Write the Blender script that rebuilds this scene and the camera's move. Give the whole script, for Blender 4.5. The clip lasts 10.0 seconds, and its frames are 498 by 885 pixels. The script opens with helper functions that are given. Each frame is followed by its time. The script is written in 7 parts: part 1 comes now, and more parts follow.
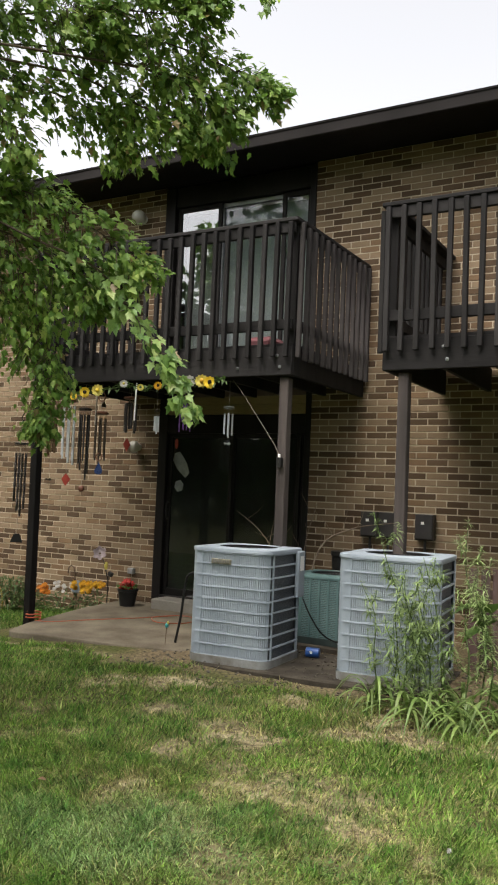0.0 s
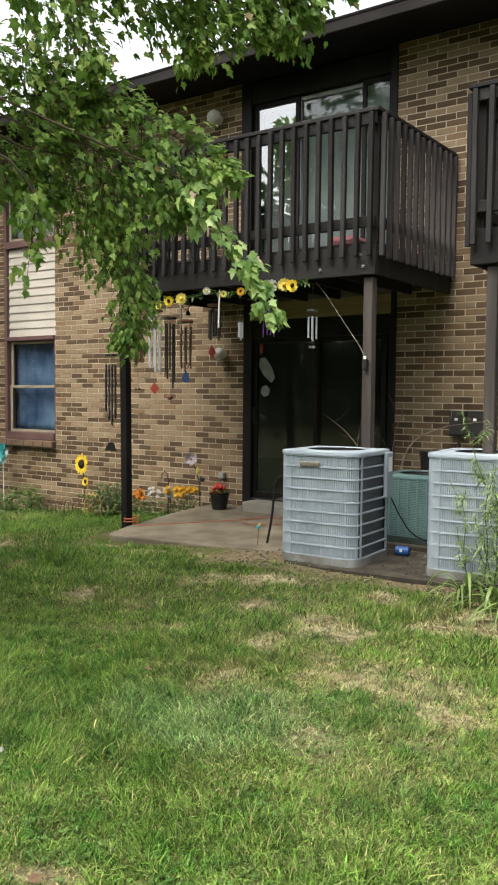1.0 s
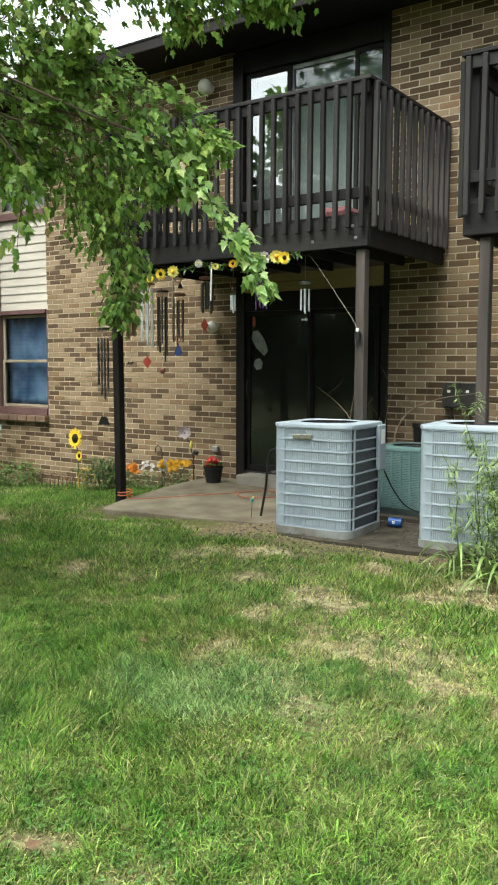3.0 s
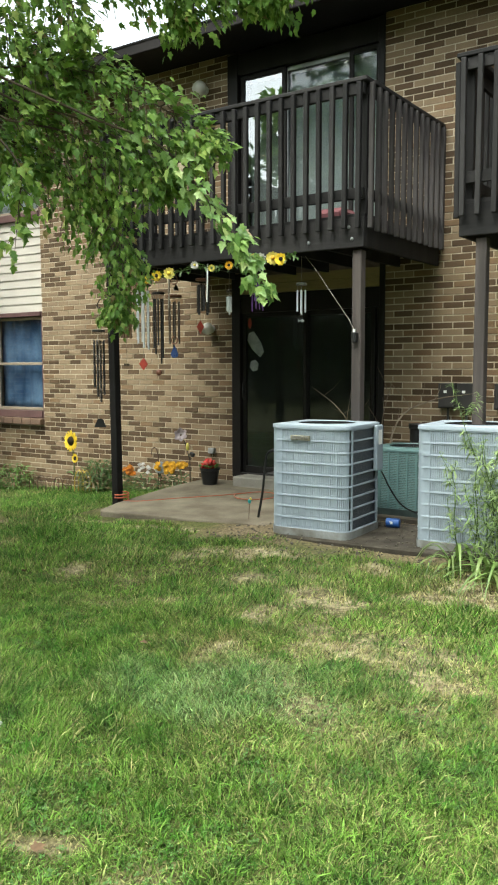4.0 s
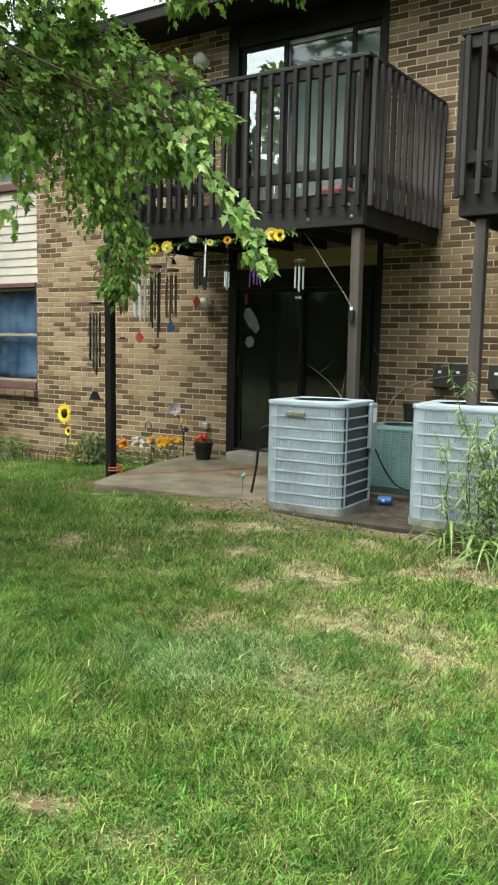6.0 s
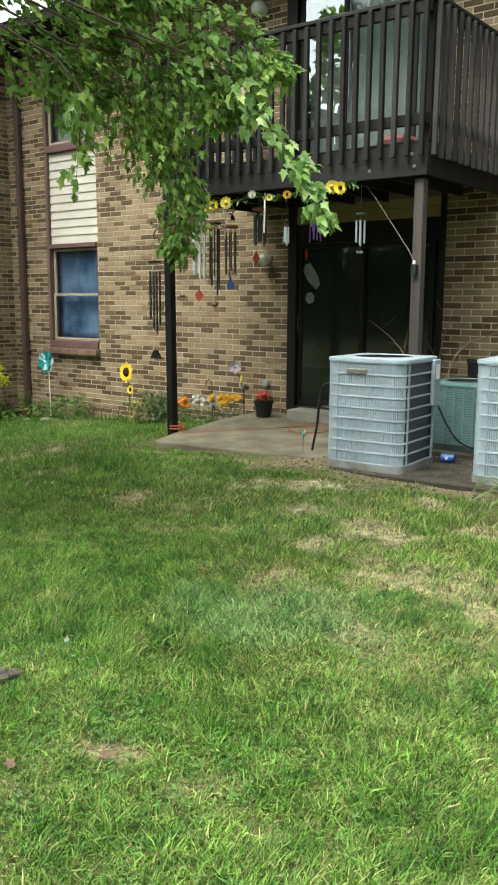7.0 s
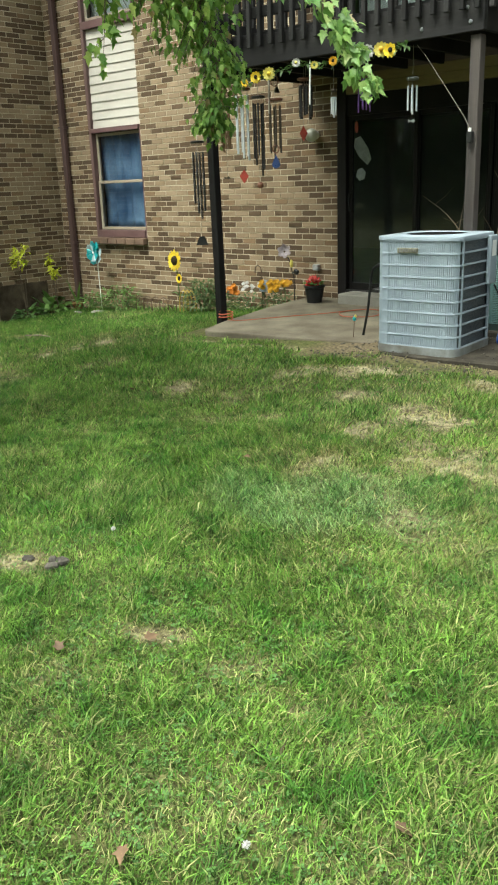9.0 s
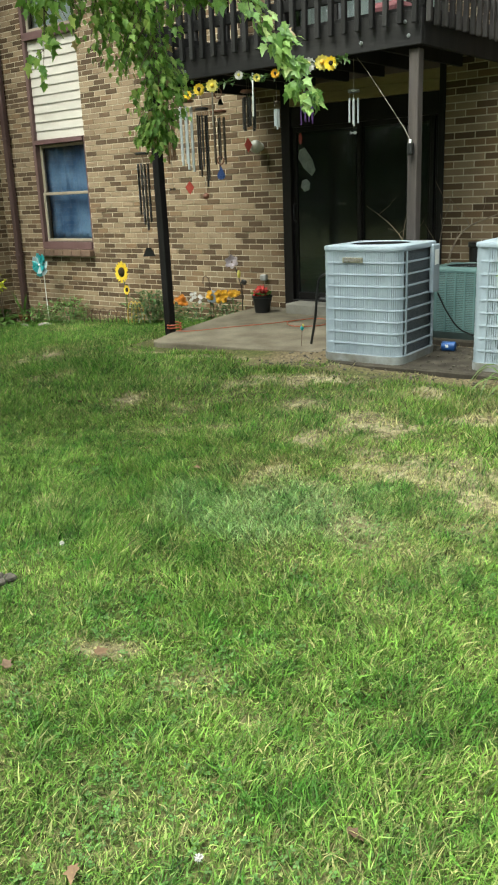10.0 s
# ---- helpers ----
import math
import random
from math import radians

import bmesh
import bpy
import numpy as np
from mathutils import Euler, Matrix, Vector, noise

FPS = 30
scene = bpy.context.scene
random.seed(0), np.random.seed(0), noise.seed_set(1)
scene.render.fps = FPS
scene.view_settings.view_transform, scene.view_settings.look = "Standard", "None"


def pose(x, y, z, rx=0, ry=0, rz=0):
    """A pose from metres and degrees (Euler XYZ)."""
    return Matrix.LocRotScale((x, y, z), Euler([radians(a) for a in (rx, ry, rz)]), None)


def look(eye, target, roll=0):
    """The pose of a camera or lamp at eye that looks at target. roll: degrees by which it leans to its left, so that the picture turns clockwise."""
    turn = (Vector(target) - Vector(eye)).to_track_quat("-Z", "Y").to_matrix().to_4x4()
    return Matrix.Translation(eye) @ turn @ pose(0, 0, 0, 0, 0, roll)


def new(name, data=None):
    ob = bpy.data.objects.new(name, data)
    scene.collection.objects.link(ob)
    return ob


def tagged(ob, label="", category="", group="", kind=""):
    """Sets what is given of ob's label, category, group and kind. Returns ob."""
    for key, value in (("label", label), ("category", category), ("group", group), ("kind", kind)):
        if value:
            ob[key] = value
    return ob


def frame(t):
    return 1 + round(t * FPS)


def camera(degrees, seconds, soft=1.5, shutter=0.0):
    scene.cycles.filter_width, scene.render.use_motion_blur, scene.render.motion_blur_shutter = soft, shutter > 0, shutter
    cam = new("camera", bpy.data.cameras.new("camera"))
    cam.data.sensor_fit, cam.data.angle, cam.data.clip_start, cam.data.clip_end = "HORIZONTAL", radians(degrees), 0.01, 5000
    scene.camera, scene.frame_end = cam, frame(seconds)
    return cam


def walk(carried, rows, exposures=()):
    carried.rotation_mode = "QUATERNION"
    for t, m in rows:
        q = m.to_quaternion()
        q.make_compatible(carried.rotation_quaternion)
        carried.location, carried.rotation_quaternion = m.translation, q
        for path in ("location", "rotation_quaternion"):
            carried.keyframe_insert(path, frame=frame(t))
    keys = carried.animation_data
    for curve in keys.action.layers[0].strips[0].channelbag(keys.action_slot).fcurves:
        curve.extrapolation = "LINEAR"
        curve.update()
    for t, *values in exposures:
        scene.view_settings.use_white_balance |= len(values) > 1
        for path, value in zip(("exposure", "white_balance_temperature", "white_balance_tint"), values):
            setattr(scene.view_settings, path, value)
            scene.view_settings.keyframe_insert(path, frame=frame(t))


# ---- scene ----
cam = camera(33.5, 10.0, 2.0)
PATH = [
    (0, (5.75, -7.91, 1.349), (4.757, -6.178, 1.465), 2.4),
    (0.1, (5.743, -7.918, 1.351), (4.705, -6.21, 1.416), 2.2),
    (0.2, (5.754, -7.952, 1.35), (4.673, -6.269, 1.356), 1.7),
    (0.3, (5.746, -7.973, 1.358), (4.645, -6.303, 1.316), 1.3),
    (0.5, (5.779, -7.954, 1.352), (4.642, -6.312, 1.25), 0.6),
    (0.7, (5.778, -7.943, 1.337), (4.615, -6.32, 1.224), 0.6),
    (1, (5.775, -7.952, 1.349), (4.613, -6.329, 1.229), 0.5),
    (1.5, (5.781, -7.942, 1.347), (4.622, -6.316, 1.229), 0.2),
    (2, (5.782, -7.942, 1.353), (4.627, -6.315, 1.227), 0.3),
    (2.5, (5.784, -7.941, 1.347), (4.633, -6.315, 1.177), 0.2),
    (2.7, (5.8, -7.945, 1.349), (4.649, -6.319, 1.167), 0.3),
    (3.8, (5.751, -7.969, 1.34), (4.611, -6.335, 1.159), -0.3),
    (4, (5.763, -7.971, 1.341), (4.627, -6.334, 1.162), -0.1),
    (4.5, (5.779, -8.01, 1.351), (4.687, -6.344, 1.167), 0.3),
    (5, (5.772, -8.023, 1.34), (4.69, -6.351, 1.152), 0.4),
    (5.2, (5.783, -8.016, 1.325), (4.7, -6.347, 1.125), 0.6),
    (6.3, (5.746, -8.037, 1.327), (4.61, -6.414, 1.059), 1.4),
    (6.5, (5.752, -8.059, 1.341), (4.583, -6.466, 1.032), 1.0),
    (7, (5.747, -8.022, 1.332), (4.527, -6.474, 0.995), 0.3),
    (7.2, (5.738, -7.964, 1.329), (4.523, -6.421, 0.951), 0.0),
    (7.5, (5.77, -7.969, 1.327), (4.539, -6.468, 0.846), -0.8),
    (7.8, (5.753, -7.976, 1.307), (4.451, -6.556, 0.768), -2.5),
    (8, (5.766, -7.945, 1.316), (4.446, -6.546, 0.77), -3.0),
    (8.5, (5.78, -7.937, 1.314), (4.484, -6.535, 0.719), -2.6),
    (9, (5.771, -7.925, 1.312), (4.48, -6.519, 0.716), -2.1),
    (9.5, (5.788, -7.917, 1.32), (4.553, -6.457, 0.737), -2.1),
    (10, (5.789, -7.915, 1.313), (4.581, -6.43, 0.736), -2.3),
]
EXPOSURES = [(0.0, 1.50, 6820, 11), (0.25, 1.53, 6820, 11), (0.5, 1.72, 6780, 10), (1.0, 1.87, 6730, 8), (2.5, 2.08, 6530, 1), (6.5, 2.08, 6470, -2), (8.0, 2.09, 6470, -4), (10.0, 2.09, 6470, -4)]
walk(cam, [(t, look(eye, target, roll)) for t, eye, target, roll in PATH], EXPOSURES)

# ---- world, sun, exposure ----
SUN_ELEV, SUN_AZ = 63.0, 256.0          # degrees; azimuth of the sun, counter-clockwise from +x
world = bpy.data.worlds.new("world")
scene.world = world
world.use_nodes = True
wn, wl = world.node_tree.nodes, world.node_tree.links
sky = wn.new("ShaderNodeTexSky")
sky.sky_type = "NISHITA"
sky.sun_disc = False
sky.sun_elevation = radians(SUN_ELEV)
sky.sun_rotation = radians(90.0 - SUN_AZ)
sky.air_density, sky.dust_density, sky.ozone_density = 1.0, 4.0, 1.0
pale = wn.new("ShaderNodeHueSaturation")
pale.inputs["Saturation"].default_value = 0.22
wl.new(sky.outputs[0], pale.inputs["Color"])
wl.new(pale.outputs[0], wn["Background"].inputs["Color"])
wn["Background"].inputs["Strength"].default_value = 0.127

sun = new("sun", bpy.data.lights.new("sun", "SUN"))
sun.data.energy, sun.data.angle, sun.data.color = 1.6, radians(44), (1.0, 0.96, 0.90)
az, el = radians(SUN_AZ), radians(SUN_ELEV)
SUN_FROM = Vector((math.cos(az) * math.cos(el), math.sin(az) * math.cos(el), math.sin(el)))
sun.matrix_world = look(SUN_FROM * 30, (0, 0, 0))


# ---- geometry helpers ----
class Geo:
    """Vertices and faces of one mesh."""

    def __init__(self):
        self.v, self.f = [], []

    def add(self, verts, faces):
        n = len(self.v)
        self.v += [tuple(p) for p in verts]
        self.f += [tuple(i + n for i in face) for face in faces]
        return self

    def box(self, c, s, ch=0.0, m=None):
        """A box of size s about c, with chamfered edges of width ch; m turns it about its centre."""
        h = [a / 2 for a in s]
        vs, fs = [], []
        if ch <= 0:
            vs = [(sx * h[0], sy * h[1], sz * h[2]) for sz in (-1, 1) for sy in (-1, 1) for sx in (-1, 1)]
            fs = [(0, 2, 3, 1), (4, 5, 7, 6), (0, 1, 5, 4), (2, 6, 7, 3), (0, 4, 6, 2), (1, 3, 7, 5)]
        else:
            ix = {}
            for sx in (-1, 1):
                for sy in (-1, 1):
                    for sz in (-1, 1):
                        for a in range(3):
                            p = [sx * (h[0] - ch), sy * (h[1] - ch), sz * (h[2] - ch)]
                            p[a] = (sx, sy, sz)[a] * h[a]
                            ix[sx, sy, sz, a] = len(vs)
                            vs.append(tuple(p))
            for a in range(3):
                b, c2 = (a + 1) % 3, (a + 2) % 3
                for s1 in (-1, 1):
                    quad = []
                    for p, q in ((-1, -1), (1, -1), (1, 1), (-1, 1)):
                        k = [0, 0, 0]
                        k[a], k[b], k[c2] = s1, p, q
                        quad.append(ix[k[0], k[1], k[2], a])
                    fs.append(tuple(quad if s1 > 0 else quad[::-1]))
                    for s2 in (-1, 1):
                        quad = []
                        for axis, q in ((a, -1), (b, -1), (b, 1), (a, 1)):
                            k = [0, 0, 0]
                            k[a], k[b], k[c2] = s1, s2, q
                            quad.append(ix[k[0], k[1], k[2], axis])
                        fs.append(tuple(quad if s1 * s2 < 0 else quad[::-1]))
            for sx in (-1, 1):
                for sy in (-1, 1):
                    for sz in (-1, 1):
                        t = (ix[sx, sy, sz, 0], ix[sx, sy, sz, 1], ix[sx, sy, sz, 2])
                        fs.append(t if sx * sy * sz > 0 else t[::-1])
        c = Vector(c)
        if m is not None:
            vs = [m.to_3x3() @ Vector(p) for p in vs]
        return self.add([Vector(p) + c for p in vs], fs)

    def tube(self, pts, r, n=8, cap=True):
        """A round bar along pts; r one radius or one for each point."""
        pts = [Vector(p) for p in pts]
        rs = r if isinstance(r, (list, tuple)) else [r] * len(pts)
        side = None
        rings = []
        for i, p in enumerate(pts):
            d = (pts[min(i + 1, len(pts) - 1)] - pts[max(i - 1, 0)]).normalized()
            if side is None:
                side = d.orthogonal().normalized()
            side = (side - d * side.dot(d)).normalized()
            up = d.cross(side)
            rings.append([p + (side * math.cos(2 * math.pi * k / n) + up * math.sin(2 * math.pi * k / n)) * rs[i] for k in range(n)])
        vs = [q for ring in rings for q in ring]
        fs = [(i * n + k, i * n + (k + 1) % n, (i + 1) * n + (k + 1) % n, (i + 1) * n + k) for i in range(len(pts) - 1) for k in range(n)]
        if cap:
            fs += [tuple(range(n))[::-1], tuple((len(pts) - 1) * n + k for k in range(n))]
        return self.add(vs, fs)

    def lathe(self, prof, n=20, c=(0, 0, 0), cap=True):
        """A body of revolution about the z axis through c; prof: (radius, z) from below."""
        vs = [(c[0] + r * math.cos(2 * math.pi * k / n), c[1] + r * math.sin(2 * math.pi * k / n), c[2] + z) for r, z in prof for k in range(n)]
        fs = [(i * n + k, i * n + (k + 1) % n, (i + 1) * n + (k + 1) % n, (i + 1) * n + k) for i in range(len(prof) - 1) for k in range(n)]
        if cap:
            fs += [tuple(range(n))[::-1], tuple((len(prof) - 1) * n + k for k in range(n))]
        return self.add(vs, fs)

    def ball(self, c, r, n=14, m=9, s=(1, 1, 1)):
        vs = [(0, 0, -1)] + [(math.cos(a) * math.cos(b), math.sin(a) * math.cos(b), math.sin(b)) for b in [math.pi * (j / m - 0.5) for j in range(1, m)] for a in [2 * math.pi * i / n for i in range(n)]] + [(0, 0, 1)]
        fs = [(0, 1 + (i + 1) % n, 1 + i) for i in range(n)]
        for j in range(m - 2):
            fs += [(1 + j * n + i, 1 + j * n + (i + 1) % n, 1 + (j + 1) * n + (i + 1) % n, 1 + (j + 1) * n + i) for i in range(n)]
        top = len(vs) - 1
        fs += [(1 + (m - 2) * n + i, 1 + (m - 2) * n + (i + 1) % n, top) for i in range(n)]
        return self.add([(c[0] + p[0] * r * s[0], c[1] + p[1] * r * s[1], c[2] + p[2] * r * s[2]) for p in vs], fs)

    def plate(self, outline, c, thick, m):
        """A flat plate of a 2D outline, as thick as given; m turns it from the x-z plane."""
        n = len(outline)
        vs = [(x, -thick / 2, z) for x, z in outline] + [(x, thick / 2, z) for x, z in outline]
        fs = [tuple(range(n)), tuple(range(n, 2 * n))[::-1]] + [(i, i + n, (i + 1) % n + n, (i + 1) % n) for i in range(n)]
        return self.add([m.to_3x3() @ Vector(p) + Vector(c) for p in vs], fs)

    def mesh(self, name, material, smooth=None):
        me = bpy.data.meshes.new(name)
        me.from_pydata(self.v, [], self.f)
        if smooth is not None:
            me.polygons.foreach_set("use_smooth", [True] * len(me.polygons))
            me.set_sharp_from_angle(angle=radians(smooth))
        me.materials.append(material)
        me.update()
        return me


def part(name, geo, material, parent=None, label="", smooth=None, category="", kind="", group=""):
    ob = new(name, geo.mesh(name, material, smooth))
    ob.parent = parent
    return tagged(ob, label, category, group, kind)


def thing(name, at, label, category, group="", rz=0.0):
    ob = new(name)
    ob.matrix_basis = pose(*at, 0, 0, rz)
    ob.empty_display_size = 0.1
    return tagged(ob, label, category, group)


def fast_mesh(name, verts, faces, material):
    """A mesh from numpy arrays; faces all have as many corners."""
    me = bpy.data.meshes.new(name)
    nf, k = faces.shape
    me.vertices.add(len(verts))
    me.vertices.foreach_set("co", verts.astype(np.float32).ravel())
    me.loops.add(nf * k)
    me.loops.foreach_set("vertex_index", faces.astype(np.int32).ravel())
    me.polygons.add(nf)
    me.polygons.foreach_set("loop_start", np.arange(0, nf * k, k, dtype=np.int32))
    me.update(calc_edges=True)
    me.materials.append(material)
    return me


def curve_points(pts, n):
    """n + 1 points on a smooth line through pts."""
    p = [np.array(q, float) for q in pts]
    p = [2 * p[0] - p[1]] + p + [2 * p[-1] - p[-2]]
    out = []
    for i in range(n + 1):
        s = i / n * (len(p) - 3)
        k = min(int(s), len(p) - 4)
        t = s - k
        a, b, c, d = p[k : k + 4]
        out.append(0.5 * (2 * b + (c - a) * t + (2 * a - 5 * b + 4 * c - d) * t * t + (3 * b - a - 3 * c + d) * t**3))
    return np.array(out)


# ---- materials ----
def mat(name, c1, c2, scale=6.0, rough=0.6, metal=0.0, bump=0.15, fine=90.0, rnd="", amount=0.25, spec=0.5, thru=0.0, stretch=(1, 1, 1), ramp=None, fine_amount=0.25, depth=0.004):
    """A surface that runs from c1 to c2 by a coarse noise, with a fine grain in colour, gloss and relief.
    rnd: "object" or "island" varies the value from piece to piece; ramp: colours by that same chance."""
    m = bpy.data.materials.new(name)
    m.use_nodes = True
    n, l = m.node_tree.nodes, m.node_tree.links
    b = n["Principled BSDF"]
    tc, mp = n.new("ShaderNodeTexCoord"), n.new("ShaderNodeMapping")
    mp.inputs["Scale"].default_value = stretch
    l.new(tc.outputs["Object"], mp.inputs["Vector"])
    coarse, grain = n.new("ShaderNodeTexNoise"), n.new("ShaderNodeTexNoise")
    coarse.inputs["Scale"].default_value, coarse.inputs["Detail"].default_value = scale, 5
    grain.inputs["Scale"].default_value, grain.inputs["Detail"].default_value = fine, 4
    l.new(mp.outputs[0], coarse.inputs["Vector"])
    l.new(mp.outputs[0], grain.inputs["Vector"])
    cr = n.new("ShaderNodeValToRGB")
    cr.color_ramp.elements[0].position, cr.color_ramp.elements[1].position = 0.32, 0.68
    cr.color_ramp.elements[0].color, cr.color_ramp.elements[1].color = (*c1, 1), (*c2, 1)
    l.new(coarse.outputs["Fac"], cr.inputs["Fac"])
    colour = cr.outputs["Color"]
    if rnd:
        chance = n.new("ShaderNodeObjectInfo").outputs["Random"] if rnd == "object" else n.new("ShaderNodeNewGeometry").outputs["Random Per Island"]
        if ramp:
            pick = n.new("ShaderNodeValToRGB")
            pick.color_ramp.interpolation = "CONSTANT"
            els = pick.color_ramp.elements
            for i, (pos, c) in enumerate(ramp):
                e = els[i] if i < 2 else els.new(pos)
                e.position, e.color = pos, (*c, 1)
            l.new(chance, pick.inputs["Fac"])
            mixr = n.new("ShaderNodeMix")
            mixr.data_type, mixr.blend_type = "RGBA", "MULTIPLY"
            mixr.inputs[0].default_value = 1.0
            l.new(pick.outputs["Color"], mixr.inputs[6])
            l.new(colour, mixr.inputs[7])
            colour = mixr.outputs[2]
        else:
            rng = n.new("ShaderNodeMapRange")
            rng.inputs[3].default_value, rng.inputs[4].default_value = 1 - amount, 1 + amount
            l.new(chance, rng.inputs[0])
            hs = n.new("ShaderNodeHueSaturation")
            l.new(rng.outputs[0], hs.inputs["Value"])
            l.new(colour, hs.inputs["Color"])
            colour = hs.outputs[0]
    gr = n.new("ShaderNodeMapRange")
    gr.inputs[3].default_value, gr.inputs[4].default_value = 1 - fine_amount, 1 + fine_amount
    l.new(grain.outputs["Fac"], gr.inputs[0])
    hv = n.new("ShaderNodeHueSaturation")
    l.new(gr.outputs[0], hv.inputs["Value"])
    l.new(colour, hv.inputs["Color"])
    colour = hv.outputs[0]
    l.new(colour, b.inputs["Base Color"])
    rr = n.new("ShaderNodeMapRange")
    rr.inputs[3].default_value, rr.inputs[4].default_value = max(0.02, rough - 0.12), min(1.0, rough + 0.12)
    l.new(grain.outputs["Fac"], rr.inputs[0])
    l.new(rr.outputs[0], b.inputs["Roughness"])
    b.inputs["Metallic"].default_value = metal
    b.inputs["Specular IOR Level"].default_value = spec
    if bump:
        bu = n.new("ShaderNodeBump")
        bu.inputs["Strength"].default_value, bu.inputs["Distance"].default_value = bump, depth
        l.new(grain.outputs["Fac"], bu.inputs["Height"])
        l.new(bu.outputs[0], b.inputs["Normal"])
    if thru:
        tr, mx = n.new("ShaderNodeBsdfTranslucent"), n.new("ShaderNodeMixShader")
        mx.inputs[0].default_value = thru
        l.new(colour, tr.inputs["Color"])
        l.new(b.outputs[0], mx.inputs[1])
        l.new(tr.outputs[0], mx.inputs[2])
        l.new(mx.outputs[0], n["Material Output"].inputs["Surface"])
    return m


def glass_mat(name, tint, rough=0.0, ior=1.7, dust_haze=0.0):
    """Window glass: a clear pane that mirrors more at a slant."""
    m = bpy.data.materials.new(name)
    m.use_nodes = True
    n, l = m.node_tree.nodes, m.node_tree.links
    n.remove(n["Principled BSDF"])
    tr, gl, fr, mx = n.new("ShaderNodeBsdfTransparent"), n.new("ShaderNodeBsdfGlossy"), n.new("ShaderNodeFresnel"), n.new("ShaderNodeMixShader")
    tr.inputs["Color"].default_value = (*tint, 1)
    gl.inputs["Roughness"].default_value = rough
    gl.inputs["Color"].default_value = (0.95, 0.97, 1.0, 1)
    fr.inputs["IOR"].default_value = ior
    noi, bu = n.new("ShaderNodeTexNoise"), n.new("ShaderNodeBump")
    noi.inputs["Scale"].default_value = 1.3
    bu.inputs["Strength"].default_value, bu.inputs["Distance"].default_value = 0.05, 0.02
    l.new(noi.outputs["Fac"], bu.inputs["Height"])
    l.new(bu.outputs[0], gl.inputs["Normal"])
    l.new(fr.outputs[0], mx.inputs[0])
    l.new(tr.outputs[0], mx.inputs[1])
    l.new(gl.outputs[0], mx.inputs[2])
    out = mx.outputs[0]
    # even grey-green coat: dust, and the pane's hazy reflection put into the colour
    if dust_haze:
        df, md = n.new("ShaderNodeBsdfDiffuse"), n.new("ShaderNodeMixShader")
        df.inputs["Color"].default_value = (0.15, 0.18, 0.165, 1)
        md.inputs[0].default_value = dust_haze
        l.new(out, md.inputs[1])
        l.new(df.outputs[0], md.inputs[2])
        out = md.outputs[0]
    l.new(out, n["Material Output"].inputs["Surface"])
    return m


TAN, TAN2, TAN3 = (0.220, 0.157, 0.098), (0.200, 0.141, 0.087), (0.242, 0.175, 0.111)
DARK, DARK2, MID = (0.074, 0.046, 0.025), (0.097, 0.061, 0.034), (0.170, 0.108, 0.060)
BRICKS = [(0.0, DARK), (0.22, DARK2), (0.42, TAN2), (0.58, TAN), (0.74, TAN3), (0.90, MID)]
M_brick = mat("brick_piece", (0.82, 0.82, 0.82), (1.0, 1.0, 1.0), 4, 0.85, 0, 0.5, 160, "object", ramp=BRICKS, spec=0.25, fine_amount=0.38)
M_brick_wall = mat("brick_courses", (0.82, 0.82, 0.82), (1.0, 1.0, 1.0), 4, 0.85, 0, 0.5, 160, "island", ramp=BRICKS, spec=0.25, fine_amount=0.38)
M_mortar = mat("mortar", (0.36, 0.305, 0.225), (0.46, 0.395, 0.30), 5, 0.9, 0, 0.5, 120, spec=0.2)
M_sill = mat("sill_brick", (0.10, 0.062, 0.045), (0.155, 0.10, 0.07), 5, 0.85, 0, 0.4, 120, spec=0.25)
M_stain = mat("dark_stained_wood", (0.007, 0.0066, 0.0068), (0.020, 0.0188, 0.0188), 5, 0.7, 0, 0.4, 60, "object", 0.35, stretch=(1, 1, 0.15), fine_amount=0.45, spec=0.15)
M_rail = mat("dark_stained_rail", (0.007, 0.0066, 0.0068), (0.021, 0.0198, 0.0198), 5, 0.7, 0, 0.4, 60, "object", 0.35, stretch=(0.15, 1, 1), fine_amount=0.5, spec=0.15)
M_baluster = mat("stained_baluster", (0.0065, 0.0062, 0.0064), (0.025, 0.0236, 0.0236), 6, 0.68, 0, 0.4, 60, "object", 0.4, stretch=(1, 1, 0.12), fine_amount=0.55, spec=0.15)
# paler baluster copy: the lighter look of the right-hand side is in its colour
M_baluster_lit = mat("side_lit_baluster", (0.016, 0.0146, 0.0146), (0.060, 0.054, 0.0535), 7, 0.78, 0, 0.5, 60, "object", 0.4, stretch=(1, 1, 0.10), fine_amount=0.5, spec=0.2)
M_post = mat("weathered_post", (0.022, 0.0172, 0.0155), (0.078, 0.063, 0.057), 7, 0.85, 0, 0.6, 80, stretch=(1, 1, 0.07), fine_amount=0.5)
M_black_post = mat("black_painted_post", (0.006, 0.0056, 0.0056), (0.016, 0.0145, 0.0145), 5, 0.55, 0, 0.4, 60, stretch=(1, 1, 0.2), fine_amount=0.4, spec=0.15)
M_jamb = mat("dark_door_frame", (0.007, 0.0062, 0.006), (0.016, 0.014, 0.0135), 3, 0.5, 0, 0.2, 60, stretch=(1, 1, 0.2), spec=0.15)
M_brown = mat("brown_painted_trim", (0.085, 0.045, 0.045), (0.12, 0.068, 0.065), 3, 0.5, 0, 0.15, 60)
M_spout = mat("brown_downspout_metal", (0.05, 0.027, 0.026), (0.075, 0.042, 0.04), 3, 0.42, 0, 0.1, 50)
M_eave = mat("dark_brown_eaves", (0.0075, 0.0068, 0.007), (0.015, 0.0135, 0.014), 2, 0.65, 0, 0.15, 40, spec=0.15)
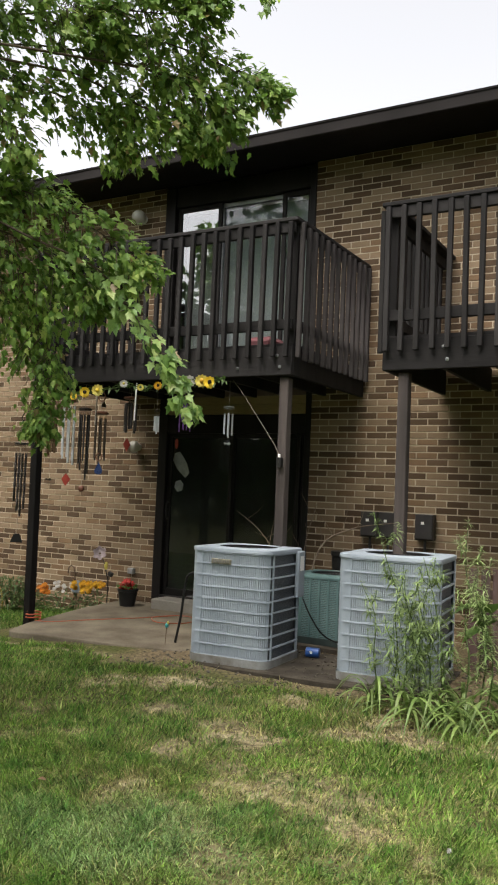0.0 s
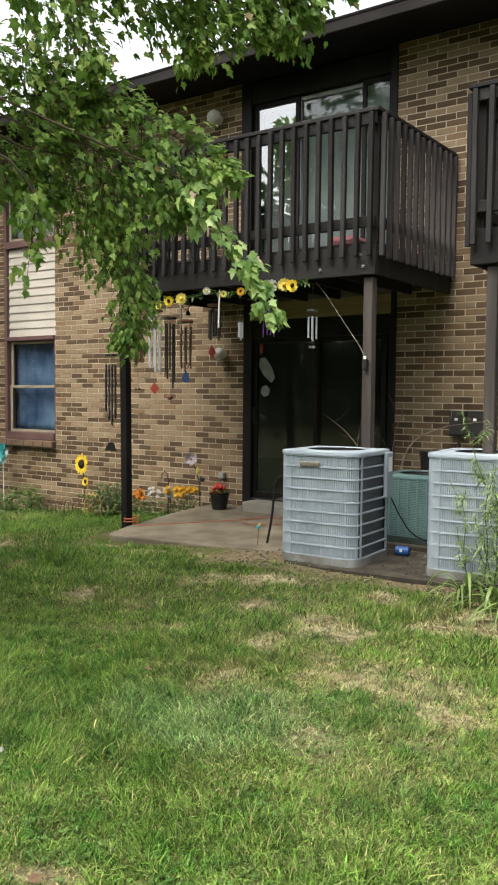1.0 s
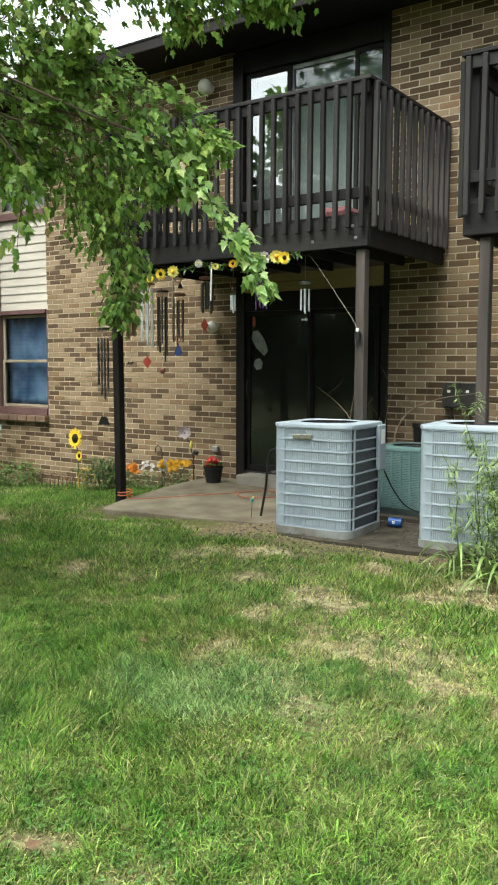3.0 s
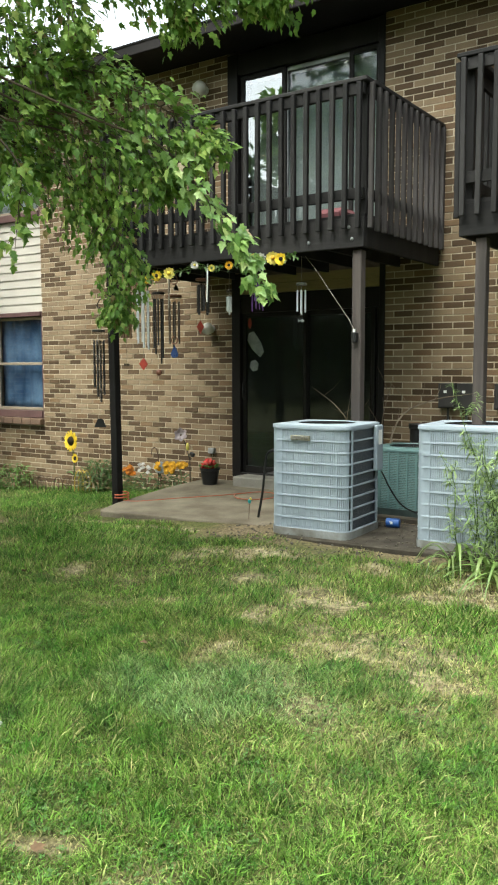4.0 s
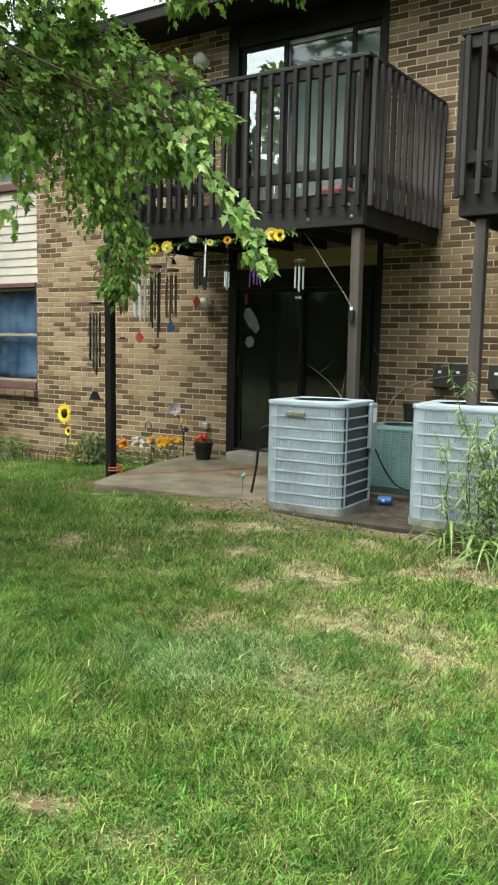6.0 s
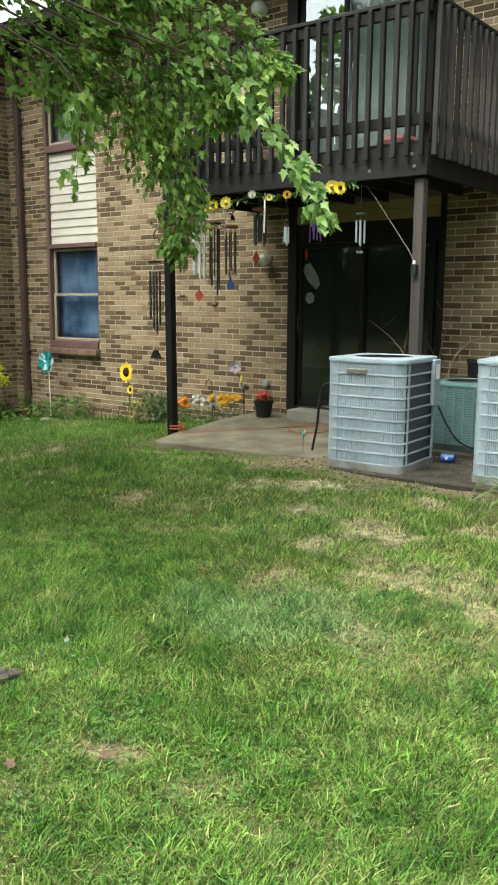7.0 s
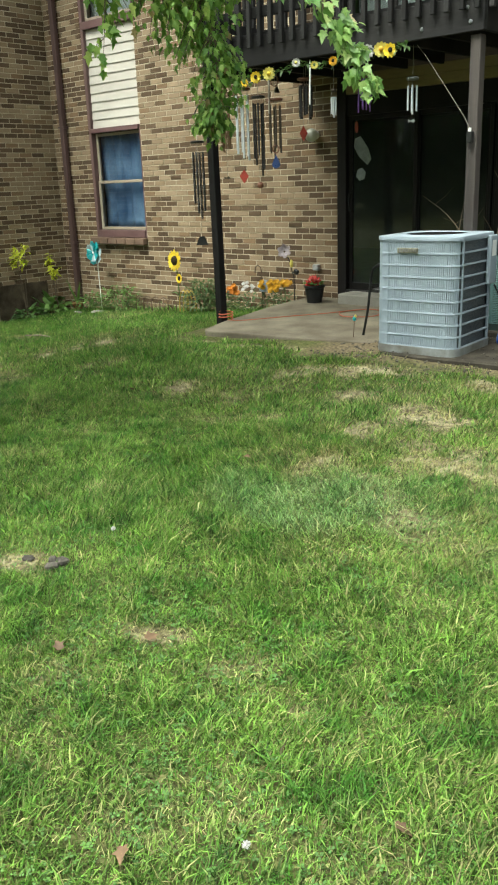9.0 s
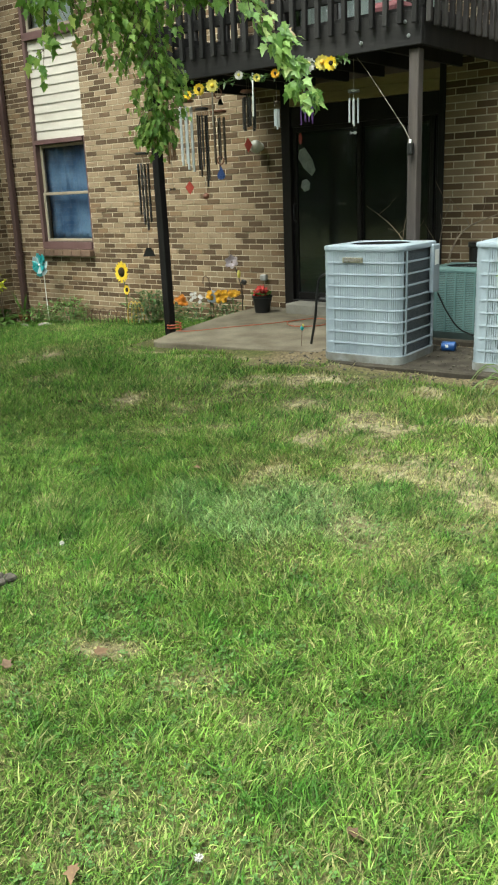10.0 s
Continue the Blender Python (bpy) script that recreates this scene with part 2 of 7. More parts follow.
M_gutter = mat("dark_gutter_metal", (0.012, 0.0105, 0.0105), (0.022, 0.019, 0.019), 2, 0.7, 0, 0.1, 40, spec=0.15)
M_shingle = mat("roof_shingles", (0.06, 0.055, 0.05), (0.11, 0.10, 0.09), 6, 0.9, 0, 0.6, 80)
M_siding = mat("cream_siding", (0.375, 0.345, 0.305), (0.43, 0.40, 0.355), 3, 0.5, 0, 0.1, 60, fine_amount=0.06)
M_almond = mat("almond_sash", (0.22, 0.185, 0.14), (0.28, 0.235, 0.18), 4, 0.45, 0, 0.1, 60)
M_alu = mat("aluminium_sash", (0.22, 0.23, 0.24), (0.34, 0.35, 0.36), 5, 0.35, 0.7, 0.1, 60)
M_tan_board = mat("ochre_head_board", (0.22, 0.165, 0.08), (0.31, 0.235, 0.12), 3, 0.6, 0, 0.2, 50, stretch=(0.2, 1, 1))
M_concrete = mat("patio_concrete", (0.078, 0.065, 0.046), (0.158, 0.136, 0.101), 3.2, 0.92, 0, 0.6, 70, spec=0.2, fine_amount=0.3)
M_footing = mat("stained_footing", (0.032, 0.024, 0.016), (0.085, 0.066, 0.045), 6, 0.95, 0, 0.7, 50, spec=0.15, fine_amount=0.4)
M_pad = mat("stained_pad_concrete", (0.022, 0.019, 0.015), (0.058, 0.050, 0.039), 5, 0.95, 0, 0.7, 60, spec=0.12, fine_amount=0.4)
M_step = mat("pale_step_concrete", (0.16, 0.148, 0.125), (0.23, 0.215, 0.185), 5, 0.9, 0, 0.5, 70, spec=0.25, fine_amount=0.2)
M_dark_room = mat("room_wall", (0.10, 0.095, 0.085), (0.14, 0.13, 0.12), 2, 0.8, 0, 0.1, 40)
M_room_floor = mat("room_floor", (0.10, 0.075, 0.05), (0.16, 0.12, 0.08), 3, 0.7, 0, 0.1, 40)
M_blue = mat("blue_curtain", (0.025, 0.075, 0.17), (0.17, 0.27, 0.41), 2.6, 0.6, 0, 0.2, 40)
M_blind = mat("grey_blind", (0.30, 0.34, 0.335), (0.40, 0.445, 0.44), 3, 0.6, 0, 0.1, 40, thru=0.2)
M_shade = mat("pale_window_shade", (0.34, 0.38, 0.37), (0.44, 0.48, 0.47), 3, 0.6, 0, 0.1, 40)
M_ac = mat("grey_painted_steel", (0.215, 0.256, 0.296), (0.28, 0.326, 0.370), 3.5, 0.45, 0, 0.12, 60, fine_amount=0.1)
M_ac_dirty = mat("stained_grey_steel", (0.135, 0.125, 0.105), (0.265, 0.275, 0.275), 7, 0.55, 0, 0.2, 50, fine_amount=0.2)
M_coil = mat("dark_coil", (0.06, 0.072, 0.084), (0.115, 0.13, 0.145), 30, 0.5, 0.3, 0.5, 200, stretch=(1, 1, 4))
M_green_ac = mat("blue_green_steel", (0.062, 0.118, 0.118), (0.10, 0.168, 0.165), 4, 0.42, 0, 0.12, 60, fine_amount=0.1)
M_green_dark = mat("dark_green_louver_gap", (0.015, 0.026, 0.026), (0.028, 0.043, 0.041), 8, 0.6, 0, 0.2, 60)
M_badge = mat("worn_badge", (0.12, 0.115, 0.085), (0.30, 0.28, 0.21), 40, 0.35, 0.6, 0.2, 120)
M_boxgrey = mat("dark_grey_enclosure", (0.014, 0.0128, 0.0128), (0.027, 0.024, 0.0235), 5, 0.5, 0, 0.15, 60)
M_white = mat("white_plastic", (0.68, 0.68, 0.66), (0.78, 0.78, 0.76), 8, 0.4, 0, 0.05, 60, fine_amount=0.06)
M_globe = mat("frosted_globe", (0.55, 0.54, 0.49), (0.66, 0.65, 0.60), 5, 0.35, 0, 0.05, 40, thru=0.25, fine_amount=0.05)
M_black = mat("black_plastic", (0.006, 0.006, 0.0065), (0.016, 0.016, 0.016), 8, 0.45, 0, 0.1, 60, spec=0.3)
GREENS = [(0.0, (0.088, 0.18, 0.028)), (0.22, (0.128, 0.235, 0.038)), (0.5, (0.17, 0.285, 0.05)), (0.74, (0.225, 0.335, 0.068)), (0.90, (0.31, 0.40, 0.10)), (0.975, (0.28, 0.22, 0.09))]
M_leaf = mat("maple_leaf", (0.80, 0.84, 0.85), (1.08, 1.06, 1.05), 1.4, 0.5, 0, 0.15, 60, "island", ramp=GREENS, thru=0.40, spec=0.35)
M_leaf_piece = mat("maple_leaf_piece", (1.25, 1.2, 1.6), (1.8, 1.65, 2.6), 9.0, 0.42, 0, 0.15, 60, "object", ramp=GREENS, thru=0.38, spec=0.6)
M_bark = mat("grey_bark", (0.07, 0.055, 0.045), (0.15, 0.125, 0.10), 14, 0.9, 0, 0.8, 60, stretch=(1, 1, 0.3))
M_twig = mat("brown_twig", (0.05, 0.035, 0.022), (0.09, 0.065, 0.04), 10, 0.8, 0, 0.3, 80)
M_far = mat("far_foliage", (0.03, 0.065, 0.018), (0.07, 0.13, 0.03), 0.5, 0.7, 0, 0, 8, "island", 0.4, thru=0.2)
M_glass = glass_mat("window_glass", (0.80, 0.84, 0.86))
M_glass_film = glass_mat("mirror_film_glass", (0.8, 0.84, 0.85), 0.0, 3.3)
M_glass_up = glass_mat("reflective_upper_glass", (0.86, 0.9, 0.92), 0.0, 1.75)
M_glass_dark = glass_mat("hazy_tinted_glass", (0.38, 0.42, 0.41), 0.04, 1.5, 0.085)


def ground_mat(name, grass):
    """Soil and thatch, or blades: the dryness attribute runs it from green to straw, bare to earth."""
    m = bpy.data.materials.new(name)
    m.use_nodes = True
    n, l = m.node_tree.nodes, m.node_tree.links
    b = n["Principled BSDF"]
    at = n.new("ShaderNodeAttribute")
    at.attribute_name = "dry"
    tc, big, small = n.new("ShaderNodeTexCoord"), n.new("ShaderNodeTexNoise"), n.new("ShaderNodeTexNoise")
    big.inputs["Scale"].default_value, big.inputs["Detail"].default_value = 1.7, 4
    small.inputs["Scale"].default_value, small.inputs["Detail"].default_value = 45, 5
    l.new(tc.outputs["Object"], big.inputs["Vector"])
    l.new(tc.outputs["Object"], small.inputs["Vector"])
    g = n.new("ShaderNodeValToRGB")
    g.color_ramp.elements[0].position, g.color_ramp.elements[1].position = 0.36, 0.64
    if grass:
        g.color_ramp.elements[0].color, g.color_ramp.elements[1].color = (0.070, 0.150, 0.018, 1), (0.138, 0.252, 0.032, 1)
        straw = (0.268, 0.232, 0.108)
    else:
        g.color_ramp.elements[0].color, g.color_ramp.elements[1].color = (0.040, 0.052, 0.014, 1), (0.085, 0.085, 0.030, 1)
        straw = (0.115, 0.088, 0.056)
    mid = n.new("ShaderNodeTexNoise")
    mid.inputs["Scale"].default_value, mid.inputs["Detail"].default_value = 11.0, 6
    l.new(tc.outputs["Object"], mid.inputs["Vector"])
    avg = n.new("ShaderNodeMix")
    avg.inputs[0].default_value = 0.55
    l.new(big.outputs["Fac"], avg.inputs[2])
    l.new(mid.outputs["Fac"], avg.inputs[3])
    l.new(avg.outputs[0], g.inputs["Fac"])
    mx = n.new("ShaderNodeMix")
    mx.data_type = "RGBA"
    l.new(at.outputs["Fac"], mx.inputs[0])
    l.new(g.outputs["Color"], mx.inputs[6])
    mx.inputs[7].default_value = (*straw, 1)
    hs, rg = n.new("ShaderNodeHueSaturation"), n.new("ShaderNodeMapRange")
    if grass:
        l.new(n.new("ShaderNodeNewGeometry").outputs["Random Per Island"], rg.inputs[0])
        rg.inputs[3].default_value, rg.inputs[4].default_value = 0.22, 1.76
        hs.inputs["Saturation"].default_value = 0.96
    else:
        l.new(small.outputs["Fac"], rg.inputs[0])
        rg.inputs[1].default_value, rg.inputs[2].default_value = 0.3, 0.7
        rg.inputs[3].default_value, rg.inputs[4].default_value = 0.35, 1.75
    l.new(rg.outputs[0], hs.inputs["Value"])
    sd, ms2 = n.new("ShaderNodeAttribute"), n.new("ShaderNodeMix")
    sd.attribute_name = "sand"
    ms2.data_type = "RGBA"
    ms2.inputs[7].default_value = (0.165, 0.262, 0.115, 1) if grass else (0.28, 0.243, 0.155, 1)
    if grass:
        l.new(sd.outputs["Fac"], ms2.inputs[0])
    else:       # broken up by the crumbs of earth
        brk, mul = n.new("ShaderNodeMapRange"), n.new("ShaderNodeMath")
        brk.inputs[1].default_value, brk.inputs[2].default_value = 0.40, 0.60
        l.new(mid.outputs["Fac"], brk.inputs[0])
        mul.operation = "MULTIPLY"
        l.new(sd.outputs["Fac"], mul.inputs[0])
        l.new(brk.outputs[0], mul.inputs[1])
        l.new(mul.outputs[0], ms2.inputs[0])
    l.new(mx.outputs[2], ms2.inputs[6])
    # tufts of deeper and of paler green
    tn, tr0, mt = n.new("ShaderNodeAttribute"), n.new("ShaderNodeValToRGB"), n.new("ShaderNodeMix")
    tn.attribute_name = "tone"
    e = tr0.color_ramp.elements
    e[0].position, e[0].color = 0.0, (0.46, 0.72, 0.48, 1)
    e[1].position, e[1].color = 1.0, (1.20, 1.20, 1.20, 1)
    e.new(0.5).color = (0.95, 0.97, 0.92, 1)
    l.new(tn.outputs["Fac"], tr0.inputs["Fac"])
    mt.data_type, mt.blend_type = "RGBA", "MULTIPLY"
    mt.inputs[0].default_value = 1.0
    l.new(ms2.outputs[2], mt.inputs[6])
    l.new(tr0.outputs["Color"], mt.inputs[7])
    l.new(mt.outputs[2], hs.inputs["Color"])
    l.new(hs.outputs[0], b.inputs["Base Color"])
    b.inputs["Roughness"].default_value = 0.62 if grass else 0.95
    b.inputs["Specular IOR Level"].default_value = 0.22 if grass else 0.12
    if grass:
        tr, ms = n.new("ShaderNodeBsdfTranslucent"), n.new("ShaderNodeMixShader")
        ms.inputs[0].default_value = 0.3
        l.new(hs.outputs[0], tr.inputs["Color"])
        l.new(b.outputs[0], ms.inputs[1])
        l.new(tr.outputs[0], ms.inputs[2])
        l.new(ms.outputs[0], n["Material Output"].inputs["Surface"])
    else:
        bu = n.new("ShaderNodeBump")
        bu.inputs["Strength"].default_value, bu.inputs["Distance"].default_value = 0.7, 0.02
        l.new(small.outputs["Fac"], bu.inputs["Height"])
        l.new(bu.outputs[0], b.inputs["Normal"])
    return m


M_ground = ground_mat("soil_and_thatch", False)
M_grass = ground_mat("grass_blades", True)

# ---- ground ----
ZF_X = [-40, -5.2, -4.5, -3.5, -1.4, -0.3, 2.0, 4.0, 40]
ZF_Z = [-0.75, -0.56, -0.44, -0.37, -0.22, -0.112, -0.05, -0.04, -0.02]


def ground_z(x, y):
    """Height of the lawn: level along the house, falling a little towards the street and to the wing."""
    zf = np.interp(x, ZF_X, ZF_Z)
    fall = np.clip((-np.asarray(y) - 2.0) / 6.0, 0, 1.5)
    lumps = 0.02 * np.sin(1.9 * x + 0.7) * np.cos(1.6 * y) + 0.012 * np.sin(4.1 * x - 2.3 * y) + 0.006 * np.sin(9 * x + 5 * y)
    edge = 0.012 * np.clip((np.asarray(x) + 0.5) / 0.4, 0, 1) * np.clip((2.0 - np.asarray(x)) / 0.5, 0, 1) * np.clip(1 - (-np.asarray(y) - 2.35) / 0.8, 0, 1)
    return -edge + zf + (-0.20 - zf) * np.clip(fall, 0, 1) + lumps * np.clip((-np.asarray(y) - 1.6) / 1.0, 0, 1)


# bare and dry places of the lawn: x, y, half-lengths along and across, turn in degrees, strength
DRY = [
    (-2.38, -2.66, 0.37, 0.30, 10, 0.8), (1.41, -3.85, 0.16, 0.20, 28, 0.7), (1.79, -3.21, 0.30, 0.14, 22, 0.75), (2.92, -4.67, 0.26, 0.10, 32, 0.65), (3.24, -4.56, 0.20, 0.09, 32, 0.5),
    (1.69, -5.53, 0.30, 0.12, 31, 0.6), (2.58, -5.55, 0.12, 0.07, 33, 0.7), (2.31, -2.80, 0.50, 0.14, 27, 0.85), (3.30, -2.86, 0.17, 0.25, 30, 1.0), (3.25, -3.67, 0.20, 0.28, 30, 0.5),
    (3.90, -4.29, 0.14, 0.12, 32, 0.55), (2.95, -6.29, 0.15, 0.09, 35, 1.0), (3.77, -6.30, 0.20, 0.06, 36, 0.8), (4.51, -6.36, 0.12, 0.06, 37, 0.6), (4.71, -6.34, 0.10, 0.06, 38, 0.5),
    (3.71, -6.66, 0.18, 0.12, 37, 0.45), (4.17, -6.27, 0.16, 0.07, 37, 0.5), (3.98, -3.22, 0.70, 0.13, 20, 1.0), (3.91, -2.86, 0.22, 0.22, 33, 0.9), (1.21, -2.25, 0.60, 0.14, 10, 0.85), (0.0, -2.40, 0.40, 0.10, 10, 0.7),
    (2.6, -3.55, 0.35, 0.20, 25, 0.5), (2.35, -4.2, 0.5, 0.10, 30, 0.45), (2.1, -3.7, 0.35, 0.10, 28, 0.5), (0.7, -2.9, 0.4, 0.14, 15, 0.45),
    (2.7, -1.7, 0.8, 0.55, 0, 1.0), (3.6, -1.6, 0.7, 0.55, 0, 1.0), (1.85, -2.15, 0.8, 0.30, 0, 1.0), (2.9, -1.2, 1.2, 0.9, 0, 1.0), (4.2, -2.4, 0.8, 0.4, 0, 0.9),
]


LATTICE = np.random.default_rng(3).random((64, 64))


def value_noise(x, y, f):
    """Smooth noise from 0 to 1 with f cells to the metre."""
    u, v = np.asarray(x) * f + 19.3, np.asarray(y) * f + 7.7
    i, j = np.floor(u).astype(int), np.floor(v).astype(int)
    a, b = u - i, v - j
    a, b = a * a * (3 - 2 * a), b * b * (3 - 2 * b)
    p = lambda k, l: LATTICE[(i + k) % 64, (j + l) % 64]
    return (p(0, 0) * (1 - a) + p(1, 0) * a) * (1 - b) + (p(0, 1) * (1 - a) + p(1, 1) * a) * b


def dryness(x, y):
    rough = 0.9 * value_noise(x, y, 2.6) + 0.6 * value_noise(x, y, 6.5) + 0.4 * value_noise(x, y, 15) - 0.95
    out = np.zeros_like(np.asarray(x, float))
    for cx, cy, a, b, turn, k in DRY:
        c, s = math.cos(radians(turn)), math.sin(radians(turn))
        u, v = ((x - cx) * c + (y - cy) * s) / (a * 1.25), (-(x - cx) * s + (y - cy) * c) / (b * 1.25)
        out = np.maximum(out, k * np.clip(0.95 - np.sqrt(u * u + v * v) + 1.25 * rough, 0, 1))
    spots = value_noise(x + 31, y, 1.1) * 0.42 + value_noise(x, y + 17, 3.1) * 0.28 + value_noise(x + 7, y, 8.0) * 0.30
    worn = (0.04 + 0.20 * value_noise(x + 11, y, 5.0)) * np.clip((x - 0.2) / 1.2, 0, 1) * np.clip((-y - 2.4) / 0.3, 0, 1) * np.clip((y + 5.0) / 0.8, 0, 1)
    out = np.maximum(out, np.clip((x - 1.2) / 0.3, 0, 1) * np.clip((y + 2.5) / 0.2, 0, 1) * np.clip((5.0 - x) / 0.5, 0, 1)) + worn
    return np.clip(out + 2.8 * np.clip(spots - 0.50, 0, 1) * np.clip(0.4 + (y + 5.2) / 0.9, 0.4, 1) + 0.04, 0, 1)


def tone(x, y):
    """Tufts of grass: 0 deep green, 1 pale."""
    n = 0.16 * value_noise(x + 3, y + 1, 2.3) + 0.34 * value_noise(x + 2, y + 5, 7.3) + 0.50 * value_noise(x + 9, y, 17.0)
    # lush grass; left ellipse and far-left term also put tree shade into the colour
    lush_shade = np.clip(1.2 - np.hypot((x + 0.1) / 1.6, (y + 3.2) / 0.8), 0, 1) + np.clip(1.1 - np.hypot((x - 4.6) / 0.7, (y + 3.9) / 0.35), 0, 1) + np.clip(1.0 - np.hypot((x - 3.3) / 0.5, (y + 6.5) / 0.25), 0, 1)
    pale = np.clip(1.2 - np.hypot((x - 3.7) / 0.9, (y + 5.15) / 0.4), 0, 1)
    return np.clip((n - 0.5) * 2.5 + 0.55 + 0.14 * pale - 0.16 * lush_shade - 0.22 * np.clip((0.4 - x) / 1.0, 0, 1) * np.clip((y + 3.6) / 0.6, 0, 1), 0, 1)


# pale washed-out strips: x, y, half-lengths along and across, turn in degrees
STRIPS = [(4.10, -3.26, 0.75, 0.13, 8), (3.28, -2.82, 0.16, 0.2, 30), (2.3, -2.78, 0.5, 0.07, 20), (1.1, -2.3, 0.55, 0.08, 8), (0.0, -2.36, 0.35, 0.06, 5)]


def sandiness(x, y):
    """The pale washed-out strip in front of the second unit."""
    rough = 0.8 * value_noise(x, y, 4.0) + 0.5 * value_noise(x, y, 11) - 0.65
    out = np.zeros_like(np.asarray(x, float))
    for cx, cy, a, b, turn in STRIPS:
        c, s = math.cos(radians(turn)), math.sin(radians(turn))
        u, v = (x - cx) * c + (y - cy) * s, (y - cy) * c - (x - cx) * s
        out = np.maximum(out, np.clip(1.0 - np.hypot(u / a, v / b) + 1.8 * rough, 0, 0.95))
    thatch = np.clip(1.1 * (dryness(x, y) - 0.22), 0, 0.7) * np.clip((-np.asarray(y) - 2.5) / 0.3, 0, 1)
    return np.maximum(out, thatch)


gx = np.concatenate([[-900, -300, -100, -40, -20], np.arange(-11, 9.01, 0.09), [14, 25, 50, 120, 300, 900]])
gy = np.concatenate([[-900, -300, -100, -40, -20, -13], np.arange(-10, 0.4, 0.09), [1, 3, 8, 20, 60, 300, 900]])
GX, GY = np.meshgrid(gx, gy, indexing="ij")
GZ = ground_z(GX, GY)
gv = np.stack([GX, GY, GZ], -1).reshape(-1, 3)
ii, jj = np.meshgrid(np.arange(len(gx) - 1), np.arange(len(gy) - 1), indexing="ij")
a0 = (ii * len(gy) + jj).ravel()
gf = np.stack([a0, a0 + len(gy), a0 + len(gy) + 1, a0 + 1], -1)
ground = tagged(new("ground", fast_mesh("ground", gv, gf, M_ground)), "earth and thatch under a patchy mown lawn", "ground", kind="structure")
att = ground.data.attributes.new("dry", "FLOAT", "POINT")
att.data.foreach_set("value", dryness(gv[:, 0], gv[:, 1]).astype(np.float32))
att = ground.data.attributes.new("sand", "FLOAT", "POINT")
att.data.foreach_set("value", sandiness(gv[:, 0], gv[:, 1]).astype(np.float32))
att = ground.data.attributes.new("tone", "FLOAT", "POINT")
att.data.foreach_set("value", np.full(len(gv), 0.5, np.float32))


def grass_blades(name, xs, ys, length, width, material, seed, bends=(0.0, 0.5, 1.0), laid=1.0):
    """Single blades, each two quads and a tip, leaning at random."""
    rng = np.random.default_rng(seed)
    n = len(xs)
    d = dryness(xs, ys)
    tuft = value_noise(xs + 5, ys + 9, 1.6) * 0.35 + value_noise(xs, ys, 5.0) * 0.3 + value_noise(xs, ys + 4, 12.0) * 0.35
    h = length * rng.uniform(0.4, 1.25, n) * (1 - 0.4 * d) * np.clip(0.35 + 1.3 * (0.5 + 1.7 * (tuft - 0.5)), 0.55, 1.8)
    w = width * rng.uniform(0.55, 1.25, n) * np.where(rng.random(n) < 0.07, 2.0, 1.0)
    th, lean = rng.uniform(0, 2 * np.pi, n), rng.uniform(0.25, 1.2, n) * laid
    clump = 0.9 * np.sin(3.1 * xs + 1.7 * np.sin(2.3 * ys)) + 0.9 * np.cos(2.7 * ys + 1.2 * xs)
    th = np.where(rng.random(n) < 0.35, clump + rng.normal(0, 0.7, n), th)
    dx, dy = np.cos(th), np.sin(th)
    fx, fy = rng.normal(0, 1, n), rng.normal(0, 1, n)
    k = np.hypot(fx, fy) + 1e-6
    px, py = fx / k, fy / k
    z0 = ground_z(xs, ys) - 0.006
    rows = []
    for s in bends:
        ww = 1.0 - 0.94 * s ** 3
        out = h * lean * (0.35 * s + 0.65 * s * s)
        up = h * np.sqrt(np.clip(1 - (lean * 0.75 * s) ** 2, 0.06, 1)) * s
        for side in (-1, 1):
            rows.append(np.stack([xs + dx * out + side * px * w * ww / 2, ys + dy * out + side * py * w * ww / 2, z0 + up], -1))
    v = np.stack(rows, 1).reshape(-1, 3)
    nb = 2 * len(bends)
    base = np.arange(n)[:, None] * nb
    f = np.concatenate([base + np.array([[2 * k, 2 * k + 1, 2 * k + 3, 2 * k + 2]]) for k in range(len(bends) - 1)], 0)
    me = fast_mesh(name, v, f, material)
    a = me.attributes.new("dry", "FLOAT", "POINT")
    straw = np.clip(d * 0.35 + (rng.random(n) < 0.20 + 0.75 * d) * rng.uniform(0.3, 0.85, n) + rng.normal(0, 0.08, n), 0, 1)
    a.data.foreach_set("value", np.repeat(straw, nb).astype(np.float32))
    cool = np.clip(1.3 - np.hypot((xs - 3.65) / 0.7, (ys + 5.1) / 0.32) + 1.2 * (value_noise(xs, ys, 3.0) - 0.5), 0, 0.55)
    a = me.attributes.new("sand", "FLOAT", "POINT")
    a.data.foreach_set("value", np.repeat(cool * (rng.random(n) < 0.8), nb).astype(np.float32))
    a = me.attributes.new("tone", "FLOAT", "POINT")
    a.data.foreach_set("value", np.repeat(np.clip(tone(xs, ys) + rng.normal(0, 0.15 if len(bends) > 2 else 0.34, n), 0, 1), nb).astype(np.float32))
    return tagged(new(name, me), kind="stuff")


